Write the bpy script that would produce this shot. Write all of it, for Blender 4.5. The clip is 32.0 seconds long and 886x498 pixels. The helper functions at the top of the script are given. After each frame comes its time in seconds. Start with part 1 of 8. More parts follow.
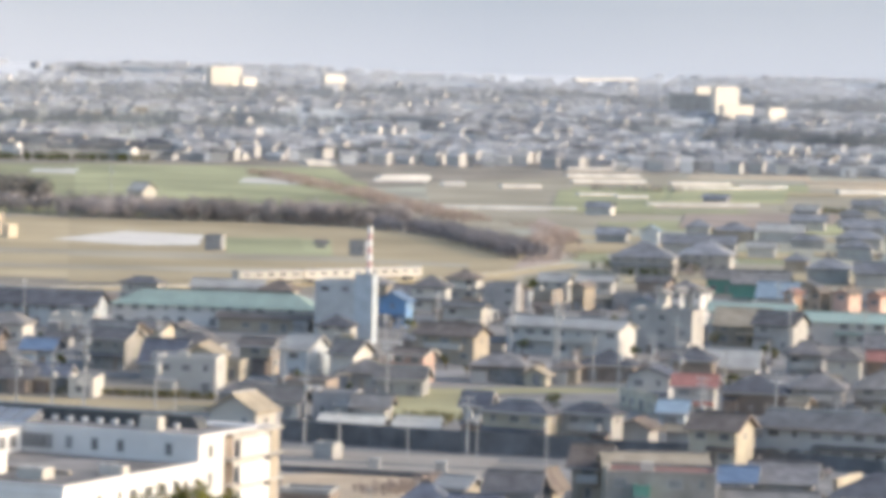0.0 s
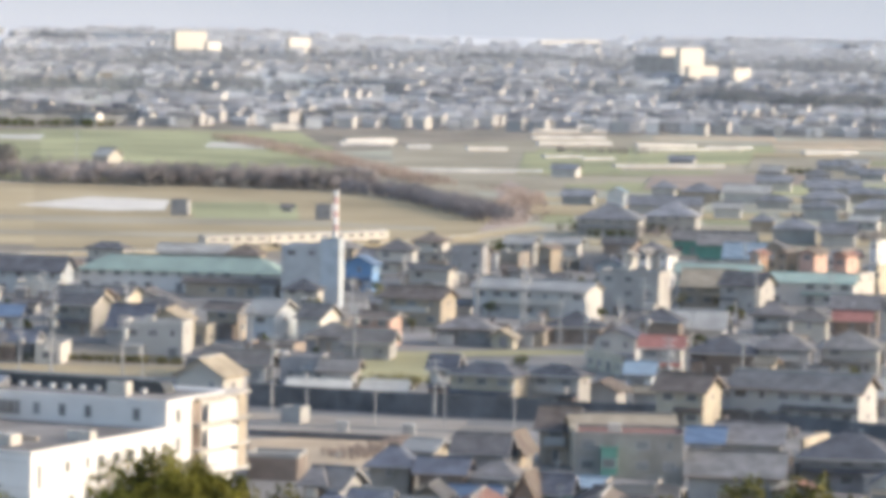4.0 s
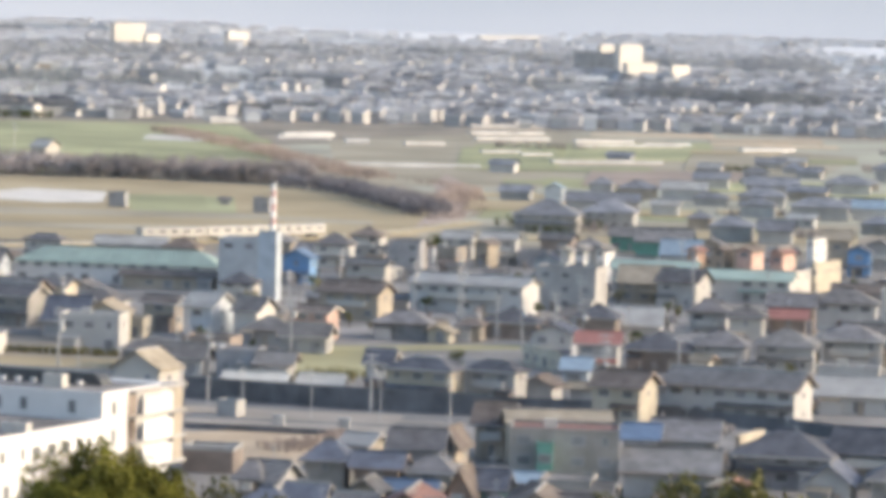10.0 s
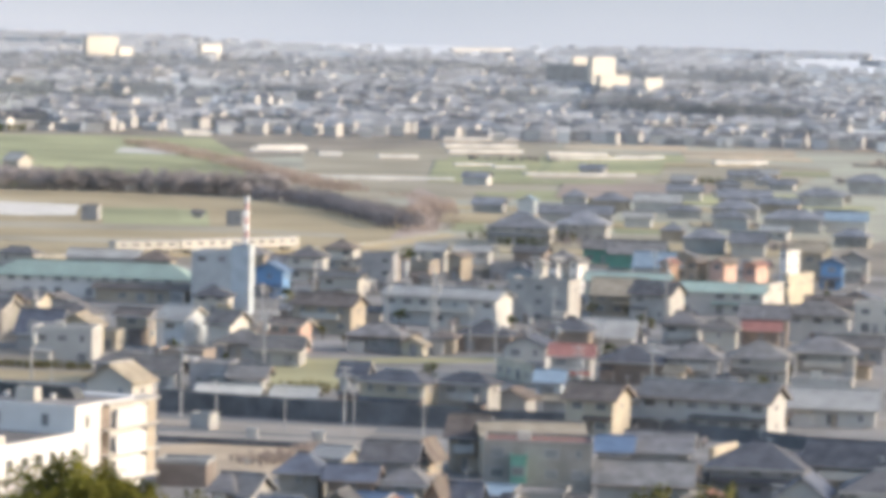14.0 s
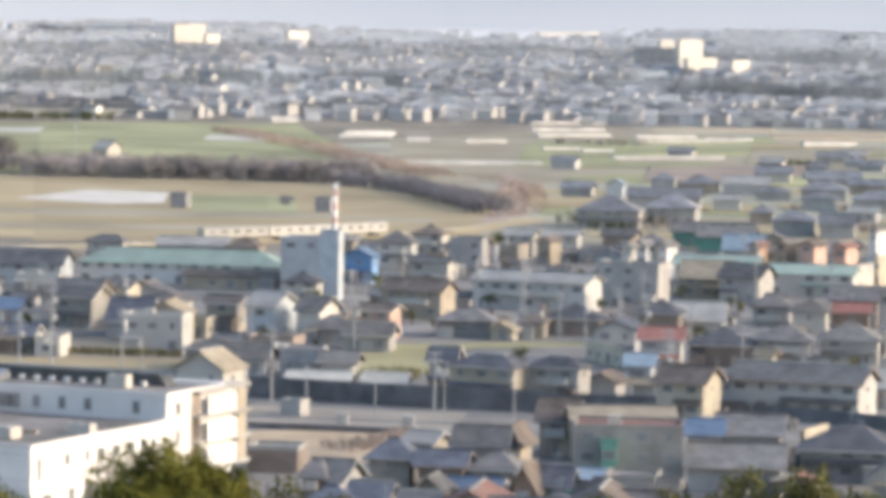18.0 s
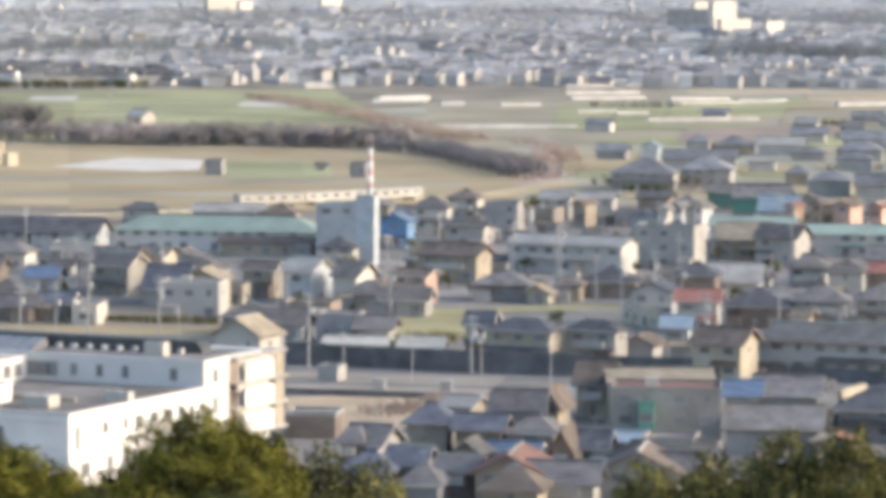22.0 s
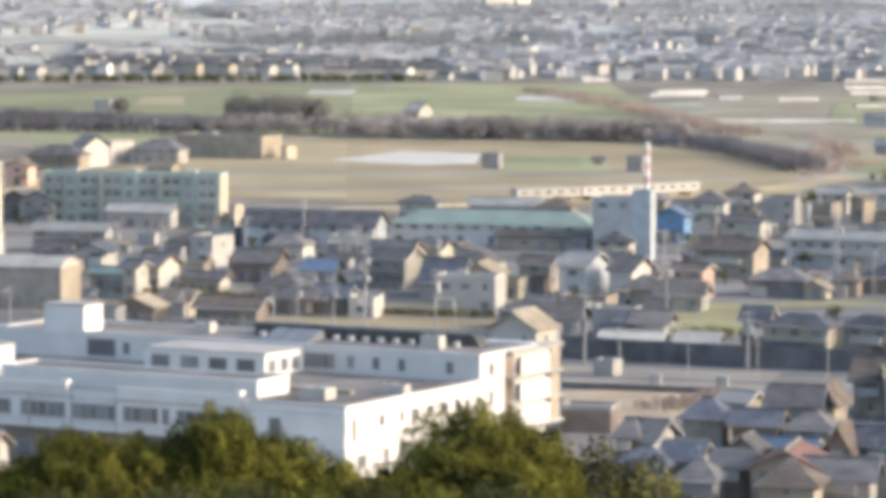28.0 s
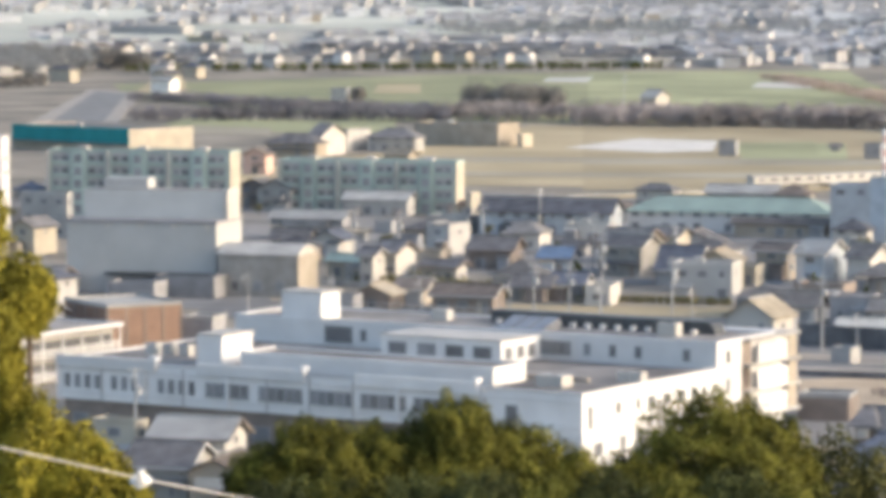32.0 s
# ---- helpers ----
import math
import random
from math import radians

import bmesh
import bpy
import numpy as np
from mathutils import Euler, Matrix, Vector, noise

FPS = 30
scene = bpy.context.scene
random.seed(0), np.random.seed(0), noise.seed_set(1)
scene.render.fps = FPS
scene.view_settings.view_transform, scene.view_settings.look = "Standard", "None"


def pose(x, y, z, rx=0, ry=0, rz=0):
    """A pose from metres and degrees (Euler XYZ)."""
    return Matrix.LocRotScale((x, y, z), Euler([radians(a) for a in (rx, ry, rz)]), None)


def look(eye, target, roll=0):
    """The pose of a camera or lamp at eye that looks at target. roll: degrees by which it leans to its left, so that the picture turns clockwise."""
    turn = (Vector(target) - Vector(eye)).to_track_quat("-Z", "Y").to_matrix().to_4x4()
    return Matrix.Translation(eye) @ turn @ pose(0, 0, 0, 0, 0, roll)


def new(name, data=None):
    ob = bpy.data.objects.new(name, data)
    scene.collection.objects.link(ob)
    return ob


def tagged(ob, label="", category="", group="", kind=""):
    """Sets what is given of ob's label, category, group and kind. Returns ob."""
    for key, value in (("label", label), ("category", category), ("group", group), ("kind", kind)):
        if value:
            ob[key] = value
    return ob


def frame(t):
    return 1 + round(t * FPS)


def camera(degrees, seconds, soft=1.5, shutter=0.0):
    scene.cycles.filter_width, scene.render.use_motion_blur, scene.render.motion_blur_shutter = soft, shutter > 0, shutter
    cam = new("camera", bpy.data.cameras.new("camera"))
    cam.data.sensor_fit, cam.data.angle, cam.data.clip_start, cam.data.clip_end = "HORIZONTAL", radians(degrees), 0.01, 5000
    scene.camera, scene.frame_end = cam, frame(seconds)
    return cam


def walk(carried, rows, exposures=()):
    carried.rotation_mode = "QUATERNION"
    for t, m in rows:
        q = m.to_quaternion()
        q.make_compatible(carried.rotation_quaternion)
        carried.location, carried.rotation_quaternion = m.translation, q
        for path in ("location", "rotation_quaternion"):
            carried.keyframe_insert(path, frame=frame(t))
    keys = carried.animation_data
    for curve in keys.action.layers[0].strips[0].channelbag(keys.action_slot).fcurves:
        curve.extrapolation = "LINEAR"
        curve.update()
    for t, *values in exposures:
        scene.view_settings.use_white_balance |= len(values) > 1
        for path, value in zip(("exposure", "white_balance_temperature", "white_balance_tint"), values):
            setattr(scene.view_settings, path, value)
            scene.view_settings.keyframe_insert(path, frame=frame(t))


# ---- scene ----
cam = camera(13.0, 32.0, 5.8)
EYE = 58.0
ROWS = [
    (0.0, 0.5083, -2.8886, 1.395),
    (0.5, -0.0419, -3.1912, 1.258),
    (1.0, 0.0704, -3.3592, 1.242),
    (1.5, 0.0019, -3.2989, 1.109),
    (2.0, 0.0296, -2.8207, 1.114),
    (2.5, -0.0063, -2.6952, 1.077),
    (3.0, 0.0742, -2.5737, 0.934),
    (3.5, 0.0397, -3.0403, 0.872),
    (4.0, -0.0000, -3.4222, 1.000),
    (4.5, 0.1873, -3.5295, 0.978),
    (6.5, 0.2765, -3.6123, 0.850),
    (7.0, 0.0623, -3.6959, 0.902),
    (7.5, -0.1864, -3.5816, 0.698),
    (8.0, -0.2769, -3.3575, 0.732),
    (8.5, -0.2549, -3.4547, 0.969),
    (9.0, -0.5823, -3.3676, 0.882),
    (9.2, -0.1107, -3.0519, 1.082),
    (9.5, -1.1933, -2.9002, 1.341),
    (10.0, -0.9255, -3.4826, 1.539),
    (10.5, -1.0823, -3.5492, 1.408),
    (11.0, -1.3218, -3.2142, 1.699),
    (11.5, -0.7686, -2.7752, 1.482),
    (12.0, -1.2523, -2.7429, 1.253),
    (12.5, -1.1141, -3.0423, 1.550),
    (13.0, -1.0839, -3.0612, 1.483),
    (13.5, -1.1859, -3.1467, 1.488),
    (14.0, -1.3167, -3.2853, 1.478),
    (14.5, -0.9793, -2.9918, 1.346),
    (16.5, -0.6800, -2.9769, 1.055),
    (17.0, -0.5140, -2.8542, 1.034),
    (17.5, -0.5571, -3.1588, 0.846),
    (18.0, -0.0105, -3.5375, 0.889),
    (18.5, -0.0443, -3.6093, 0.981),
    (19.0, -0.2351, -3.5724, 0.964),
    (19.5, -0.1389, -3.3884, 0.845),
    (20.0, 0.0759, -3.6437, 0.629),
    (20.5, 0.1983, -3.6410, 0.534),
    (21.0, 0.4055, -3.8622, 0.505),
    (21.5, 0.4162, -4.1275, 0.388),
    (22.0, 0.5112, -4.0683, 0.231),
    (22.5, 1.1807, -4.2741, 0.534),
    (23.0, 2.0576, -4.0711, 0.338),
    (23.5, 2.5622, -3.9770, 0.388),
    (24.0, 3.0341, -3.9697, 0.378),
    (24.5, 3.0160, -4.3844, 0.277),
    (25.0, 3.1971, -4.1832, 0.261),
    (25.5, 3.5733, -3.9301, 0.244),
    (26.0, 3.9033, -3.8826, 0.344),
    (26.5, 4.4048, -4.1294, 0.031),
    (28.5, 4.8226, -4.2040, 0.429),
    (29.0, 5.7993, -4.4196, 0.261),
    (29.5, 6.3414, -4.4354, 0.252),
    (30.0, 6.8507, -4.8750, 0.242),
    (30.5, 6.8852, -4.6145, 0.126),
    (31.0, 7.5032, -4.3922, 0.108),
    (31.5, 7.5612, -4.1948, 0.038),
    (32.0, 8.0835, -4.3557, -0.103),
]
walk(cam, [(t, pose(0, 0, EYE, 90 + pitch, 0, yaw) @ pose(0, 0, 0, 0, 0, roll)) for t, yaw, pitch, roll in ROWS],
     exposures=((0.0, 1.35, 6690, 10.8), (32.0, 1.35, 6690, 10.8)))

# ---- world and sun ----
SUN_AZ, SUN_EL = -4.0, 21.0
world = bpy.data.worlds.new("world")
scene.world = world
world.use_nodes = True
wn = world.node_tree
sky = wn.nodes.new("ShaderNodeTexSky")
sky.sky_type, sky.sun_disc = "NISHITA", False
sky.sun_elevation, sky.sun_rotation = radians(SUN_EL), radians(90 - SUN_AZ)
sky.dust_density, sky.air_density, sky.ozone_density = 2.5, 1.0, 1.0
wn.links.new(sky.outputs[0], wn.nodes["Background"].inputs[0])
wn.nodes["Background"].inputs[1].default_value = 0.15
sun = new("sun", bpy.data.lights.new("sun", "SUN"))
sun.data.energy, sun.data.angle, sun.data.color = 0.9, radians(0.6), (1.0, 0.87, 0.71)
sun_from = Vector((math.cos(radians(SUN_AZ)) * math.cos(radians(SUN_EL)), math.sin(radians(SUN_AZ)) * math.cos(radians(SUN_EL)), math.sin(radians(SUN_EL))))
sun.matrix_world = look(sun_from * 100, (0, 0, 0))

# ---- materials ----
MATS = {}


def mat(name, rgb, rough=0.85, var=0.18, scale=0.6, fine=6.0, bump=0.0, metal=0.0, second=None, stripe=None, spread=0.12, glow=0.0):
    """A surface: a base colour broken by coarse stains and fine grain, a little different on each object."""
    m = bpy.data.materials.new(name)
    m.use_nodes = True
    n, l = m.node_tree.nodes, m.node_tree.links
    b = n["Principled BSDF"]
    b.inputs["Roughness"].default_value, b.inputs["Metallic"].default_value = rough, metal
    if rough > 0.75:
        b.inputs["Specular IOR Level"].default_value = 0.12  # weathered and dull
    geo = n.new("ShaderNodeNewGeometry")
    info = n.new("ShaderNodeObjectInfo")
    coarse, grain = n.new("ShaderNodeTexNoise"), n.new("ShaderNodeTexNoise")
    for tex, s, detail in ((coarse, scale, 5), (grain, fine, 3)):
        tex.inputs["Scale"].default_value, tex.inputs["Detail"].default_value = s, detail
        l.new(geo.outputs["Position"], tex.inputs["Vector"])
    ramp = n.new("ShaderNodeValToRGB")
    dark = [c * (1 - var * 1.6) for c in rgb]
    light = [min(1, c * (1 + var)) for c in (second or rgb)]
    ramp.color_ramp.elements[0].position, ramp.color_ramp.elements[0].color = 0.3, (*dark, 1)
    ramp.color_ramp.elements[1].position, ramp.color_ramp.elements[1].color = 0.7, (*light, 1)
    l.new(coarse.outputs[0], ramp.inputs[0])
    hsv = n.new("ShaderNodeHueSaturation")
    l.new(ramp.outputs[0], hsv.inputs["Color"])
    val = n.new("ShaderNodeMapRange")
    val.inputs[3].default_value, val.inputs[4].default_value = 1 - spread, 1 + spread
    l.new(info.outputs["Random"], val.inputs[0])
    gr = n.new("ShaderNodeMapRange")
    gr.inputs[3].default_value, gr.inputs[4].default_value = 1 - var * 0.7, 1 + var * 0.7
    l.new(grain.outputs[0], gr.inputs[0])
    mul = n.new("ShaderNodeMath")
    mul.operation = "MULTIPLY"
    l.new(val.outputs[0], mul.inputs[0]), l.new(gr.outputs[0], mul.inputs[1])
    l.new(mul.outputs[0], hsv.inputs["Value"])
    l.new(hsv.outputs[0], b.inputs["Base Color"])
    if stripe:
        wave = n.new("ShaderNodeTexWave")
        wave.bands_direction, wave.inputs["Scale"].default_value = stripe[0], stripe[1]
        co = n.new("ShaderNodeTexCoord")
        l.new(co.outputs["Object"], wave.inputs["Vector"])
        bm_ = n.new("ShaderNodeBump")
        bm_.inputs["Strength"].default_value, bm_.inputs["Distance"].default_value = 0.8, stripe[2]
        l.new(wave.outputs[0], bm_.inputs["Height"]), l.new(bm_.outputs[0], b.inputs["Normal"])
    elif bump:
        bm_ = n.new("ShaderNodeBump")
        bm_.inputs["Strength"].default_value, bm_.inputs["Distance"].default_value = 0.7, bump
        l.new(grain.outputs[0], bm_.inputs["Height"]), l.new(bm_.outputs[0], b.inputs["Normal"])
    if glow:
        l.new(hsv.outputs[0], b.inputs["Emission Color"])
        b.inputs["Emission Strength"].default_value = glow
    MATS[name] = m
    return m


# walls
mat("white_paint", (0.595, 0.595, 0.59), 0.7, 0.06, 0.25, 3.0)
mat("offwhite", (0.455, 0.44, 0.41), 0.8, 0.08, 0.3, 3.0)
mat("cream", (0.41, 0.375, 0.31), 0.85, 0.10, 0.3, 3.0)
mat("tan", (0.345, 0.305, 0.255), 0.85, 0.12, 0.3, 3.0)
mat("greywall", (0.365, 0.36, 0.35), 0.85, 0.12, 0.3, 3.0)
mat("palegrey", (0.405, 0.405, 0.4), 0.8, 0.08, 0.25, 3.0)
mat("bluewall", (0.13, 0.25, 0.43), 0.6, 0.10, 0.4, 4.0)
mat("paleblue", (0.4, 0.435, 0.465), 0.8, 0.10, 0.4, 4.0)
mat("orangewall", (0.4, 0.275, 0.21), 0.85, 0.12, 0.4, 4.0)
mat("pinkwall", (0.50, 0.36, 0.31), 0.85, 0.12, 0.4, 4.0)
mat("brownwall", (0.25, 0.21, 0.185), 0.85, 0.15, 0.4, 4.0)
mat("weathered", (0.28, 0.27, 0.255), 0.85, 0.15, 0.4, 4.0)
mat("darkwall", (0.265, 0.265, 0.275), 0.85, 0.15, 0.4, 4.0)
mat("brick_red", (0.255, 0.17, 0.13), 0.85, 0.10, 0.5, 5.0)
mat("mint", (0.355, 0.425, 0.39), 0.85, 0.07, 0.3, 3.0)
mat("greenwall", (0.12, 0.26, 0.22), 0.8, 0.12, 0.4, 4.0)
# roofs
T = ("Y", 1.6, 0.06)
mat("slate", (0.18, 0.178, 0.185), 0.85, 0.2, 0.5, 5.0, stripe=T, spread=0.25)
mat("navy", (0.12, 0.135, 0.17), 0.85, 0.2, 0.5, 5.0, stripe=T, spread=0.2)
mat("greytile", (0.195, 0.192, 0.192), 0.85, 0.2, 0.5, 5.0, stripe=T, spread=0.25)
mat("browntile", (0.18, 0.155, 0.14), 0.85, 0.2, 0.5, 5.0, stripe=T, spread=0.2)
mat("redroof", (0.38, 0.19, 0.17), 0.85, 0.15, 0.5, 5.0, stripe=T)
mat("palered", (0.255, 0.155, 0.135), 0.85, 0.15, 0.5, 5.0, stripe=T)
mat("blueroof", (0.14, 0.2, 0.295), 0.85, 0.15, 0.5, 5.0, stripe=T)
mat("skyroof", (0.25, 0.325, 0.395), 0.85, 0.10, 0.5, 5.0, stripe=T)
mat("dark_sheet", (0.095, 0.095, 0.1), 0.8, 0.2, 0.4, 4.0, stripe=T)
mat("tealroof", (0.29, 0.375, 0.345), 0.85, 0.10, 0.2, 3.0, stripe=T)
mat("deepteal", (0.03, 0.24, 0.25), 0.85, 0.10, 0.2, 3.0, stripe=T)
mat("paleroof", (0.355, 0.355, 0.345), 0.85, 0.12, 0.3, 4.0, stripe=T)
mat("ink_tile", (0.105, 0.11, 0.125), 0.85, 0.2, 0.5, 5.0, stripe=T, spread=0.2)
mat("whiteroof", (0.56, 0.55, 0.51), 0.85, 0.1, 0.3, 4.0, stripe=T)
# slate tiles of the far plain, painted paler and bluer for haze
mat("haze_tile", (0.235, 0.245, 0.27), 0.85, 0.2, 0.3, 4.0, stripe=T, spread=0.2)
# farthest trees, haze mixed into the leaf colour
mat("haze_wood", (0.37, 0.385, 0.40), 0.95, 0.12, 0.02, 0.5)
mat("pale_plain", (0.335, 0.325, 0.275), 0.95, 0.14, 0.015, 0.3, second=(0.375, 0.375, 0.3))
mat("rusty_bank", (0.31, 0.255, 0.22), 0.95, 0.16, 0.04, 0.6)
mat("tanroof", (0.34, 0.30, 0.24), 0.85, 0.15, 0.4, 4.0, stripe=T)
mat("flatroof", (0.235, 0.222, 0.212), 0.9, 0.25, 0.15, 2.0)
# small parts
mat("window_frame", (0.35, 0.36, 0.37), 0.5, 0.05, metal=0.3)
mat("glass", (0.19, 0.195, 0.205), 0.18, 0.15, 0.3, 1.0, spread=0.35)
mat("concrete", (0.40, 0.39, 0.37), 0.9, 0.15, 0.3, 4.0)
mat("pole", (0.42, 0.42, 0.41), 0.85, 0.10)
mat("steel", (0.45, 0.46, 0.47), 0.45, 0.1, metal=0.6)
mat("dark_metal", (0.06, 0.065, 0.07), 0.6, 0.2)
mat("wire", (0.62, 0.60, 0.56), 0.5, 0.05)
mat("stack_red", (0.60, 0.40, 0.38), 0.6, 0.1)
mat("stack_white", (0.78, 0.77, 0.75), 0.6, 0.06)
mat("fence_mesh", (0.135, 0.14, 0.15), 0.8, 0.2, 0.3, 2.0)
mat("bark", (0.12, 0.09, 0.065), 0.95, 0.25, 2.0, 20.0, bump=0.05)
mat("leaf", (0.022, 0.034, 0.01), 0.85, 0.35, 0.9, 4.0, second=(0.148, 0.142, 0.026))
mat("leaf_near", (0.12, 0.12, 0.018), 0.85, 0.3, 0.6, 4.0, second=(0.26, 0.225, 0.03))
mat("leaf_dusty", (0.07, 0.08, 0.03), 0.85, 0.35, 0.7, 4.0, second=(0.15, 0.14, 0.045))
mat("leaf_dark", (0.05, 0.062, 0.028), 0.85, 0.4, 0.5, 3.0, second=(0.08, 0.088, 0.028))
# bare grey-brown twigs, lightened to carry the haze over the river
mat("bare_twigs", (0.28, 0.26, 0.26), 0.95, 0.2, 0.05, 1.0, second=(0.355, 0.32, 0.31))
mat("thicket", (0.21, 0.205, 0.225), 0.95, 0.2, 0.05, 1.0)
mat("grove", (0.18, 0.175, 0.165), 0.95, 0.25, 0.1, 1.0)
# distant trees, greyed and blued in the colour for haze
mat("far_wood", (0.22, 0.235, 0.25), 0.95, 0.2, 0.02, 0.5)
mat("reed", (0.4, 0.33, 0.29), 0.95, 0.25, 0.05, 1.0)
mat("garden_green", (0.18, 0.165, 0.08), 0.9, 0.3, 0.3, 2.0)
# ground
mat("earth", (0.20, 0.185, 0.16), 0.95, 0.22, 0.03, 0.6, second=(0.25, 0.22, 0.18))
mat("grass_field", (0.265, 0.285, 0.175), 0.95, 0.16, 0.02, 0.4, second=(0.3, 0.3, 0.18), spread=0.14)
mat("lawn", (0.275, 0.262, 0.16), 0.95, 0.16, 0.05, 0.6, second=(0.3, 0.28, 0.165))
mat("straw_field", (0.34, 0.283, 0.18), 0.95, 0.12, 0.02, 0.5, second=(0.385, 0.32, 0.21), spread=0.12)
mat("dry_field", (0.285, 0.26, 0.2), 0.95, 0.14, 0.02, 0.5, second=(0.32, 0.29, 0.225), spread=0.12)
mat("bare_yard", (0.46, 0.37, 0.27), 0.95, 0.14, 0.08, 1.0)
mat("town_ground", (0.265, 0.255, 0.245), 0.95, 0.25, 0.06, 0.8)
mat("hallgrey", (0.45, 0.455, 0.445), 0.8, 0.07, 0.15, 2.0)
mat("asphalt", (0.19, 0.19, 0.19), 0.9, 0.15, 0.1, 2.0)
mat("pale_road", (0.29, 0.265, 0.235), 0.9, 0.1, 0.1, 2.0)
# far town and plots: distance haze is mixed into these base colours
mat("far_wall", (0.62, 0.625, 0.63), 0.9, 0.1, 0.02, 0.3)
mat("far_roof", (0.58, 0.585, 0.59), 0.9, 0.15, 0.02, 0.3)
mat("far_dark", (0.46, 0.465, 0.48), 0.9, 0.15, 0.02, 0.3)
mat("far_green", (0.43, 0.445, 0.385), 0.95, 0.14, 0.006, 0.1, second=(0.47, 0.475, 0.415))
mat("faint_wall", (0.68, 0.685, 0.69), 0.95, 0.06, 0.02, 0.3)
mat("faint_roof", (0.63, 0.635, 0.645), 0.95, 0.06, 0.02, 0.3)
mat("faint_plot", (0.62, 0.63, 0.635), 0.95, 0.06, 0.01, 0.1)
# far_dim: darker wall copy for aslant houses, whose gables catch the sun
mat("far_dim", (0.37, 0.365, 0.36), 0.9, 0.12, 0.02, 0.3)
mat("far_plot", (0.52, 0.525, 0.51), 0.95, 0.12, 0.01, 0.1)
mat("plastic_sheet", (0.52, 0.50, 0.46), 0.9, 0.16, 0.12, 1.0)


# ---- mesh helpers ----
def mesh_from(name, verts, faces, mats, idx=None, smooth=False):
    me = bpy.data.meshes.new(name)
    me.from_pydata([tuple(v) for v in verts], [], faces)
    for m_ in mats:
        me.materials.append(MATS[m_])
    if idx is not None:
        me.polygons.foreach_set("material_index", idx)
    if smooth:
        me.polygons.foreach_set("use_smooth", [True] * len(me.polygons))
    me.update()
    return me


BOXF = [(0, 3, 2, 1), (4, 5, 6, 7), (0, 1, 5, 4), (1, 2, 6, 5), (2, 3, 7, 6), (3, 0, 4, 7)]


def box_vf(x0, x1, y0, y1, z0, z1):
    return [(x0, y0, z0), (x1, y0, z0), (x1, y1, z0), (x0, y1, z0), (x0, y0, z1), (x1, y0, z1), (x1, y1, z1), (x0, y1, z1)], BOXF


def join_vf(*pieces):
    v, f = [], []
    for pv, pf in pieces:
        o = len(v)
        v += pv
        f += [tuple(i + o for i in q) for q in pf]
    return v, f


def part(name, vf, material, parent, label="", at=None, rz=0.0, smooth=False):
    """One mesh object under a thing or part; vf: vertices and faces, or a mesh."""
    me = vf if isinstance(vf, bpy.types.Mesh) else mesh_from(name, vf[0], vf[1], [material], smooth=smooth)
    ob = new(name, me)
    ob.parent = parent
    if at is not None:
        ob.matrix_basis = pose(*at, 0, 0, rz)
    if label:
        ob["label"] = label
    return ob


def thing(name, x, y, z, rz, label, category, group="", kind=""):
    e = new(name)
    e.matrix_basis = pose(x, y, z, 0, 0, rz)
    return tagged(e, label, category, group, kind)


def cyl_vf(r0, r1, z0, z1, n=10, cx=0.0, cy=0.0):
    v = [(cx + r * math.cos(2 * math.pi * i / n), cy + r * math.sin(2 * math.pi * i / n), z) for r, z in ((r0, z0), (r1, z1)) for i in range(n)]
    f = [(i, (i + 1) % n, n + (i + 1) % n, n + i) for i in range(n)] + [tuple(range(n))[::-1], tuple(range(n, 2 * n))]
    return v, f


def ground_z(x, y):
    d = math.hypot(x, y)
    if d < 300:
        return 26.5 * (1 + math.cos(math.pi * d / 300.0))
    return 52.0 * min(max((d - 2300) / 2300.0, 0), 1.2) ** 1.2


def ring_vf(x0, x1, z0, z1, t, y0, y1):
    """An upright rectangular frame of width t."""
    v = [(x, y, z) for y in (y0, y1) for x, z in ((x0, z0), (x1, z0), (x1, z1), (x0, z1), (x0 + t, z0 + t), (x1 - t, z0 + t), (x1 - t, z1 - t), (x0 + t, z1 - t))]
    f = []
    for i in range(4):
        j = (i + 1) % 4
        f += [(i, j, 4 + j, 4 + i), (8 + j, 8 + i, 12 + i, 12 + j), (j, i, 8 + i, 8 + j), (4 + i, 4 + j, 12 + j, 12 + i)]
    return v, f


def rim_vf(x0, x1, y0, y1, t, z0, z1):
    """A level rim round a roof."""
    v, f = ring_vf(x0, x1, y0, y1, t, z0, z1)
    return [(x, z, y) for x, y, z in v], [q[::-1] for q in f]


WIN = {}


def window_part(parent, x, y, z, rz, w, h, mullions=1):
    """A framed window on a wall, its pane a sub-part; meshes are shared by size."""
    key = (round(w, 1), round(h, 1), mullions)
    if key not in WIN:
        w_, h_ = key[:2]
        t = 0.07
        WIN[key] = (mesh_from("window", *ring_vf(-w_ / 2, w_ / 2, 0, h_, t, -0.06, 0.02), ["window_frame"]), mesh_from("pane", *box_vf(-w_ / 2 + t, w_ / 2 - t, -0.02, 0.01, t, h_ - t), ["glass"]))
    fr = part("window", WIN[key][0], None, parent, at=(x, y, z), rz=rz)
    part("pane", WIN[key][1], None, fr)
    return fr


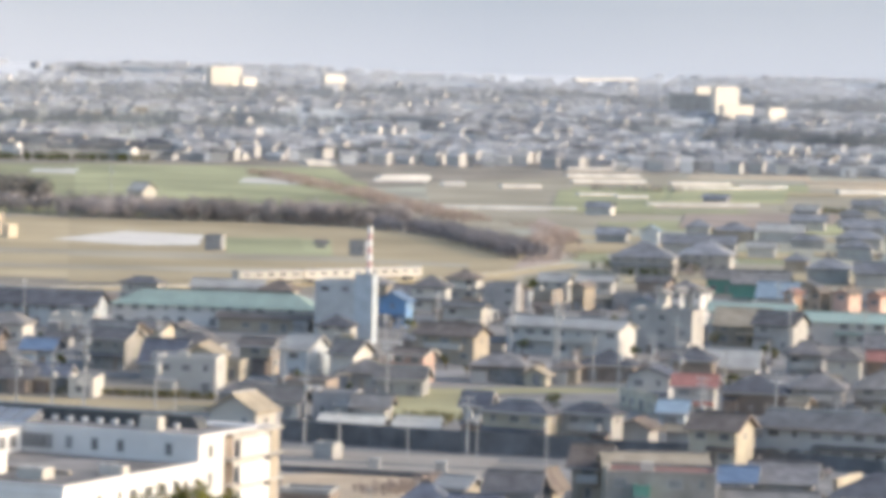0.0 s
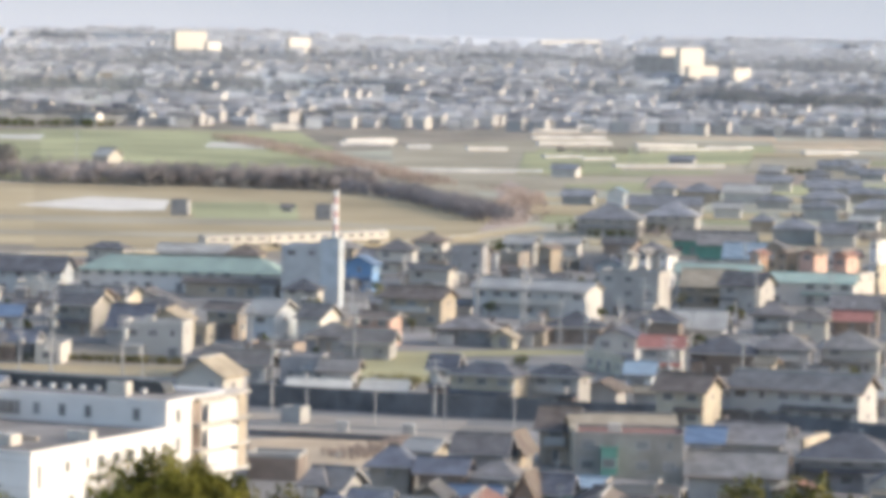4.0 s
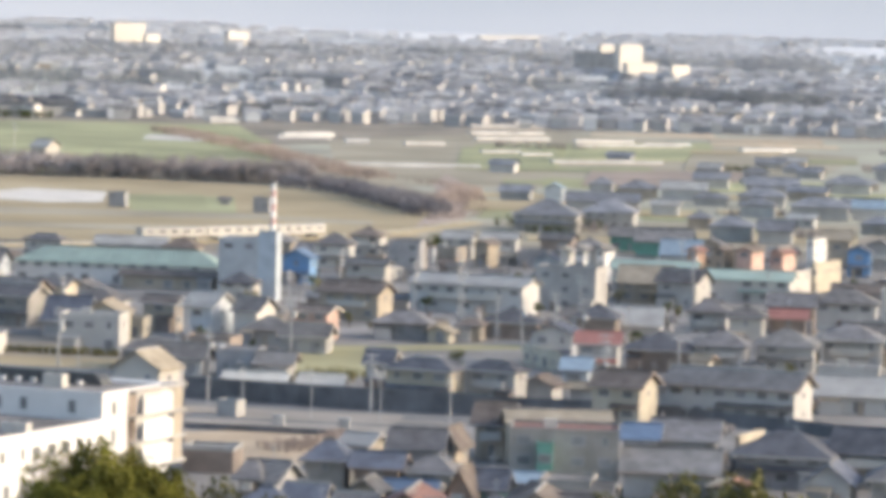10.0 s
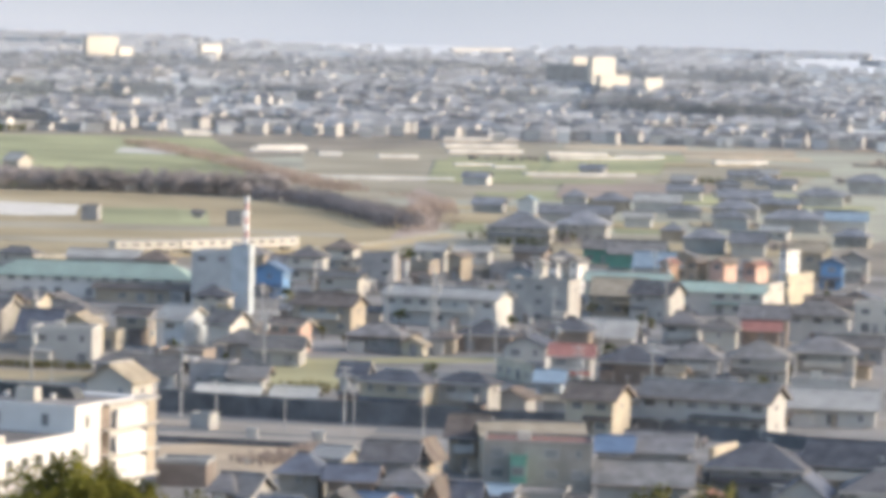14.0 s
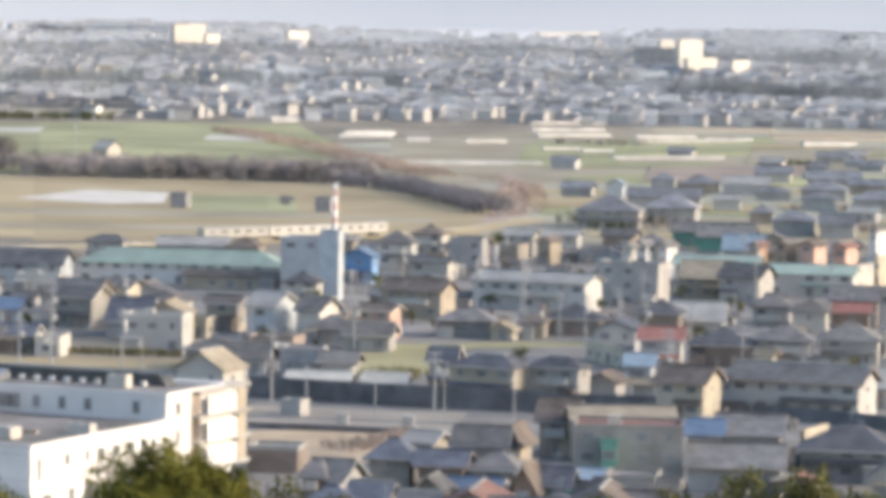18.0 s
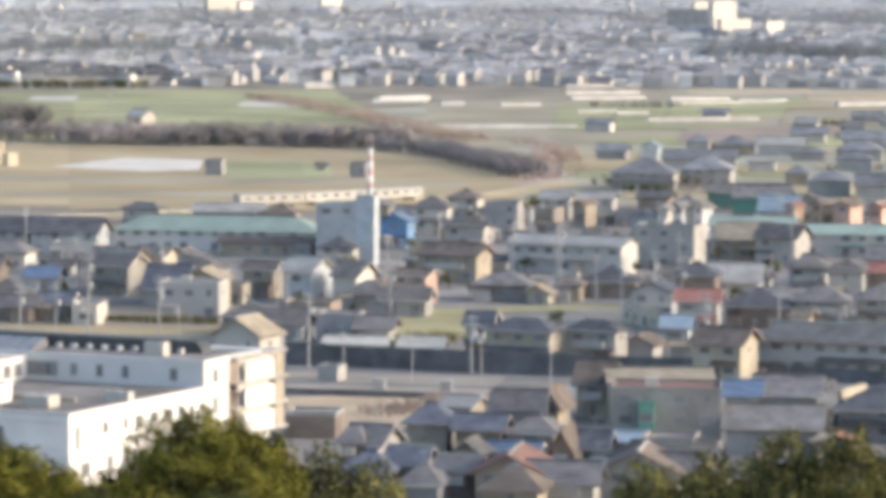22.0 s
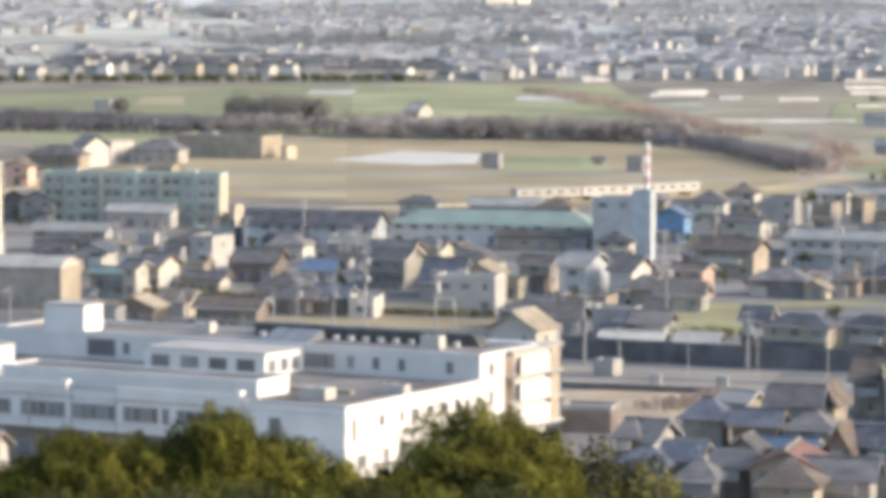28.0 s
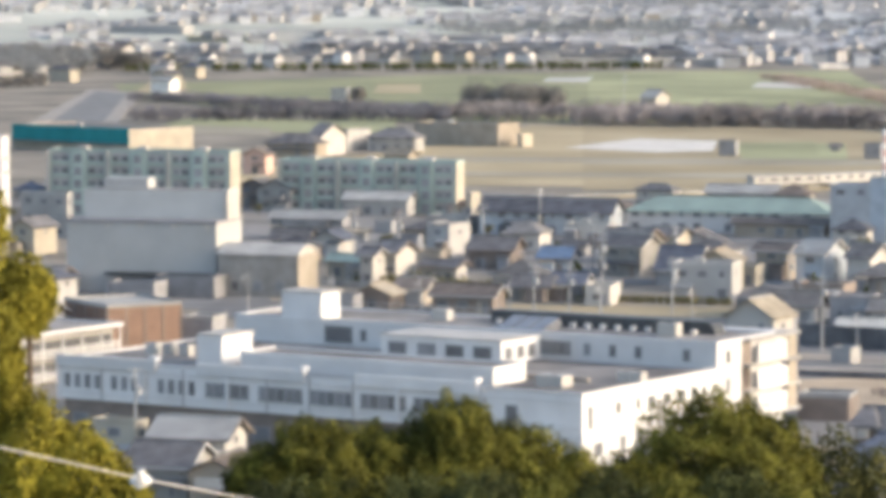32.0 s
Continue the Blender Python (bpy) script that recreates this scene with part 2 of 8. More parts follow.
# ---- buildings ----
def roof_vf(w, d, h, rise, style, over=0.75, th=0.18):
    """A roof slab with overhang: gable_x has its ridge along the front, gable_y towards the viewer."""
    a, b = w / 2 + over, d / 2 + over
    drop = rise * over / (d / 2 if style != "gable_y" else w / 2)
    z0, z1 = h - drop, h + rise
    if style == "gable_x":
        top = [(-a, -b, z0), (a, -b, z0), (a, 0, z1), (-a, 0, z1), (a, b, z0), (-a, b, z0)]
        f = [(0, 1, 2, 3), (3, 2, 4, 5)]
        rim = [0, 1, 2, 4, 5, 3]
    elif style == "gable_y":
        top = [(-a, -b, z0), (0, -b, z1), (0, b, z1), (-a, b, z0), (a, -b, z0), (a, b, z0)]
        f = [(0, 1, 2, 3), (1, 4, 5, 2)]
        rim = [0, 1, 4, 5, 2, 3]
    else:
        r = max((w - d) / 2, 0.6)
        if style == "hip_y":
            r = max((d - w) / 2, 0.6)
            top = [(-a, -b, z0), (a, -b, z0), (a, b, z0), (-a, b, z0), (0, -r, z1), (0, r, z1)]
            f = [(0, 1, 4), (1, 2, 5, 4), (2, 3, 5), (3, 0, 4, 5)]
        else:
            top = [(-a, -b, z0), (a, -b, z0), (a, b, z0), (-a, b, z0), (-r, 0, z1), (r, 0, z1)]
            f = [(0, 1, 5, 4), (1, 2, 5), (2, 3, 4, 5), (3, 0, 4)]
        rim = [0, 1, 2, 3]
    n = len(top)
    v = top + [(x, y, z - th) for x, y, z in top]
    f = f + [tuple(n + i for i in reversed(q)) for q in f]
    f += [(p, n + p, n + q, q) for p, q in zip(rim, rim[1:] + rim[:1])]
    return v, f


def body_vf(w, d, h, rise, style):
    v, f = box_vf(-w / 2, w / 2, -d / 2, d / 2, 0, h)
    if style == "gable_x":
        v = v + [(-w / 2, 0, h + rise), (w / 2, 0, h + rise)]
        f = [q for i, q in enumerate(f) if i not in (1, 3, 5)] + [(1, 2, 6, 9, 5), (3, 0, 4, 8, 7), (4, 5, 9, 8), (6, 7, 8, 9)]
    elif style == "gable_y":
        v = v + [(0, -d / 2, h + rise), (0, d / 2, h + rise)]
        f = [q for i, q in enumerate(f) if i not in (1, 2, 4)] + [(0, 1, 5, 8, 4), (2, 3, 7, 9, 6), (5, 6, 9, 8), (7, 4, 8, 9)]
    return v, f


WALLNAME = {"white_paint": "white-painted", "offwhite": "off-white plastered", "cream": "cream rendered", "tan": "tan rendered", "greywall": "grey rendered", "palegrey": "pale grey",
            "bluewall": "deep blue", "paleblue": "pale blue-grey", "orangewall": "orange-brown", "pinkwall": "dusty pink", "brownwall": "dark brown boarded", "darkwall": "dark grey boarded", "weathered": "weathered grey",
            "brick_red": "brick-red", "mint": "mint green", "greenwall": "dark green"}
ROOFNAME = {"slate": "dark slate-tiled", "navy": "dark blue-grey tiled", "greytile": "grey-tiled", "browntile": "brown-tiled", "redroof": "bright red", "palered": "faded red", "blueroof": "blue sheet",
            "ink_tile": "near-black tiled", "whiteroof": "white sheet", "haze_tile": "haze-paled slate-tiled", "skyroof": "pale blue sheet", "tealroof": "pale teal sheet", "deepteal": "deep teal sheet", "dark_sheet": "black sheet", "paleroof": "pale grey sheet", "tanroof": "tan tiled", "flatroof": "flat grey"}


def house(x, y, rot, w, d, h, rise, roof, wall, tile, win=2, kind="house"):
    """A house with body, roof, ridge, skirt roof and windows; its base centre at x, y."""
    z = ground_z(x, y)
    storeys = max(1, round(h / 2.8))
    rng = random.Random(int(x * 7 + y * 13))
    word = {1: "single-storey", 2: "two-storey", 3: "three-storey"}.get(storeys, "tall")
    label = f"{word} {WALLNAME[wall]} {kind} with {ROOFNAME[tile]} roof"
    e = thing(kind.replace(" ", "_"), x, y, z, rot, label, kind.split()[-1], "buildings of the town")
    if roof == "flat":
        part("wall", box_vf(-w / 2, w / 2, -d / 2, d / 2, -0.3, h), wall, e)
        part("roof", box_vf(-w / 2 + 0.15, w / 2 - 0.15, -d / 2 + 0.15, d / 2 - 0.15, h, h + 0.06), tile, e)
        rim = rim_vf(-w / 2 - 0.05, w / 2 + 0.05, -d / 2 - 0.05, d / 2 + 0.05, 0.2, h - 0.1, h + 0.45)
        part("parapet", rim, tile if tile == "paleroof" else wall, e)
        if w > 7 and rng.random() < 0.6:
            part("roof_unit", box_vf(-w * 0.2, -w * 0.2 + 1.6, -0.5, 0.6, h + 0.06, h + 1.1), "offwhite", e)
    else:
        v, f = body_vf(w, d, h, rise * 0.97, roof)
        v = [(a, b, -0.3 if c == 0 else c) for a, b, c in v]
        part("wall", (v, f), wall, e)
        part("roof", roof_vf(w, d, h, rise, roof), tile, e)
        zr = h + rise
        cap = rng.choice((tile, tile, tile, "paleroof", "greytile"))
        if roof == "gable_x":
            part("ridge", box_vf(-w / 2 - 0.5, w / 2 + 0.5, -0.16, 0.16, zr - 0.06, zr + 0.2), cap, e)
        elif roof == "gable_y":
            part("ridge", box_vf(-0.16, 0.16, -d / 2 - 0.5, d / 2 + 0.5, zr - 0.06, zr + 0.2), cap, e)
        else:
            r = max((w - d) / 2, 0.6)
            part("ridge", box_vf(-r, r, -0.16, 0.16, zr - 0.06, zr + 0.22), cap, e)
        if win and y < 720:
            edge = rng.choice(("offwhite", "palegrey", "brownwall", "darkwall"))
            if roof != "gable_y":
                zg = h - rise * 0.75 / (d / 2)
                part("gutter", box_vf(-w / 2 - 0.75, w / 2 + 0.75, -d / 2 - 0.86, -d / 2 - 0.755, zg - 0.2, zg + 0.03), edge, e)
            if roof == "gable_x":
                a_, b_, zg = w / 2 + 0.755, d / 2 + 0.75, h - rise * 0.75 / (d / 2)
                vv = [(a_, -b_, zg - 0.25), (a_, -b_, zg + 0.02), (a_, 0, zr + 0.02), (a_, b_, zg + 0.02), (a_, b_, zg - 0.25), (a_, 0, zr - 0.25)]
                part("verge_board", (vv + [(p_ + 0.06, q_, r_) for p_, q_, r_ in vv], [(0, 1, 2, 5), (5, 2, 3, 4), (6, 11, 8, 7), (11, 10, 9, 8), (1, 7, 8, 2), (2, 8, 9, 3), (0, 5, 11, 6), (5, 4, 10, 11)]), edge, e)
            if rng.random() < 0.3:
                part("aerial", join_vf(box_vf(-0.03, 0.03, -0.03, 0.03, zr, zr + 1.9), box_vf(-0.6, 0.6, -0.03, 0.03, zr + 1.5, zr + 1.56), box_vf(-0.4, 0.4, -0.03, 0.03, zr + 1.2, zr + 1.26)), "steel", e)
        if storeys > 1 and win and rng.random() < 0.3:
            part("balcony", rim_vf(-w * 0.32, w * 0.3, -d / 2 - 1.1, -d / 2 - 0.01, 0.12, 2.8, 3.75), rng.choice(("offwhite", "palegrey", wall)), e)
            part("balcony_floor", box_vf(-w * 0.32, w * 0.3, -d / 2 - 1.1, -d / 2 - 0.01, 2.66, 2.797), "concrete", e)
        elif storeys > 1 and win and rng.random() < 0.55:
            lo = -w / 2 if rng.random() < 0.6 else -w * 0.1
            hi = w / 2
            sv = [(lo, -d / 2 - 1.1, 2.45), (hi, -d / 2 - 1.1, 2.45), (hi, -d / 2, 2.95), (lo, -d / 2, 2.95)]
            sv += [(a, b, c - 0.14) for a, b, c in sv]
            part("skirt_roof", (sv, [(0, 1, 2, 3), (7, 6, 5, 4), (0, 4, 5, 1), (1, 5, 6, 2), (3, 7, 4, 0), (2, 6, 7, 3)]), tile, e)
    if win > 1 and kind == "house" and rng.random() < 0.45:
        # lean-to beside the front door
        aw, ad, ah = rng.uniform(1.8, 3.4), rng.uniform(1.2, 1.8), rng.uniform(2.1, 2.5)
        ax = -w / 2 + aw / 2 + 0.3 if rng.random() < 0.5 else w / 2 - aw / 2 - 0.3
        part("lean_to", box_vf(ax - aw / 2, ax + aw / 2, -d / 2 - ad, -d / 2 - 0.02, -0.3, ah), rng.choice((wall, "greywall", "brownwall", "darkwall")), e)
        sv = [(ax - aw / 2 - 0.2, -d / 2 - ad - 0.3, ah - 0.02), (ax + aw / 2 + 0.2, -d / 2 - ad - 0.3, ah - 0.02), (ax + aw / 2 + 0.2, -d / 2 - 0.02, ah + 0.4), (ax - aw / 2 - 0.2, -d / 2 - 0.02, ah + 0.4)]
        sv += [(a, b, c + 0.1) for a, b, c in sv]
        part("lean_to_roof", (sv, [(3, 2, 1, 0), (4, 5, 6, 7), (0, 1, 5, 4), (1, 2, 6, 5), (2, 3, 7, 6), (3, 0, 4, 7)]), rng.choice((tile, "paleroof", "greytile", "tanroof")) if roof != "flat" else "paleroof", e)
    if win > 1 and kind in ("house", "row house"):
        dx = rng.uniform(-0.3, 0.3) * w
        door = part("door", box_vf(dx - 0.45, dx + 0.45, -d / 2 - 0.06, -d / 2 - 0.005, 0, 2.0), rng.choice(("brownwall", "darkwall", "tan")), e)
        part("door_handle", box_vf(dx + 0.3, dx + 0.36, -d / 2 - 0.11, -d / 2 - 0.06, 0.95, 1.15), "steel", door)
        if rng.random() < 0.5:
            part("air_conditioner", box_vf(w * 0.38, w * 0.38 + 0.8, -d / 2 - 0.42, -d / 2 - 0.1, 0.05, 0.65), "offwhite", e)
    if win:
        sh = h / storeys
        for s in range(storeys - 1 if win == 3 else 0, storeys):
            n = max(1, int(w / 3.2)) if win < 3 else 2
            for k in range(n):
                if rng.random() < 0.18:
                    continue
                ww = rng.choice((1.6, 1.6, 1.8, 0.8))
                hh = 1.1 if (s > 0 or rng.random() < 0.5) else 1.8
                zz = s * sh + (0.95 if hh < 1.5 else 0.3)
                window_part(e, -w / 2 + w * (k + 0.5) / n, -d / 2 - 0.01, zz, 0, ww, hh)
            if win == 2:
                n = max(1, int(d / 4.5))
                for k in range(n):
                    if rng.random() < 0.35:
                        continue
                    window_part(e, w / 2 + 0.01, -d / 2 + d * (k + 0.5) / n, s * sh + 1.0, 90, rng.choice((0.8, 1.2)), 0.9)
    return e

# ---- the ground, one sheet ----
radii = [0, 12, 25, 40, 60, 80, 100, 120, 140, 160, 180, 200, 220, 240, 260, 280, 300, 350, 420, 500, 700, 1000, 1500, 2000, 2300, 2500, 2750, 3000, 3300, 3600, 4000, 4400, 4900]
NA = 96
gv = [(0, 0, ground_z(0, 0))]
gf = []
for i, r in enumerate(radii[1:]):
    gv += [(r * math.sin(2 * math.pi * k / NA), r * math.cos(2 * math.pi * k / NA), ground_z(r, 0)) for k in range(NA)]
    for k in range(NA):
        k2 = (k + 1) % NA
        if i == 0:
            gf.append((0, 1 + k2, 1 + k))
        else:
            a, b = 1 + (i - 1) * NA, 1 + i * NA
            gf.append((a + k, a + k2, b + k2, b + k))
tagged(new("ground", mesh_from("ground", gv, gf, ["earth"], smooth=True)), "wide plain of grey-brown earth below a hill", "ground", kind="structure")


def patch(name, material, pts, z, label):
    """A field or yard lying on the ground, a thin slab along its outline."""
    v = [(x, y, ground_z(x, y) + z) for x, y in pts] + [(x, y, ground_z(x, y) - 0.3) for x, y in pts]
    n = len(pts)
    f = [tuple(range(n))] + [(i, n + i, n + (i + 1) % n, (i + 1) % n) for i in range(n)]
    me = mesh_from(name, v, f, [material])
    bm = bmesh.new()
    bm.from_mesh(me)
    bmesh.ops.recalc_face_normals(bm, faces=bm.faces)
    if sum(q.normal.z for q in bm.faces[:1]) < 0:
        bmesh.ops.reverse_faces(bm, faces=bm.faces)
    bm.to_mesh(me)
    bm.free()
    return tagged(new(name, me), label, name.split("_")[0] if name.split("_")[0] in ("field", "yard", "road") else "field", kind="structure")


def leaf_cloud(n, centre, radius, size, rng, squash=0.8):
    """Small tilted leaf quads, thicker towards the shell of a ball."""
    v, f = [], []
    for _ in range(n):
        d = Vector((rng.gauss(0, 1), rng.gauss(0, 1), rng.gauss(0, 1))).normalized()
        r = radius * (0.55 + 0.45 * rng.random() ** 0.5)
        c = Vector(centre) + Vector((d.x * r, d.y * r, d.z * r * squash))
        nrm = (d + Vector((rng.uniform(-0.8, 0.8), rng.uniform(-0.8, 0.8), rng.uniform(-0.5, 0.9)))).normalized()
        t1 = nrm.orthogonal().normalized()
        t2 = nrm.cross(t1)
        s = size * rng.uniform(0.6, 1.3)
        o = len(v)
        v += [c + t1 * s, c + t2 * s * 0.55, c - t1 * s, c - t2 * s * 0.55]
        f.append((o, o + 1, o + 2, o + 3))
    return v, f


def belt(pts, h, material, width, dens, label, seed):
    """A belt of far trees: many small sprays over a line of uneven crowns, with stems."""
    rng = random.Random(seed)
    v, f = [], []
    for (x0, y0), (x1, y1) in zip(pts, pts[1:]):
        length = math.hypot(x1 - x0, y1 - y0)
        for _ in range(max(3, int(length * width * dens / (h * h * 0.26)))):
            k, o = rng.random(), rng.uniform(-0.5, 0.5) * width
            x = x0 + (x1 - x0) * k - (y1 - y0) / length * o
            y = y0 + (y1 - y0) * k + (x1 - x0) / length * o
            z = ground_z(x, y)
            hh = h * rng.uniform(0.62, 1.02)
            r = hh * rng.uniform(0.26, 0.4)
            for pv, pf in (cyl_vf(0.16, 0.08, z - 0.3, z + hh * 0.7, 4, x, y), leaf_cloud(80 if h < 9 else 240, (x, y, z + hh * 0.58), r, min(h * 0.06, 0.45), rng, 1.2)):
                b = len(v)
                v += [tuple(q) for q in pv]
                f += [tuple(i + b for i in q) for q in pf]
    return tagged(new("tree_belt", mesh_from("tree_belt", v, f, [material])), label, "trees", kind="stuff")


# ---- far hills closing the plain ----
hv, hf = [], []
NH = 180
for k in range(NH + 1):
    a = 2 * math.pi * k / NH
    top = 190 + 60 * math.sin(a * 3 + 1) + 35 * math.sin(a * 7 + 2) + 18 * math.sin(a * 17) + 8 * math.sin(a * 41)
    for r, z in ((3960, 12), (4060, 58 + 7 * math.sin(a * 23) + 4 * math.sin(a * 61)), (4300, top * 0.6), (4480, top)):
        hv.append((r * math.sin(a), r * math.cos(a), z))
for k in range(NH):
    for j in range(3):
        o = k * 4 + j
        hf.append((o, o + 4, o + 5, o + 1))
# haze painted onto the hills: palest at the foot, with a slight glow
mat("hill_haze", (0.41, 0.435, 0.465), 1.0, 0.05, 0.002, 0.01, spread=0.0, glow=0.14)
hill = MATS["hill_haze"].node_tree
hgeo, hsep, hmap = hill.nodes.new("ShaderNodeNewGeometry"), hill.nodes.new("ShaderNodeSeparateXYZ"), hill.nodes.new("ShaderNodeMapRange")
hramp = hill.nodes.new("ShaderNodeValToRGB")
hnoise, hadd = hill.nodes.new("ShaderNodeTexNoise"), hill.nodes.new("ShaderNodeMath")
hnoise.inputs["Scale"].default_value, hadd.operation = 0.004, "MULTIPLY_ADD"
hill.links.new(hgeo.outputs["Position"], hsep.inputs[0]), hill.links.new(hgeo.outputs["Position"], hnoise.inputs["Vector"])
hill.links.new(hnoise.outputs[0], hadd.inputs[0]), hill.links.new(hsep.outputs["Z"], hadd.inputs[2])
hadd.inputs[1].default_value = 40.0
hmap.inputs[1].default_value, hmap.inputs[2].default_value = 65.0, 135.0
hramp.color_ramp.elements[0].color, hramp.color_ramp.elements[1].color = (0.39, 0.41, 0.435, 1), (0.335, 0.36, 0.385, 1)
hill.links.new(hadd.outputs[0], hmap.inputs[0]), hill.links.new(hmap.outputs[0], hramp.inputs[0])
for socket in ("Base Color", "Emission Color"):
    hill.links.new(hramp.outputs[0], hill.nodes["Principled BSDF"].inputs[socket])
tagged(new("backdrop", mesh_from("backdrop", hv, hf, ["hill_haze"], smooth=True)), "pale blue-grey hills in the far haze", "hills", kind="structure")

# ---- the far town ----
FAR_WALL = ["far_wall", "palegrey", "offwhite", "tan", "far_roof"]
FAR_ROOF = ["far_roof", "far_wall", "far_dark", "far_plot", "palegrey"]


def far_town(name, d0, d1, a0, a1, keep, seed, label, walls=FAR_WALL, roofs=FAR_ROOF, turned=0.3):
    rng = random.Random(seed)
    v, f, idx = [], [], []
    c, s = math.cos(radians(-24)), math.sin(radians(-24))
    step = 15.5
    for i in range(-140, 260):
        for j in range(60, 340):
            gx, gy = i * step + rng.uniform(-3, 3), j * step + rng.uniform(-3, 3)
            x, y = gx * c - gy * s, gx * s + gy * c
            d = math.hypot(x, y)
            if y < 0 or not d0 < d < d1 or not a0 < math.degrees(math.atan2(x, y)) < a1:
                continue
            dens = noise.noise((x / 190, y / 190, seed)) + noise.noise((x / 70, y / 70, seed + 5)) * 0.5
            if dens < keep or rng.random() < 0.24:
                continue
            z = ground_z(x, y)
            w, dp, h, rise = rng.uniform(5.5, 9), rng.uniform(5.5, 8), rng.choice((3.2, 5.6, 5.8, 5.8)), rng.uniform(1.2, 2.0)
            if rng.random() < 0.03:
                w, dp, h, rise = rng.uniform(25, 80), rng.uniform(8, 14), rng.uniform(3, 7), 0.6
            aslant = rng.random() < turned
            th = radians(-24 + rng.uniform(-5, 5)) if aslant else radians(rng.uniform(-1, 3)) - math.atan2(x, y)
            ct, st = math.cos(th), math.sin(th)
            # aslant walls take the darker colour to hold down their sunlit gables
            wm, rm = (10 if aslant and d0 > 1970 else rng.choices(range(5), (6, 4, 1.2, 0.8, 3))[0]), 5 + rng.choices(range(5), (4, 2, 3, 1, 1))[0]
            for (pv, pf), m_ in ((body_vf(w, dp, h, rise, "gable_x"), wm), (roof_vf(w, dp, h, rise, "gable_x", 0.5, 0.2), rm)):
                o = len(v)
                v += [(x + px * ct - py * st, y + px * st + py * ct, z + pz) for px, py, pz in pv]
                f += [tuple(q + o for q in r) for r in pf]
                idx += [m_] * len(pf)
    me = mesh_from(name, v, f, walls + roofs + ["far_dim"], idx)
    return tagged(new(name, me), label, "houses", kind="stuff")


far_town("distant_houses", 1960, 2230, -19, -3.5, -0.05, 11, "row of distant white and grey houses beyond the fields", ["offwhite", "palegrey", "white_paint", "cream", "greywall"], ["haze_tile", "greytile", "navy", "haze_tile", "paleroof"], 0.45)
far_town("distant_town", 1980, 2900, -4.5, 12, -0.18, 12, "dense distant town of white walls and grey roofs", ["palegrey", "far_dark", "offwhite", "greywall", "far_roof"], ["far_dark", "haze_tile", "far_roof", "greytile", "far_roof"], 0.42)
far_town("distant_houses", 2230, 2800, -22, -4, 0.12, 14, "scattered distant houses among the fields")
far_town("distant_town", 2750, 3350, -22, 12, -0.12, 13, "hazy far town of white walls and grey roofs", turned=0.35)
# farthest ring: haze painted paler still into walls and roofs
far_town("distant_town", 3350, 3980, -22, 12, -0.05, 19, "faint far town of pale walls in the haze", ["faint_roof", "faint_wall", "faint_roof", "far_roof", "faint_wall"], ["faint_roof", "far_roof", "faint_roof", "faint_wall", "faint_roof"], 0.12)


# ---- the white school-like building below the hill ----
def local_box(name, e, material, x0, x1, y0, y1, z0, z1, label=""):
    return part(name, box_vf(x0, x1, y0, y1, z0, z1), material, e, label)


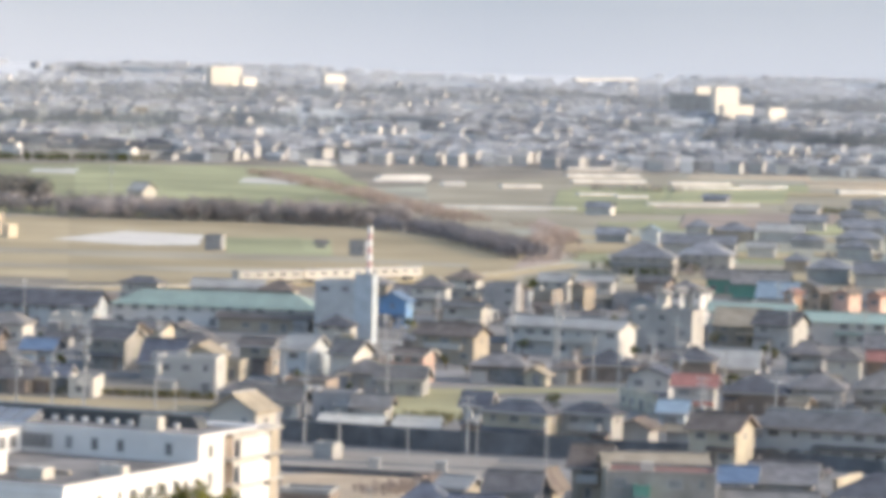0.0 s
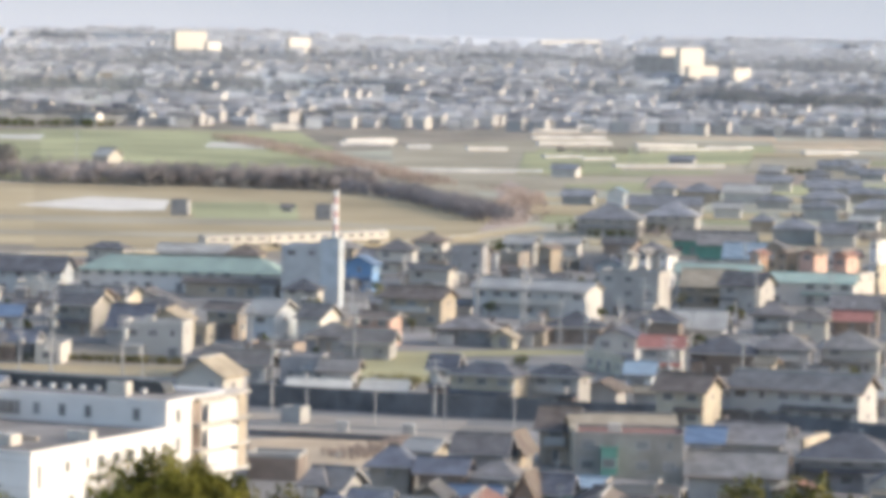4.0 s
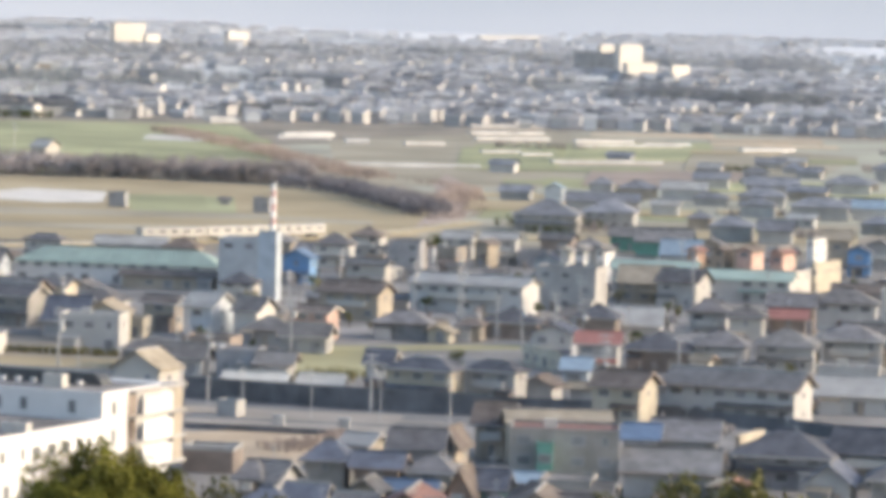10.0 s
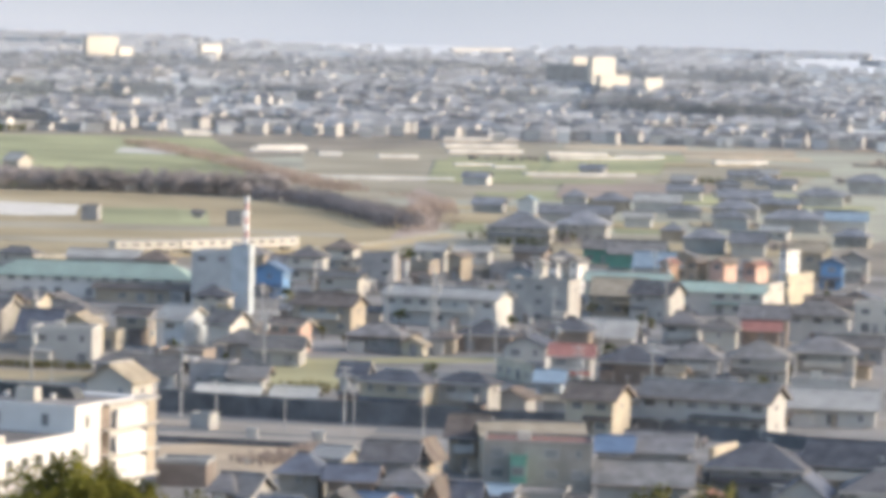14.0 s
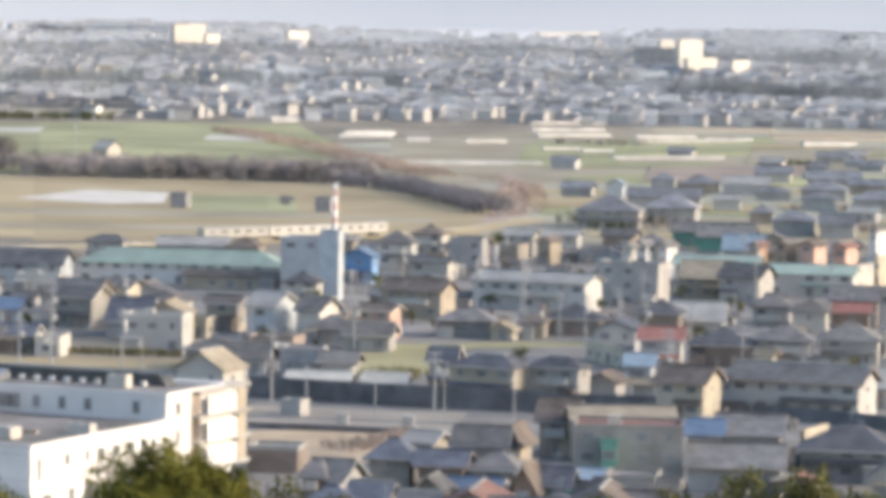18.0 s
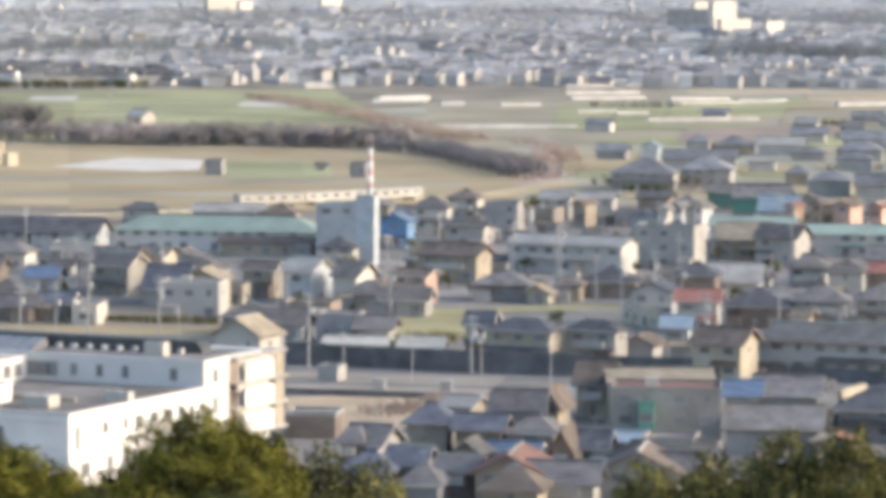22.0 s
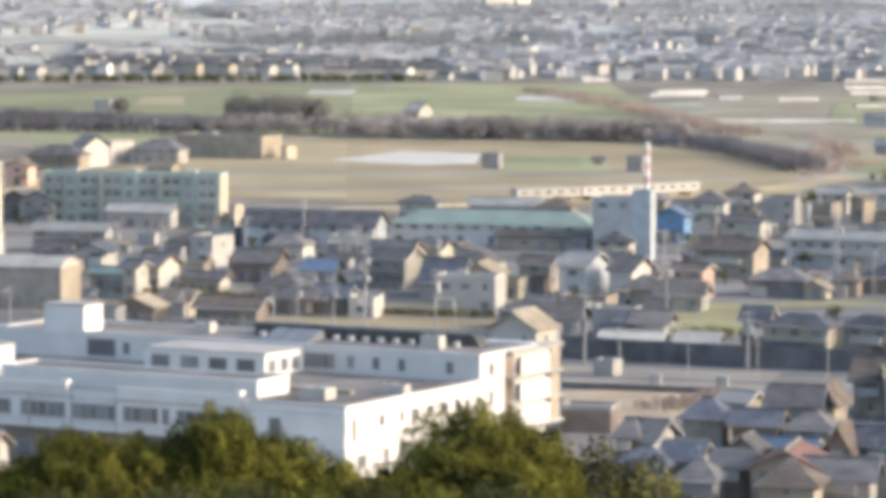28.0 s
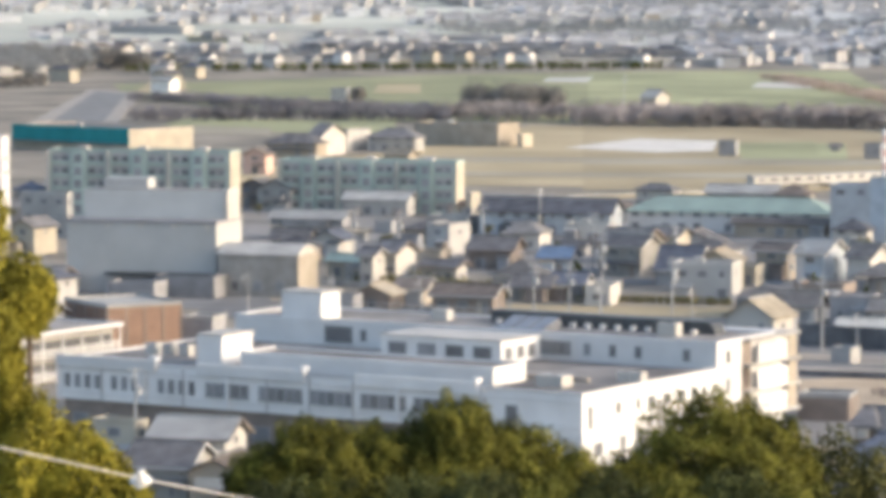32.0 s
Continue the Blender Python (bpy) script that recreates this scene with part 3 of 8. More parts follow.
def white_building(x, y, rot):
    e = thing("white_building", x, y, 0, rot, "long white flat-roofed public building with stepped wings", "building")
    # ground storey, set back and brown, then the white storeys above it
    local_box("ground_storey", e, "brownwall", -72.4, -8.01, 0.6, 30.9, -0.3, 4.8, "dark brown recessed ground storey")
    local_box("wall", e, "white_paint", -73, 0, 0, 30.99, 4.8, 9.3)
    local_box("end_wall", e, "white_paint", -8, 0, 0.0, 30.99, -0.3, 4.78)
    part("roof", box_vf(-72.7, -0.3, 0.3, 30.9, 9.3, 9.36), "flatroof", e)
    part("parapet", rim_vf(-73.05, 0.05, -0.05, 30.95, 0.3, 9.25, 9.62), "white_paint", e)
    for k, px in enumerate((-73.0, -60.2, -48.2, -24.5, -13.2)):
        local_box("pilaster", e, "white_paint", px, px + 0.5, -0.25, -0.01, 4.8, 9.66)
    # raised lengths of the front's parapet, each with a cap
    for xa, xb in ((-73.06, -58.2), (-52.2, -36.9), (-29.9, -13.4)):
        panel = local_box("parapet_panel", e, "white_paint", xa, xb, -0.32, 0.02, 8.75, 10.0)
        local_box("cap", panel, "stack_white", xa - 0.05, xb + 0.05, -0.4, 0.1, 10.0, 10.1)
        local_box("corner_block", panel, "white_paint", xb - 0.9, xb, -0.3, 0.8, 10.1, 10.5)
    local_box("upper_strip", e, "white_paint", -48, -13.2, 2.8, 9.8, 9.37, 11.2)
    part("roof", box_vf(-47.8, -13.4, 3.0, 9.6, 11.2, 11.25), "flatroof", e)
    part("parapet", rim_vf(-48.05, -13.15, 2.75, 9.85, 0.25, 11.15, 11.5), "white_paint", e)
    local_box("penthouse", e, "white_paint", -55.2, -51.6, 4.0, 10.2, 9.37, 13.0)
    local_box("penthouse_lid", e, "concrete", -55.4, -51.4, 3.8, 10.4, 13.0, 13.15)
    local_box("upper_wall", e, "white_paint", -69, 0, 31, 45.5, -0.3, 12.4)
    part("roof", box_vf(-68.7, -0.3, 31.3, 45.2, 12.4, 12.45), "flatroof", e, "brown flat roof")
    screen = part("roof_screen", box_vf(-36.5, -6.6, 40, 42.5, 12.46, 14.0), "dark_metal", e, "long black roof screen with a rounded end")
    part("top_rail", box_vf(-36.5, -6.6, 39.9, 40.0, 14.0, 14.12), "steel", screen)
    part("rounded_end", ([(-6.6, 40, 12.46), (-6.6, 42.5, 12.46), (-6.6, 40, 14.0), (-6.6, 42.5, 14.0), (-5.9, 40, 13.8), (-5.9, 42.5, 13.8), (-5.3, 40, 13.2), (-5.3, 42.5, 13.2), (-5.0, 40, 12.46), (-5.0, 42.5, 12.46)], [(2, 4, 5, 3), (4, 6, 7, 5), (6, 8, 9, 7), (0, 8, 6, 4, 2), (1, 3, 5, 7, 9)]), "dark_metal", screen)
    part("parapet", rim_vf(-69.05, 0.05, 30.97, 45.55, 0.25, 12.3, 12.7), "white_paint", e)
    local_box("bay", e, "white_paint", -41, -24, 22, 30.96, 9.37, 12.2)
    part("roof", box_vf(-41.2, -23.8, 21.8, 30.95, 12.2, 12.35), "concrete", e)
    local_box("penthouse", e, "white_paint", -62, -56, 31.3, 35.5, 12.46, 15.8)
    local_box("penthouse_lid", e, "concrete", -62.2, -55.8, 31.1, 35.7, 15.8, 15.95)
    # end with galleries
    local_box("end_block", e, "white_paint", -12, -1.6, 45.56, 50.5, -0.3, 12.4)
    local_box("end_panel_wall", e, "white_paint", -1.5, -0.02, 45.56, 47.6, -0.3, 12.4)
    for z in (3.0, 6.0, 9.1, 12.15):
        local_box("gallery_slab", e, "concrete", -1.5, 0.9, 37.6, 50.8, z, z + 0.32)
    for z in (3.33, 6.33, 9.43):
        # flat brown plate; the stair opening's shade is put into its colour
        local_box("gallery_recess", e, "brownwall", 0.0, 0.06, 37.2, 39.4, z - 2.6, z + 2.7, "dark brown plate painted as a shaded stair opening")
        local_box("gallery_panel", e, "white_paint", 0.55, 0.8, 39.9, 47.4, z, z + 2.2)
        local_box("gallery_post", e, "tan", 0.2, 0.5, 48.2, 50.4, z + 0.01, z + 2.5)
    for z in (5.6, 8.45):
        local_box("ledge", e, "white_paint", -72.4, -0.3, -0.16, -0.008, z, z + 0.13)
    for k in range(14):
        window_part(e, -70 + k * 4.4, 0.58, 1.3, 0, 2.4, 1.8)
    for px in (-66.4, -54.4, -42.4, -36.4, -30.4, -18.4):
        local_box("drainpipe", e, "palegrey", px, px + 0.14, -0.17, -0.01, 4.81, 9.2)
    # windows of the front
    groups = [(-72.2, 4, 0.9, 1.5), (-65.2, 4, 0.9, 1.5), (-58.3, 4, 0.9, 1.5), (-51.2, 5, 1.2, 1.25), (-43.6, 5, 1.2, 1.25), (-36.6, 5, 1.2, 1.25), (-29.4, 5, 1.2, 1.25), (-22.2, 5, 1.2, 1.25), (-14.8, 1, 2.6, 3.0), (-9.8, 1, 1.6, 2.0)]
    for gx, n, w, stp in groups:
        for k in range(n):
            window_part(e, gx + 0.7 + k * stp, -0.02, 6.2 if n > 1 else 5.0, 0, w, 1.7 if n > 1 else 2.8)
        if n == 5:
            local_box("sill", e, "concrete", gx + 0.0, gx + 6.4, -0.14, -0.02, 6.05, 6.17)
    for wx in (-49.5, -46.2, -42.9, -21.0, -17.5, -14.0, -10.5, -4.0):
        window_part(e, wx, 30.98, 10.1, 0, 1.0, 1.5)
    window_part(e, -53.2, 30.98, 9.7, 0, 4.2, 2.2)
    window_part(e, -22.0, 30.98, 9.9, 0, 4.6, 1.8)
    for wx in (-38.6, -34.5, -30.5, -26.6):
        window_part(e, wx, 21.98, 9.9, 0, 2.6, 1.6)
    for wy in (23.6, 26.4, 28.9):
        window_part(e, -23.98, wy, 9.9, 90, 1.5, 1.5)
    # windows of the sunlit end
    for wy, wz, w, h in ((1.8, 5.4, 0.9, 2.6), (8.0, 6.6, 1.0, 1.3), (12.5, 6.6, 0.8, 1.3), (15.5, 6.4, 1.8, 1.5), (19.0, 6.4, 1.8, 1.5), (22.5, 6.4, 1.8, 1.5), (25.6, 6.4, 1.6, 1.5), (28.0, 6.5, 0.9, 1.3), (33.8, 9.9, 0.9, 1.5),
                         (33.8, 6.6, 0.9, 1.5), (3.5, 2.2, 2.0, 1.6), (9.0, 2.0, 1.2, 2.0), (12.5, 2.0, 1.2, 2.0), (16.0, 2.2, 1.8, 1.5), (20.0, 2.2, 1.8, 1.5), (24.0, 2.2, 1.8, 1.5)):
        window_part(e, 0.01, wy, wz, 90, w, h)
    # roof fittings
    for k in range(14):
        part("roof_vent", join_vf(box_vf(-0.25, 0.25, -0.25, 0.25, 0, 0.45), box_vf(-0.34, 0.34, -0.34, 0.34, 0.45, 0.62)), "white_paint", e, at=(-34.5 + k * 2.1, 38.6, 12.46))
    for ux, uy, uz, sx, sy, sz in ((-9.2, 5.4, 9.37, 3.4, 2.4, 1.3), (-44, 38, 12.46, 2.2, 1.6, 1.4), (-10.5, 35.4, 12.46, 2.6, 1.6, 1.6), (-3.6, 14.0, 9.37, 1.6, 1.4, 1.2), (-1.9, 14.0, 9.37, 1.4, 1.4, 1.2), (-68, 11, 9.37, 1.4, 1.2, 1.4), (-65.5, 11, 9.37, 1.4, 1.2, 1.4), (-63, 11, 9.37, 1.4, 1.2, 1.4)):
        unit = local_box("roof_unit", e, "offwhite", ux, ux + sx, uy, uy + sy, uz, uz + sz)
        part("fan_grille", cyl_vf(0.42, 0.42, 0, 0.05, 12), "dark_metal", unit, at=(ux + sx / 2, uy + sy / 2, uz + sz))
    for k in range(3):
        part("skylight", ([(0, 0, 0), (2.0, 0, 0), (2.0, 4.5, 1.3), (0, 4.5, 1.3), (0, 4.5, 0), (2.0, 4.5, 0)], [(0, 1, 2, 3), (3, 2, 5, 4), (0, 3, 4), (1, 5, 2), (0, 4, 5, 1)]), "glass", e, "sloping glazed skylight", at=(-32 + k * 2.3, 33.5, 12.46))
    part("roof_fence", join_vf(*[box_vf(-69 + k * 1.6, -68.95 + k * 1.6, 44.6, 44.65, 12.46, 13.6) for k in range(24)], box_vf(-69, -32, 44.6, 44.65, 13.5, 13.6)), "steel", e)
    part("roof_kerb", box_vf(-24, -6, 11.5, 12.0, 9.37, 9.9), "tan", e)
    return e


def apartment_block(x, y, rot, w, d, storeys, bays, wall, label):
    """A slab block: each bay has a stair column and windows beside it."""
    h = storeys * 2.8
    e = thing("apartment_block", x, y, ground_z(x, y), rot, label, "apartment block", "apartment blocks")
    part("wall", box_vf(-w / 2, w / 2, -d / 2, d / 2, -0.3, h), wall, e)
    part("end_wall", box_vf(w / 2 + 0.003, w / 2 + 0.2, -d / 2, d / 2, -0.3, h + 0.3), "cream", e)
    part("roof", box_vf(-w / 2, w / 2, -d / 2, d / 2, h, h + 0.06), "flatroof", e)
    part("parapet", rim_vf(-w / 2 - 0.1, w / 2 + 0.25, -d / 2 - 0.1, d / 2 + 0.1, 0.25, h + 0.06, h + 0.7), "mint", e)
    bw = w / bays
    for b in range(bays):
        c = -w / 2 + bw * (b + 0.5)
        part("stair_column", box_vf(c - 1.5, c + 1.5, -d / 2 - 0.5, -d / 2 - 0.003, -0.3, h + 0.2), wall, e)
        for s in range(storeys):
            # landings and set-back bays are flat plates, their shade painted as darker colour
            part("stair_opening", box_vf(c - 0.85, c + 0.85, -d / 2 - 0.53, -d / 2 - 0.503, s * 2.8 + 0.5, s * 2.8 + 2.3), "darkwall", e, "dark plate painted as a shaded open landing")
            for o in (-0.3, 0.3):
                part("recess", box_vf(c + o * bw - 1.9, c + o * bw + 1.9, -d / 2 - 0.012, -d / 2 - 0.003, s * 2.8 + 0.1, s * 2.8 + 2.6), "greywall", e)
                part("balcony", box_vf(c + o * bw - 1.9, c + o * bw + 1.9, -d / 2 - 0.7, -d / 2 - 0.6, s * 2.8 + 0.05, s * 2.8 + 0.85), "mint", e)
            for o, ww in ((-0.38, 1.3), (-0.22, 1.7), (0.22, 1.7), (0.38, 1.3)):
                window_part(e, c + o * bw, -d / 2 - 0.02, s * 2.8 + 0.9, 0, ww, 1.1)
        part("dividing_fin", box_vf(c - bw / 2 - 0.25, c - bw / 2 + 0.25, -d / 2 - 0.75, -d / 2 - 0.09, -0.3, h + 0.3), "offwhite", e)
        part("water_tank", box_vf(c - 1.0, c + 1.0, -1, 1, h + 0.06, h + 1.3), "offwhite", e)
    for s in range(storeys + 1):
        part("string_course", box_vf(-w / 2 - 0.06, w / 2, -d / 2 - 0.08, -d / 2 - 0.003, s * 2.8 - 0.14, s * 2.8 + 0.04), "palegrey", e)
    return e


def teal_front(e, w, d, h):
    """Teal sheet cladding over the front of a warehouse, with its sunken gutter."""
    part("cladding", box_vf(-w / 2 - 0.1, w / 2 - 0.02, -d / 2 - 0.12, -d / 2 - 0.005, 2.2, h + 0.7), "deepteal", e, "deep teal sheet cladding")
    part("canopy", box_vf(-w / 2, w / 2, -d / 2 - 2.2, -d / 2 - 0.13, 2.3, 2.5), "greytile", e)
    return e


def pilasters(e, w, d, h):
    """Slender posts along the front and the sunlit side of a warehouse."""
    for k in range(5):
        part("pilaster", box_vf(-w / 2 + k * (w - 0.25) / 4, -w / 2 + 0.25 + k * (w - 0.25) / 4, -d / 2 - 0.14, -d / 2 - 0.004, -0.3, h), "brownwall", e)
        part("pilaster", box_vf(w / 2 + 0.004, w / 2 + 0.14, -d / 2 + k * (d - 0.25) / 4, -d / 2 + 0.25 + k * (d - 0.25) / 4, -0.3, h), "brownwall", e)
    return e


def gallery_annex(x, y, rot):
    """A low flat-roofed wing whose sunlit side has open galleries with white rails."""
    e = thing("annex", x, y, 0, rot, "low white flat-roofed wing with open galleries and rails", "building")
    part("wall", box_vf(-9, 8.0, -11, 11, -0.3, 6.4), "offwhite", e)
    part("roof", box_vf(-9.3, 9.6, -11.3, 11.3, 6.4, 6.7), "flatroof", e)
    part("roof_edge", rim_vf(-9.35, 9.65, -11.35, 11.35, 0.25, 6.38, 6.95), "white_paint", e)
    for z in (0.2, 3.2):
        part("gallery_floor", box_vf(8.003, 9.5, -11, 11, z - 0.2, z), "concrete", e)
        part("gallery_back", box_vf(8.003, 8.05, -10.6, 10.6, z + 0.3, z + 2.2), "glass", e, "dark glazed back of the gallery")
        for q in (0.35, 0.75, 1.1):
            part("rail", box_vf(9.38, 9.48, -11, 11, z + q, z + q + 0.16), "white_paint", e)
        for k in range(6):
            part("gallery_post", box_vf(9.25, 9.45, -11 + k * 4.36, -10.8 + k * 4.36, z, z + 3.0), "white_paint", e)
    return e


def big_hall(x, y, rot):
    """Windowless grey hall with a taller back and a vaulted annex."""
    e = thing("hall", x, y, 0, rot, "large windowless pale grey hall with a stepped top", "hall")
    part("wall", box_vf(-27, 0, 0, 14, -0.3, 12.0), "hallgrey", e)
    part("cornice", box_vf(-27.2, 0.2, -0.2, 14.2, 12.0, 12.5), "darkwall", e, "dark cornice above the lower wall")
    part("upper_wall", box_vf(-26.0, -0.6, 6.0, 12.0, 0, 17.3), "hallgrey", e)
    part("roof", box_vf(-25.8, -0.8, 6.2, 11.8, 17.3, 17.4), "flatroof", e)
    part("corner_pier", box_vf(-0.597, 0.2, 5.8, 12.2, 12.36, 17.6), "offwhite", e)
    part("lift_house", box_vf(-23.0, -15, 8, 12, 17.41, 19.2), "palegrey", e)
    for k in range(5):
        part("bracket", box_vf(-26 + k * 6, -25.4 + k * 6, -0.25, -0.003, 11.2, 12.0), "offwhite", e)
    part("loading_roof", box_vf(-19, -0.5, -3.5, -0.003, 3.3, 3.7), "dark_metal", e)
    for k in range(5):
        part("loading_post", box_vf(-18.8 + k * 4.4, -18.6 + k * 4.4, -3.3, -3.1, -0.3, 3.3), "steel", e)
    a = thing("vaulted_hall", x, y, 0, rot, "grey block hall with a shallow vaulted roof", "hall")
    part("wall", box_vf(1.0, 15.0, -2.0, 9.5, -0.3, 7.0), "weathered", a)
    n = 12
    v, f = [], []
    for k in range(n + 1):
        t = k / n
        yy, zz = -2.3 + 12.1 * t, 7.0 + 1.5 * math.sin(math.pi * t)
        v += [(0.7, yy, zz), (15.3, yy, zz), (0.7, yy, zz + 0.25), (15.3, yy, zz + 0.25)]
    for k in range(n):
        o = 4 * k
        f += [(o + 2, o + 3, o + 7, o + 6), (o, o + 4, o + 5, o + 1), (o, o + 2, o + 6, o + 4), (o + 1, o + 5, o + 7, o + 3)]
    f += [(0, 1, 3, 2), (4 * n, 4 * n + 2, 4 * n + 3, 4 * n + 1)]
    part("roof", (v, f), "paleroof", a)
    gv_ = [(15.003, -2.0, 7.0), (15.003, 9.5, 7.0)] + [(15.003, -2.0 + 11.5 * (1 - k / 8), 7.0 + 1.45 * math.sin(math.pi * k / 8)) for k in range(1, 8)]
    part("gable", (gv_ + [(14.8, q[1], q[2]) for q in gv_], [tuple(range(9)), tuple(range(17, 8, -1))]), "offwhite", a)
    part("end_wall", box_vf(15.003, 15.2, -2.0, 9.5, -0.3, 7.0), "tan", a)
    for k in range(3):
        window_part(a, 4 + k * 4, -2.02, 1.0, 0, 1.4, 1.6)
    return e


def chimney(x, y, top):
    e = thing("chimney", x, y, 0, 0, "slender red and white banded smokestack behind a tower", "chimney")
    part("base", box_vf(-1.0, 1.0, -1.0, 1.0, -0.3, 1.5), "concrete", e)
    z = 1.5
    n = 15
    for k in range(n):
        h = (top - 1.5) / n
        part("band", cyl_vf(0.62 - 0.009 * k, 0.611 - 0.009 * k, z, z + h, 12), "stack_white" if k % 2 == 0 else "stack_red", e, "faded red band" if k % 2 else "white band", smooth=False)
        z += h
    part("cap", cyl_vf(0.52, 0.50, top, top + 0.25, 12), "dark_metal", e)
    return e


def utility_pole(x, y, h=11.0, rot=-24, box=True):
    z = ground_z(x, y)
    e = thing("utility_pole", x, y, z, rot, "grey concrete utility pole with crossarms and insulators", "pole", "utility poles")
    part("pole", cyl_vf(0.16, 0.11, -0.3, h, 8), "pole", e)
    for k, zz in enumerate((h - 0.5, h - 1.5)):
        arm = part("crossarm", box_vf(-1.0, 1.0, -0.06, 0.06, zz, zz + 0.12), "steel", e)
        for o in (-0.9, -0.45, 0.45, 0.9):
            part("insulator", cyl_vf(0.06, 0.05, zz + 0.12, zz + 0.34, 6, o), "white_paint", arm)
    if box:
        part("transformer", cyl_vf(0.34, 0.34, h - 3.2, h - 2.2, 10, 0.5, 0.0), "steel", e)
    return e


def cable(name, pts, radius, material, label, sag=0.0, n=14):
    """A hanging line between two points."""
    c = bpy.data.curves.new(name, "CURVE")
    c.dimensions, c.bevel_depth, c.bevel_resolution = "3D", radius, 2
    for a, b in zip(pts, pts[1:]):
        s = c.splines.new("POLY")
        s.points.add(n)
        for k in range(n + 1):
            t = k / n
            p = Vector(a).lerp(Vector(b), t)
            s.points[k].co = (p.x, p.y, p.z - sag * 4 * t * (1 - t), 1)
    c.materials.append(MATS[material])
    return tagged(new(name, c), label, "cable")


def track_fence(p0, p1, h, post, label, material="fence_mesh", step=2.0):
    """A fence of posts and panels; each panel and post is a part."""
    (x0, y0), (x1, y1) = p0, p1
    length = math.hypot(x1 - x0, y1 - y0)
    e = thing("fence", x0, y0, 0, math.degrees(math.atan2(y1 - y0, x1 - x0)), label, "fence")
    n = max(2, round(length / step))
    s = length / n
    pm = mesh_from("post", *box_vf(-0.06, 0.06, -0.06, 0.06, -0.3, h + 0.1), [post if material != "fence_mesh" else "fence_mesh"])
    gm = mesh_from("panel", *box_vf(0.06, s - 0.06, -0.03, 0.03, 0.05, h), [material])
    for k in range(n + 1):
        part("post", pm, None, e, at=(k * s, 0, 0))
        if k < n:
            part("panel", gm, None, e, at=(k * s, 0, 0))
    return e


def train(places):
    """A commuter train of white cars with window bands, each car at its x, y and heading."""
    for x, y, rot in places:
        e = thing("train_car", x, y, 0.62, rot, "white commuter train car with a dark window band", "train", "cars of the train")
        part("body", box_vf(0.2, 19.8, -1.4, 1.4, 0.9, 3.1), "offwhite", e)
        v = [(0.2, -1.4, 3.1), (0.2, -0.8, 3.4), (0.2, 0.8, 3.4), (0.2, 1.4, 3.1)]
        part("roof", (v + [(19.8, b, d) for _, b, d in v], [(0, 4, 5, 1), (1, 5, 6, 2), (2, 6, 7, 3), (3, 2, 1, 0), (4, 7, 6, 5), (0, 3, 7, 4)]), "paleroof", e)
        for o in (2.6, 6.4, 10.0, 13.6, 17.4):
            for sd in (-1, 1):
                part("window", box_vf(o - 0.9, o + 0.9, sd * 1.4 - 0.02, sd * 1.4 + 0.02, 1.9, 2.7), "glass", e)
        for o in (3.0, 15.4):
            part("bogie", box_vf(o, o + 2.2, -1.1, 1.1, 0.02, 0.88), "dark_metal", e)
    return None


# ---- trees of the hillside ----
def limb_vf(p0, p1, r0, r1, n=7, bend=None):
    p0, p1 = Vector(p0), Vector(p1)
    mid = (p0 + p1) / 2 + Vector(bend or (0, 0, 0))
    v, f = [], []
    for k, (p, r) in enumerate(((p0, r0), (mid, (r0 + r1) / 2), (p1, r1))):
        ax = (p1 - p0).normalized()
        a = ax.orthogonal().normalized()
        b = ax.cross(a)
        v += [tuple(p + a * math.cos(2 * math.pi * i / n) * r + b * math.sin(2 * math.pi * i / n) * r) for i in range(n)]
    for k in range(2):
        f += [(k * n + i, k * n + (i + 1) % n, (k + 1) * n + (i + 1) % n, (k + 1) * n + i) for i in range(n)]
    return v, f


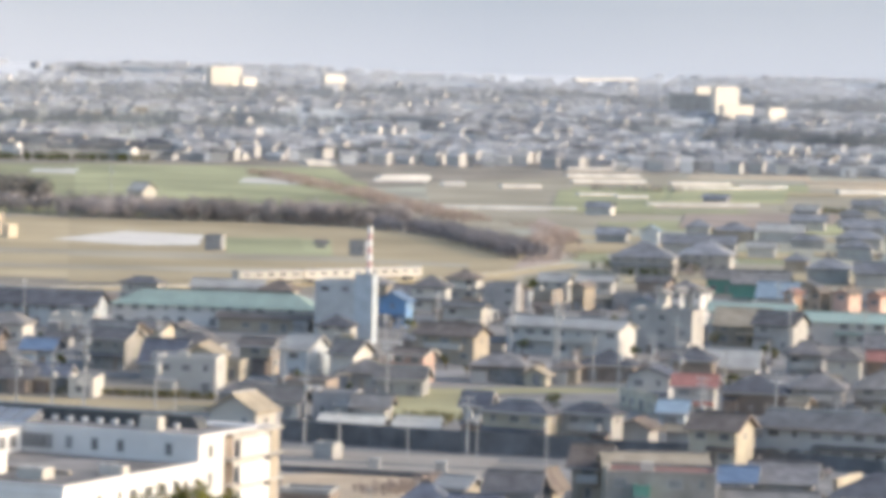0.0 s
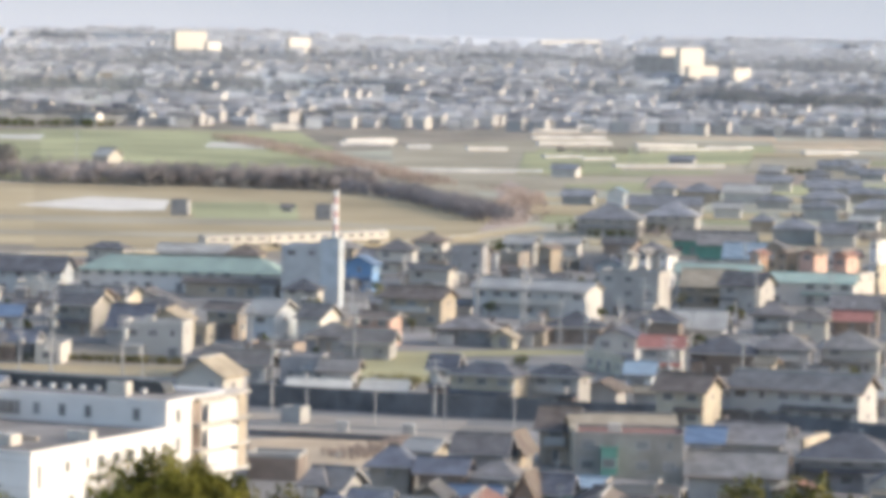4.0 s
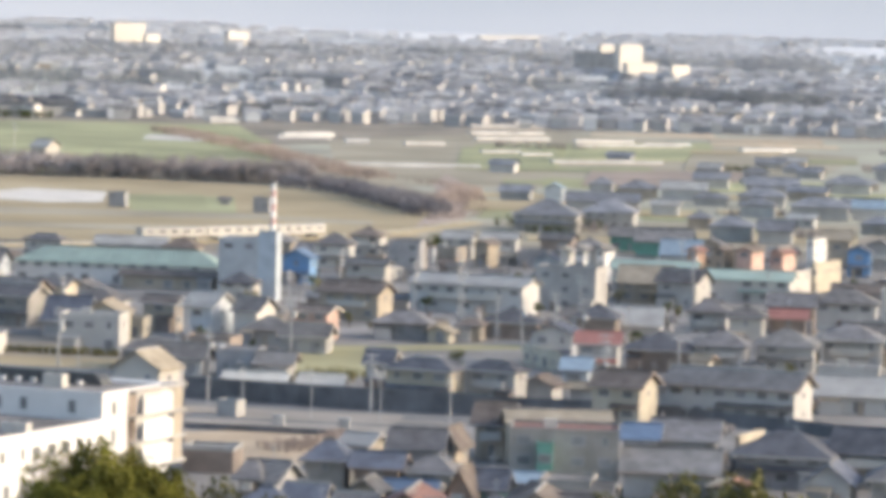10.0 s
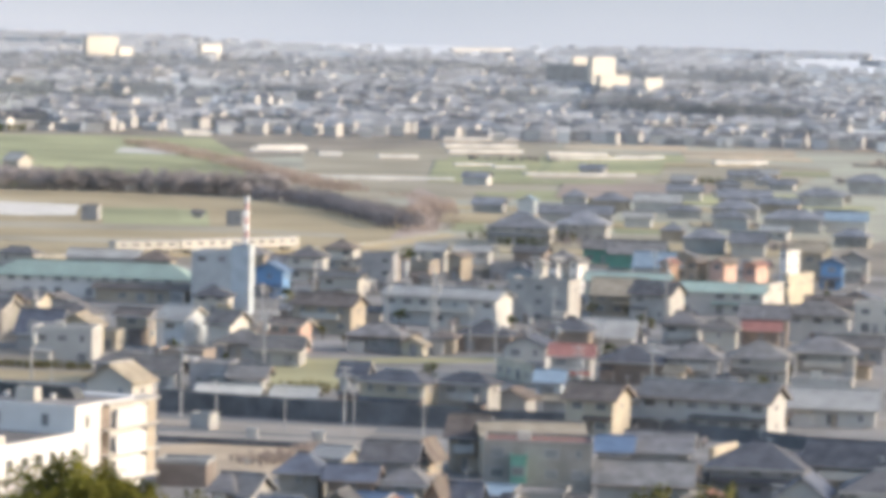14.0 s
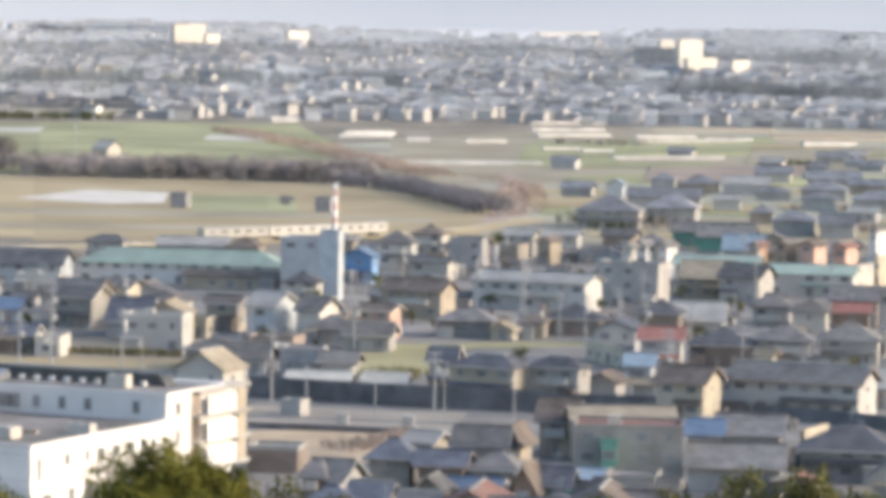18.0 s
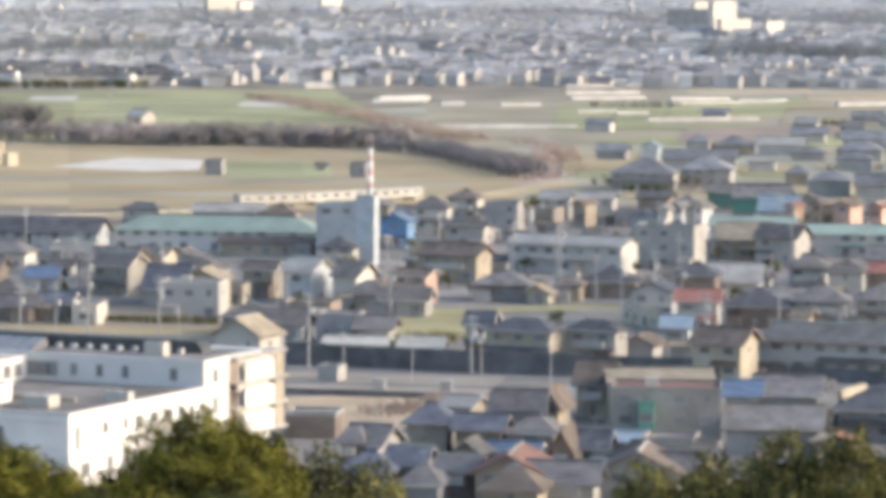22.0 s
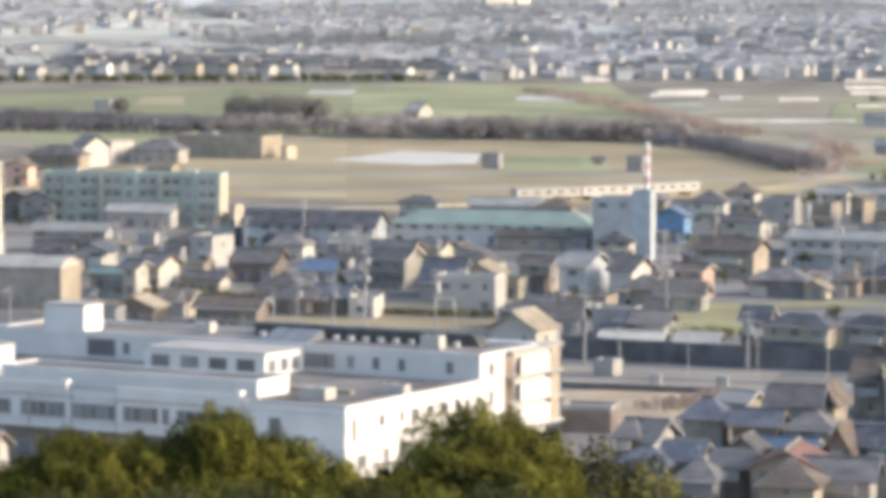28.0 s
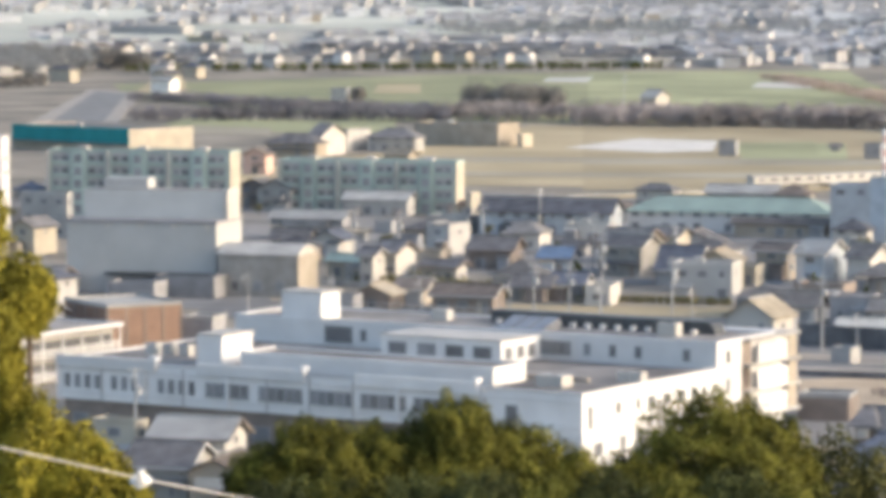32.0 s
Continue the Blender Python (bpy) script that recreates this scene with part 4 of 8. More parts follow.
def broadleaf(x, y, top, radius, depth, seed, leaves=16000, size=0.11, material="leaf", label="evergreen tree with dense olive-green sunlit leaves"):
    """A tree whose crown of small leaves reaches up to the height top and depth metres down from it."""
    rng = random.Random(seed)
    z = ground_z(x, y)
    h = top - z
    e = thing("tree", x, y, z, 0, label, "tree", "trees on the hillside")
    cz = h - depth / 2
    part("trunk", join_vf(limb_vf((0, 0, -0.4), (0.2, 0.1, max(cz - depth * 0.2, 1.0)), radius * 0.10, radius * 0.06, 9, (0.15, -0.1, 0))), "bark", e)
    for k in range(9):
        q = k * 2.4 + rng.uniform(-0.3, 0.3)
        tip = (math.cos(q) * radius * 0.6, math.sin(q) * radius * 0.6, cz + rng.uniform(-0.1, 0.3) * depth)
        part("limb", limb_vf((0.1, 0.05, max(cz - depth * 0.35, 0.6)), tip, radius * 0.045, radius * 0.012, 6, (rng.uniform(-0.3, 0.3), rng.uniform(-0.3, 0.3), 0.2)), "bark", e)
    v, f = [], []
    for _ in range(leaves):
        d = Vector((rng.gauss(0, 1), rng.gauss(0, 1), rng.gauss(0, 1))).normalized()
        # crown surface: boughs and twigs at three scales
        bough = noise.noise(d * 2.2 + Vector((seed * 7.1, 0, 0))) * 0.24 + noise.noise(d * 5.0 + Vector((0, seed * 3.3, 0))) * 0.3 + noise.noise(d * 12.0 + Vector((0, 0, seed))) * 0.13
        r = min(max(0.94 + bough, 0.68), 1.1) * (1 - 0.4 * rng.random() ** 2.2) * rng.uniform(0.97, 1.04)
        c = Vector((d.x * r * radius, d.y * r * radius, cz + d.z * r * depth / 2))
        nrm = (d * 0.7 + Vector((rng.uniform(-1, 1), rng.uniform(-1, 1), rng.uniform(-0.6, 1)))).normalized()
        t1 = nrm.orthogonal().normalized()
        t2 = nrm.cross(t1)
        q = rng.uniform(0, 6.28)
        t1, t2 = t1 * math.cos(q) + t2 * math.sin(q), t2 * math.cos(q) - t1 * math.sin(q)
        sz = size * rng.uniform(0.6, 1.4)
        o = len(v)
        v += [tuple(c + t1 * sz), tuple(c + t2 * sz * 0.5), tuple(c - t1 * sz), tuple(c - t2 * sz * 0.5)]
        f.append((o, o + 1, o + 2, o + 3))
    part("crown", (v, f), material, e)
    return e


def garden_tree(x, y, h, seed, material="leaf_dark"):
    rng = random.Random(seed)
    e = thing("garden_tree", x, y, ground_z(x, y), 0, "small dark green garden tree between houses" if material != "bare_twigs" else "small bare winter tree between houses", "tree", "garden trees")
    part("trunk", limb_vf((0, 0, -0.3), (0, 0, h * 0.6), 0.14, 0.08, 6), "bark", e)
    v, f = [], []
    for k in range(7):
        c = (rng.uniform(-0.25, 0.25) * h, rng.uniform(-0.25, 0.25) * h, h * rng.uniform(0.4, 0.85))
        pv, pf = leaf_cloud(60, c, h * rng.uniform(0.14, 0.22), 0.16, rng, 0.9)
        o = len(v)
        v += [tuple(q) for q in pv]
        f += [tuple(i + o for i in q) for q in pf]
    part("crown", (v, f), material, e)
    return e


def tunnel(x0, y0, x1, y1, wid, h):
    """A long plastic-covered vault over a vegetable bed."""
    length = math.hypot(x1 - x0, y1 - y0)
    e = thing("plastic_tunnel", x0, y0, ground_z(x0, y0), math.degrees(math.atan2(y1 - y0, x1 - x0)), "long white plastic-covered growing tunnel in a field", "greenhouse", "plastic tunnels")
    n = 8
    dz = ground_z(x1, y1) - ground_z(x0, y0)
    v = []
    for k in range(n + 1):
        a = math.pi * k / n
        v += [(0, -math.cos(a) * wid / 2, math.sin(a) * h), (length, -math.cos(a) * wid / 2, math.sin(a) * h + dz)]
    f = [(2 * k, 2 * k + 1, 2 * k + 3, 2 * k + 2) for k in range(n)] + [tuple(2 * k for k in range(n + 1)), tuple(2 * k + 1 for k in reversed(range(n + 1)))]
    part("cover", (v, f), "plastic_sheet", e)
    part("door", box_vf(-0.08, -0.01, -0.8, 0.8, 0, 1.9), "steel", e)
    return e


def bank(pts):
    """The low railway bank with its two rails, bending across the fields."""
    n = len(pts)
    side = []
    for k in range(n):
        p, q = Vector(pts[max(k - 1, 0)]), Vector(pts[min(k + 1, n - 1)])
        along = (q - p).normalized()
        side.append(Vector((-along.y, along.x)))

    def swept(profile):
        v = [(pts[k][0] + side[k].x * o, pts[k][1] + side[k].y * o, z) for k in range(n) for o, z in profile]
        m = len(profile)
        f = [(k * m + i, (k + 1) * m + i, (k + 1) * m + i + 1, k * m + i + 1) for k in range(n - 1) for i in range(m - 1)]
        return v, f + [tuple(range(m)), tuple(range(n * m - 1, (n - 1) * m - 1, -1))]
    tagged(new("rail_bank", mesh_from("rail_bank", *swept(((5, 0), (2.6, 0.55), (-2.6, 0.55), (-5, 0))), ["straw_field"])), "low grassy railway bank across the fields", "railway bank", kind="structure")
    for o in (-0.72, 0.72):
        rail = mesh_from("rail", *swept(((o + 0.04, 0.55), (o + 0.04, 0.63), (o - 0.04, 0.63), (o - 0.04, 0.55))), ["steel"])
        tagged(new("rail", rail), "steel rail on the low bank", "rail", kind="structure")


def near_line(a, m, b):
    for p in (a, b):
        z = ground_z(p[0], p[1])
        utility_pole(p[0], p[1], p[2] - z + 0.4, 0, False)
    cable("overhead_cable", (a, m, b), 0.009, "wire", "pale overhead cable running down the hill")
    bpy_v, f = [], []
    n, k2 = 12, 8
    for i in range(k2 + 1):
        t = math.pi * i / k2
        for j in range(n):
            q = 2 * math.pi * j / n
            bpy_v.append((math.cos(t) * 0.13, math.sin(t) * math.cos(q) * 0.085, math.sin(t) * math.sin(q) * 0.085 - 0.02))
    for i in range(k2):
        for j in range(n):
            f.append((i * n + j, i * n + (j + 1) % n, (i + 1) * n + (j + 1) % n, (i + 1) * n + j))
    e = thing("cable_closure", *m, 0, "pale grey splice closure hanging on the cable", "cable fitting")
    part("shell", (bpy_v, f), "stack_white", e, smooth=True)
    part("clamp", box_vf(-0.03, 0.03, -0.095, 0.095, -0.1, 0.1), "wire", e)


def railway_mast(x, y, rot):
    """A slender steel mast with a bracket arm beside the track."""
    e = thing("railway_mast", x, y, ground_z(x, y), rot, "slender grey steel mast with a bracket arm beside the track", "mast", "railway masts")
    part("shaft", cyl_vf(0.085, 0.065, -0.3, 7.2, 8), "pole", e)
    arm = part("arm", box_vf(-0.05, 0.05, -2.6, -0.1, 6.2, 6.3), "steel", e)
    part("insulator", cyl_vf(0.07, 0.07, 5.8, 6.2, 6, 0.0, -2.4), "offwhite", arm)
    part("stay", ([(-0.03, -2.4, 6.3), (0.03, -2.4, 6.3), (0.03, -0.1, 7.0), (-0.03, -0.1, 7.0), (-0.03, -2.4, 6.36), (0.03, -2.4, 6.36), (0.03, -0.1, 7.06), (-0.03, -0.1, 7.06)], BOXF), "steel", e)


def equipment_cabinet(x, y, rot):
    """A low equipment cabinet on the pale strip beside the rails."""
    e = thing("equipment_cabinet", x, y, ground_z(x, y) + 0.1, rot, "low pale grey equipment cabinet beside the railway", "cabinet", "railway cabinets")
    part("plinth", box_vf(-0.85, 0.85, -0.4, 0.4, 0, 0.15), "concrete", e)
    body = part("body", box_vf(-0.8, 0.8, -0.35, 0.35, 0.15, 1.35), "palegrey", e)
    part("lid", box_vf(-0.88, 0.88, -0.43, 0.43, 1.35, 1.43), "steel", e)
    for k in (-1, 1):
        part("door", box_vf(k * 0.4 - 0.36, k * 0.4 + 0.36, -0.38, -0.353, 0.22, 1.28), "offwhite", body)


# Added drum: its orange stands in for a low house's sunlit end wall.
def sunlit_end_drum(x, y):
    e = thing("tank", x, y, 0, -24, "upright orange drum in place of a sunlit wall end", "tank")
    part("shell", cyl_vf(0.9, 0.9, 0.0, 2.4, 14), "orangewall", e, smooth=True)
    part("lid", cyl_vf(0.9, 0.25, 2.4, 2.9, 14), "orangewall", e, smooth=True)


# ---- fields and yards ----
patch("field_1", "straw_field", ((-213.7, 968.3), (-84.4, 958.7), (-27.4, 958.1), (-36.5, 1271.3), (-94.8, 1290.1), (-154.7, 1301.2), (-172.1, 1136.2)), 0.05, "dry straw-coloured rice field after harvest")
patch("field_2", "straw_field", ((-99.9, 948.6), (-40.9, 956.3), (12.3, 988.6), (21.1, 1115.2), (7.6, 1159.8), (-28.5, 1258.8), (-78.1, 1292.0), (-136.4, 1293.5)), 0.06, "dry straw-coloured rice field after harvest")
patch("field_3", "grass_field", ((-276.9, 1246.8), (-191.4, 1239.5), (-205.0, 1327.1), (-281.9, 1342.6)), 0.0637, "green winter field beside the river bank")
patch("field_4", "grass_field", ((-214.7, 1326.2), (-164.5, 1317.7), (-38.6, 1343.7), (-49.4, 1717.4), (-127.1, 1917.0), (-257.3, 1843.5), (-387.4, 1687.6), (-342.9, 1523.7)), 0.0537, "green winter field behind the hedges")
patch("field_5", "grass_field", ((-156.5, 1503.9), (-89.1, 1473.3), (-47.0, 1645.3), (-71.5, 1914.4), (-196.5, 1887.8)), 0.0674, "green winter field behind the hedges")
patch("field_6", "dry_field", ((-14.1, 1284.0), (54.1, 1306.6), (166.9, 1462.5), (206.8, 1684.5), (79.9, 1943.7), (-24.3, 1727.2)), 0.0574, "pale green and tan vegetable plots")
patch("plain_field", "pale_plain", ((17.4, 1032.2), (103.2, 980.9), (240.0, 1330.0), (290.0, 1900.0), (120.0, 1990.0), (-49.3, 1632.2), (-3.2, 1353.8), (19.5, 1221.5)), 0.04, "pale dry ground of plots and lanes on the plain")
patch("bank_ground", "rusty_bank", ((9.3, 1047.4), (22.0, 1075.2), (28.1, 1172.2), (29.2, 1305.4), (23.0, 1392.6), (17.1, 1320.6), (18.3, 1202.5), (13.9, 1116.4)), 0.155, "rust-brown dry ground along the stream")
patch("field_7", "grass_field", ((36.2, 1522.3), (137.8, 1623.4), (155.4, 1832.3), (40.8, 1719.2)), 0.09, "green vegetable plot")
patch("field_8", "grass_field", ((27.3, 1101.6), (36.8, 1098.2), (39.3, 1176.1), (29.2, 1180.0)), 0.0937, "small green plot beside the dark barns")
patch("field_9", "grass_field", ((74.3, 1108.7), (92.8, 1107.8), (98.8, 1180.1), (79.1, 1181.1)), 0.0974, "small green plot beside the dark barns")
patch("field_10", "dry_field", ((-2.0, 973.0), (120.8, 979.5), (137.6, 1117.2), (13.4, 1082.8)), 0.0711, "dry fallow ground behind the houses")
patch("field_11", "lawn", ((-14.5, 656.2), (28.3, 672.2), (27.7, 681.3), (-14.7, 667.2)), 0.0748, "green grass strip among the houses")
patch("field_12", "lawn", ((-13.5, 613.5), (-1.8, 615.3), (-2.1, 662.6), (-14.5, 658.4)), 0.07, "rough green garden plot")
patch("field_13", "grass_field", ((-465.0, 2216.2), (-237.8, 2314.5), (-243.9, 2555.7), (-544.2, 2594.4)), 0.0611, "distant green field")
patch("yard_1", "bare_yard", ((-23.8, 485.1), (-10.5, 486.7), (-0.7, 527.0), (-0.7, 541.4), (-25.9, 527.2)), 0.0785, "bare sandy sports yard")
patch("yard_2", "pale_road", ((-26.3, 534.3), (0.8, 530.7), (4.1, 555.7), (-27.7, 562.4)), 0.0822, "pale concrete station forecourt")
patch("rail_bed", "asphalt", ((-27.4, 556.8), (15.1, 543.5), (15.8, 571.0), (-28.7, 581.4)), 0.0648, "dark ballast of the railway")
patch("rail_strip", "pale_road", ((-26.5, 539.4), (0.8, 534.3), (0.8, 537.2), (-26.7, 542.3)), 0.1, "pale concrete strip beside the rails")
patch("rail_strip", "pale_road", ((-27.2, 553.0), (13.6, 544.8), (13.6, 547.1), (-27.4, 556.1)), 0.1037, "pale concrete strip beside the rails")
patch("rail_strip", "asphalt", ((-26.8, 545.3), (7.1, 538.7), (7.2, 542.4), (-27.0, 549.1)), 0.1074, "dark strip of track ballast")
patch("dry_bank", "straw_field", ((-79.0, 618.5), (-40.8, 617.3), (-41.8, 633.1), (-81.1, 634.5)), 0.0859, "strip of dry grass along the railway")
patch("sheet_field", "plastic_sheet", ((-126.7, 1151.0), (-97.7, 1127.7), (-81.5, 1135.9), (-84.5, 1197.5), (-110.1, 1209.5)), 0.1111, "field covered by white plastic sheets")
patch("sheet_field", "plastic_sheet", ((-202.0, 1741.7), (-180.9, 1735.9), (-185.7, 1807.1), (-205.8, 1797.2)), 0.1148, "field strip covered by white plastic sheets")
patch("sheet_field", "plastic_sheet", ((-103.8, 1676.5), (-76.6, 1664.9), (-82.4, 1736.9), (-104.9, 1734.9)), 0.1185, "field strip covered by white plastic sheets")
patch("straw_strip", "straw_field", ((-354.4, 1585.7), (-333.2, 1587.7), (-367.5, 1750.9), (-383.0, 1749.6)), 0.1011, "patch of dry grass beside the road")
patch("straw_strip", "straw_field", ((-255.8, 1594.8), (-235.9, 1596.6), (-251.1, 1699.6), (-269.8, 1698.0)), 0.1048, "patch of dry grass beside the field")
patch("road_2", "pale_road", ((-218.1, 2355.9), (-181.8, 2419.0), (-150.5, 2479.8), (-152.2, 2507.8), (-184.6, 2455.6), (-221.4, 2392.1)), 0.1222, "pale distant road")
patch("road_1", "pale_road", ((-325.2, 1284.0), (-294.6, 1287.1), (-350.9, 1586.1), (-384.2, 1630.4)), 0.12, "broad pale road climbing from the town")
patch("road_3", "asphalt", ((-319.7, 1293.3), (-301.4, 1295.1), (-355.1, 1572.7), (-375.5, 1603.8)), 0.16, "grey carriageway of the broad road")
patch("field_14", "dry_field", ((-259.6, 1236.5), (-228.6, 1220.0), (-237.4, 1267.3), (-270.7, 1289.5)), 0.1259, "dry plot beside the warehouse")
patch("field_15", "grass_field", ((54.1, 1306.6), (92.1, 1306.6), (97.8, 1388.6), (57.2, 1383.8)), 0.1296, "green vegetable plot")
patch("field_16", "straw_field", ((25.9, 1229.6), (57.9, 1224.6), (59.3, 1255.5), (26.5, 1260.7)), 0.1333, "pale straw strip")
patch("field_17", "straw_field", ((60.6, 1026.2), (125.4, 1017.1), (130.3, 1057.7), (62.5, 1059.0)), 0.1237, "pale straw strip behind the workshops")
patch("town_lots", "town_ground", ((-51.2, 481.8), (-29.1, 603.6), (-31.5, 653.4), (-139.8, 732.6), (-211.2, 848.4), (-242.1, 972.6), (-190.8, 999.3), (-140.1, 950.2), (-94.7, 912.0), (-28.5, 914.9), (6.4, 951.8), (39.3, 944.0), (134.9, 938.0), (67.9, 467.2), (-21.9, 457.1)), 0.03, "dark lanes and lots between the houses")
patch("field_strip", "dry_field", ((-174.8, 1069.9), (-31.3, 1068.0), (-32.0, 1091.2), (-169.6, 1097.8)), 0.137, "darker stubble strip in the rice field")
patch("field_strip", "dry_field", ((-196.6, 1000.7), (-95.3, 999.0), (-29.3, 998.7), (-30.0, 1024.2), (-112.3, 1020.5), (-198.7, 1019.1)), 0.1407, "darker stubble strip in the rice field")
patch("field_strip", "grass_field", ((-73.8, 1114.3), (-49.5, 1113.8), (-54.8, 1193.4), (-76.7, 1184.0)), 0.1444, "greenish strip in the rice field")
patch("field_strip", "dry_field", ((-111.9, 1062.5), (-30.1, 1062.1), (-2.2, 1050.0), (-2.3, 1069.8), (-33.9, 1084.4), (-114.4, 1085.7)), 0.11, "darker stubble strip in the rice field")
patch("field_strip", "grass_field", ((-70.6, 1080.0), (-39.9, 1076.8), (-44.9, 1185.6), (-73.2, 1183.9)), 0.1274, "greenish strip in the rice field")
patch("field_strip", "straw_field", ((-101.1, 960.1), (-32.8, 963.0), (9.5, 997.8), (9.7, 1013.1), (-33.5, 982.0), (-103.6, 983.8)), 0.13, "pale straw strip in the rice field")

# ---- hedges and woods ----
belt(((-187.4, 1342.6), (-146.2, 1328.5), (-86.6, 1308.0), (-37.2, 1296.0)), 8.5, "bare_twigs", 26, 1.3, "belt of bare grey-brown winter trees along the river", 1)
belt(((-140.5, 1314.2), (-88.1, 1301.5), (-44.7, 1303.3), (-29.0, 1283.2)), 7.5, "bare_twigs", 20, 1.2, "belt of bare grey-brown winter trees along the river", 2)
belt(((-32.3, 1265.6), (-13.6, 1243.9), (0.8, 1174.9), (13.7, 1103.8)), 5.5, "thicket", 12, 1.2, "belt of dark leafless thicket along the bank", 3)
belt(((-100.8, 1794.3), (-54.8, 1595.3), (-24.4, 1444.0), (-3.0, 1330.7)), 3.2, "reed", 16, 0.25, "reddish bare thicket along the stream", 4)
belt(((11.9, 1082.4), (21.8, 1106.1), (28.0, 1165.9), (25.4, 1297.1), (12.5, 1336.0)), 1.3, "reed", 11, 0.06, "reddish-brown dry reeds along the stream", 5)
belt(((-296.7, 1318.0), (-246.4, 1336.8), (-184.9, 1324.6)), 6.0, "thicket", 14, 1.4, "dark hedge along the river bank", 6)
belt(((-336.3, 1494.5), (-311.8, 1485.3), (-268.6, 1434.0), (-192.0, 1375.3)), 5.0, "thicket", 12, 1.3, "dark hedge along the river bank", 7)
belt(((-181.9, 1376.3), (-173.1, 1387.0), (-160.2, 1364.1)), 13.0, "grove", 22, 3.2, "clump of dark evergreen trees by the river", 8)
belt(((-245.3, 1474.6), (-239.9, 1475.1)), 9.0, "grove", 8, 2.5, "clump of dark evergreen trees by the field", 9)
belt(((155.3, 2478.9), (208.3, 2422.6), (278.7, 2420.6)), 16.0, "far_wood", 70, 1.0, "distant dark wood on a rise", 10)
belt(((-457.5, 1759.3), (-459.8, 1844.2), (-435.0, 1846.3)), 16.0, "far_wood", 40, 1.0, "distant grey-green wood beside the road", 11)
belt(((-39.1, 1284.1), (-29.3, 1303.4), (-17.7, 1288.6)), 10.5, "bare_twigs", 12, 0.5, "tall bare winter trees where the stream meets the bank", 71)
belt(((14.3, 1147.4), (22.3, 1173.4), (28.7, 1228.3)), 5.5, "reed", 10, 0.3, "reddish leafless trees beside the stream", 72)
belt(((11.6, 924.3), (19.8, 930.5)), 5.5, "leaf_dark", 10, 1.2, "dark garden trees behind the houses", 12)
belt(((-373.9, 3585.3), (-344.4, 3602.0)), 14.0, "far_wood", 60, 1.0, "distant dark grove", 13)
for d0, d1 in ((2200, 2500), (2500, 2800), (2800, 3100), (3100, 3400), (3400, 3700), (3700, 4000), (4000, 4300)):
    # plots switch to haze-paled colours with distance
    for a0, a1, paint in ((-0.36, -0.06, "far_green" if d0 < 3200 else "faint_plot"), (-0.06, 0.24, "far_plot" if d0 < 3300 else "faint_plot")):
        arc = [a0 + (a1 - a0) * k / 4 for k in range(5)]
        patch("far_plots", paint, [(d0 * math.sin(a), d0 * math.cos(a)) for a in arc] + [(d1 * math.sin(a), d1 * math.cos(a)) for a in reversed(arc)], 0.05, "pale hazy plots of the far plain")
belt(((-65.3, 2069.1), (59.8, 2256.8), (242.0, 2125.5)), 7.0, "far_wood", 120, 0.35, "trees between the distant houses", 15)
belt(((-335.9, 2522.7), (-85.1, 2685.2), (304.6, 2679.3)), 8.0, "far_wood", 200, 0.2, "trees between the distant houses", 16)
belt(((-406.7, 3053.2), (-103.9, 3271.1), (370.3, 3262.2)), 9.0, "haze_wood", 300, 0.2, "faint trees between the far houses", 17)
belt(((-425.2, 1865.0), (-293.9, 1903.4), (-165.5, 1942.0)), 5.0, "leaf_dark", 20, 0.4, "trees between the distant houses", 18)

# ---- houses, row by row ----
house(7.2, 574.8, -24, 10.2, 5.6, 5.6, 1.3, "hip", "cream", "ink_tile", 2)
house(17.7, 575.5, -24, 7.9, 4.7, 5.6, 1.1, "hip", "greywall", "ink_tile", 2)
house(35.7, 556.5, -24, 7.2, 7.5, 5.6, 1.8, "gable_x", "cream", "browntile", 2)
house(52.7, 562.4, -24, 19.6, 8.5, 5.4, 2.0, "gable_x", "palegrey", "greytile", 2, "row house")
house(72.2, 591.3, -9, 9.2, 9.0, 5.6, 0.0, "flat", "greywall", "flatroof", 2)
house(72.2, 577.1, -9, 12.6, 9.0, 3.2, 2.2, "gable_x", "palegrey", "paleroof", 2)
house(27.0, 636.8, -70, 15.6, 0.5, 3.0, 0.0, "flat", "cream", "tanroof", 2)
house(31.5, 609.1, -9, 3.9, 6.0, 3.0, 1.4, "gable_x", "paleblue", "skyroof", 2)
house(35.9, 627.7, -9, 6.5, 6.0, 5.6, 1.4, "gable_x", "greywall", "redroof", 2)
house(46.6, 639.5, -9, 10.2, 9.0, 4.0, 2.2, "hip", "brownwall", "ink_tile", 2)
house(24.1, 695.9, -9, 9.6, 8.0, 3.4, 1.9, "hip", "brownwall", "ink_tile", 2)
house(38.6, 680.4, -9, 6.9, 8.0, 5.8, 1.7, "hip", "brownwall", "ink_tile", 2)
house(46.1, 689.9, -9, 8.6, 11.0, 4.0, 2.6, "gable_x", "palegrey", "paleroof", 2)
house(11.1, 681.7, -24, 4.1, 2.5, 2.3, 1.0, "gable_y", "cream", "tanroof", 2)
house(16.5, 687.6, -9, 4.1, 6.0, 3.2, 1.0, "hip", "tan", "browntile", 2)
house(4.5, 688.1, -9, 9.7, 7.0, 3.4, 1.7, "hip", "darkwall", "slate", 2)
house(-11.0, 682.7, -24, 6.5, 4.7, 5.2, 0.8, "gable_x", "pinkwall", "browntile", 2)
house(-21.5, 678.7, -24, 4.3, 7.7, 5.6, 1.9, "gable_x", "offwhite", "greytile", 2)
house(-29.9, 683.1, -24, 5.3, 8.9, 5.8, 2.1, "gable_x", "paleblue", "paleroof", 2)
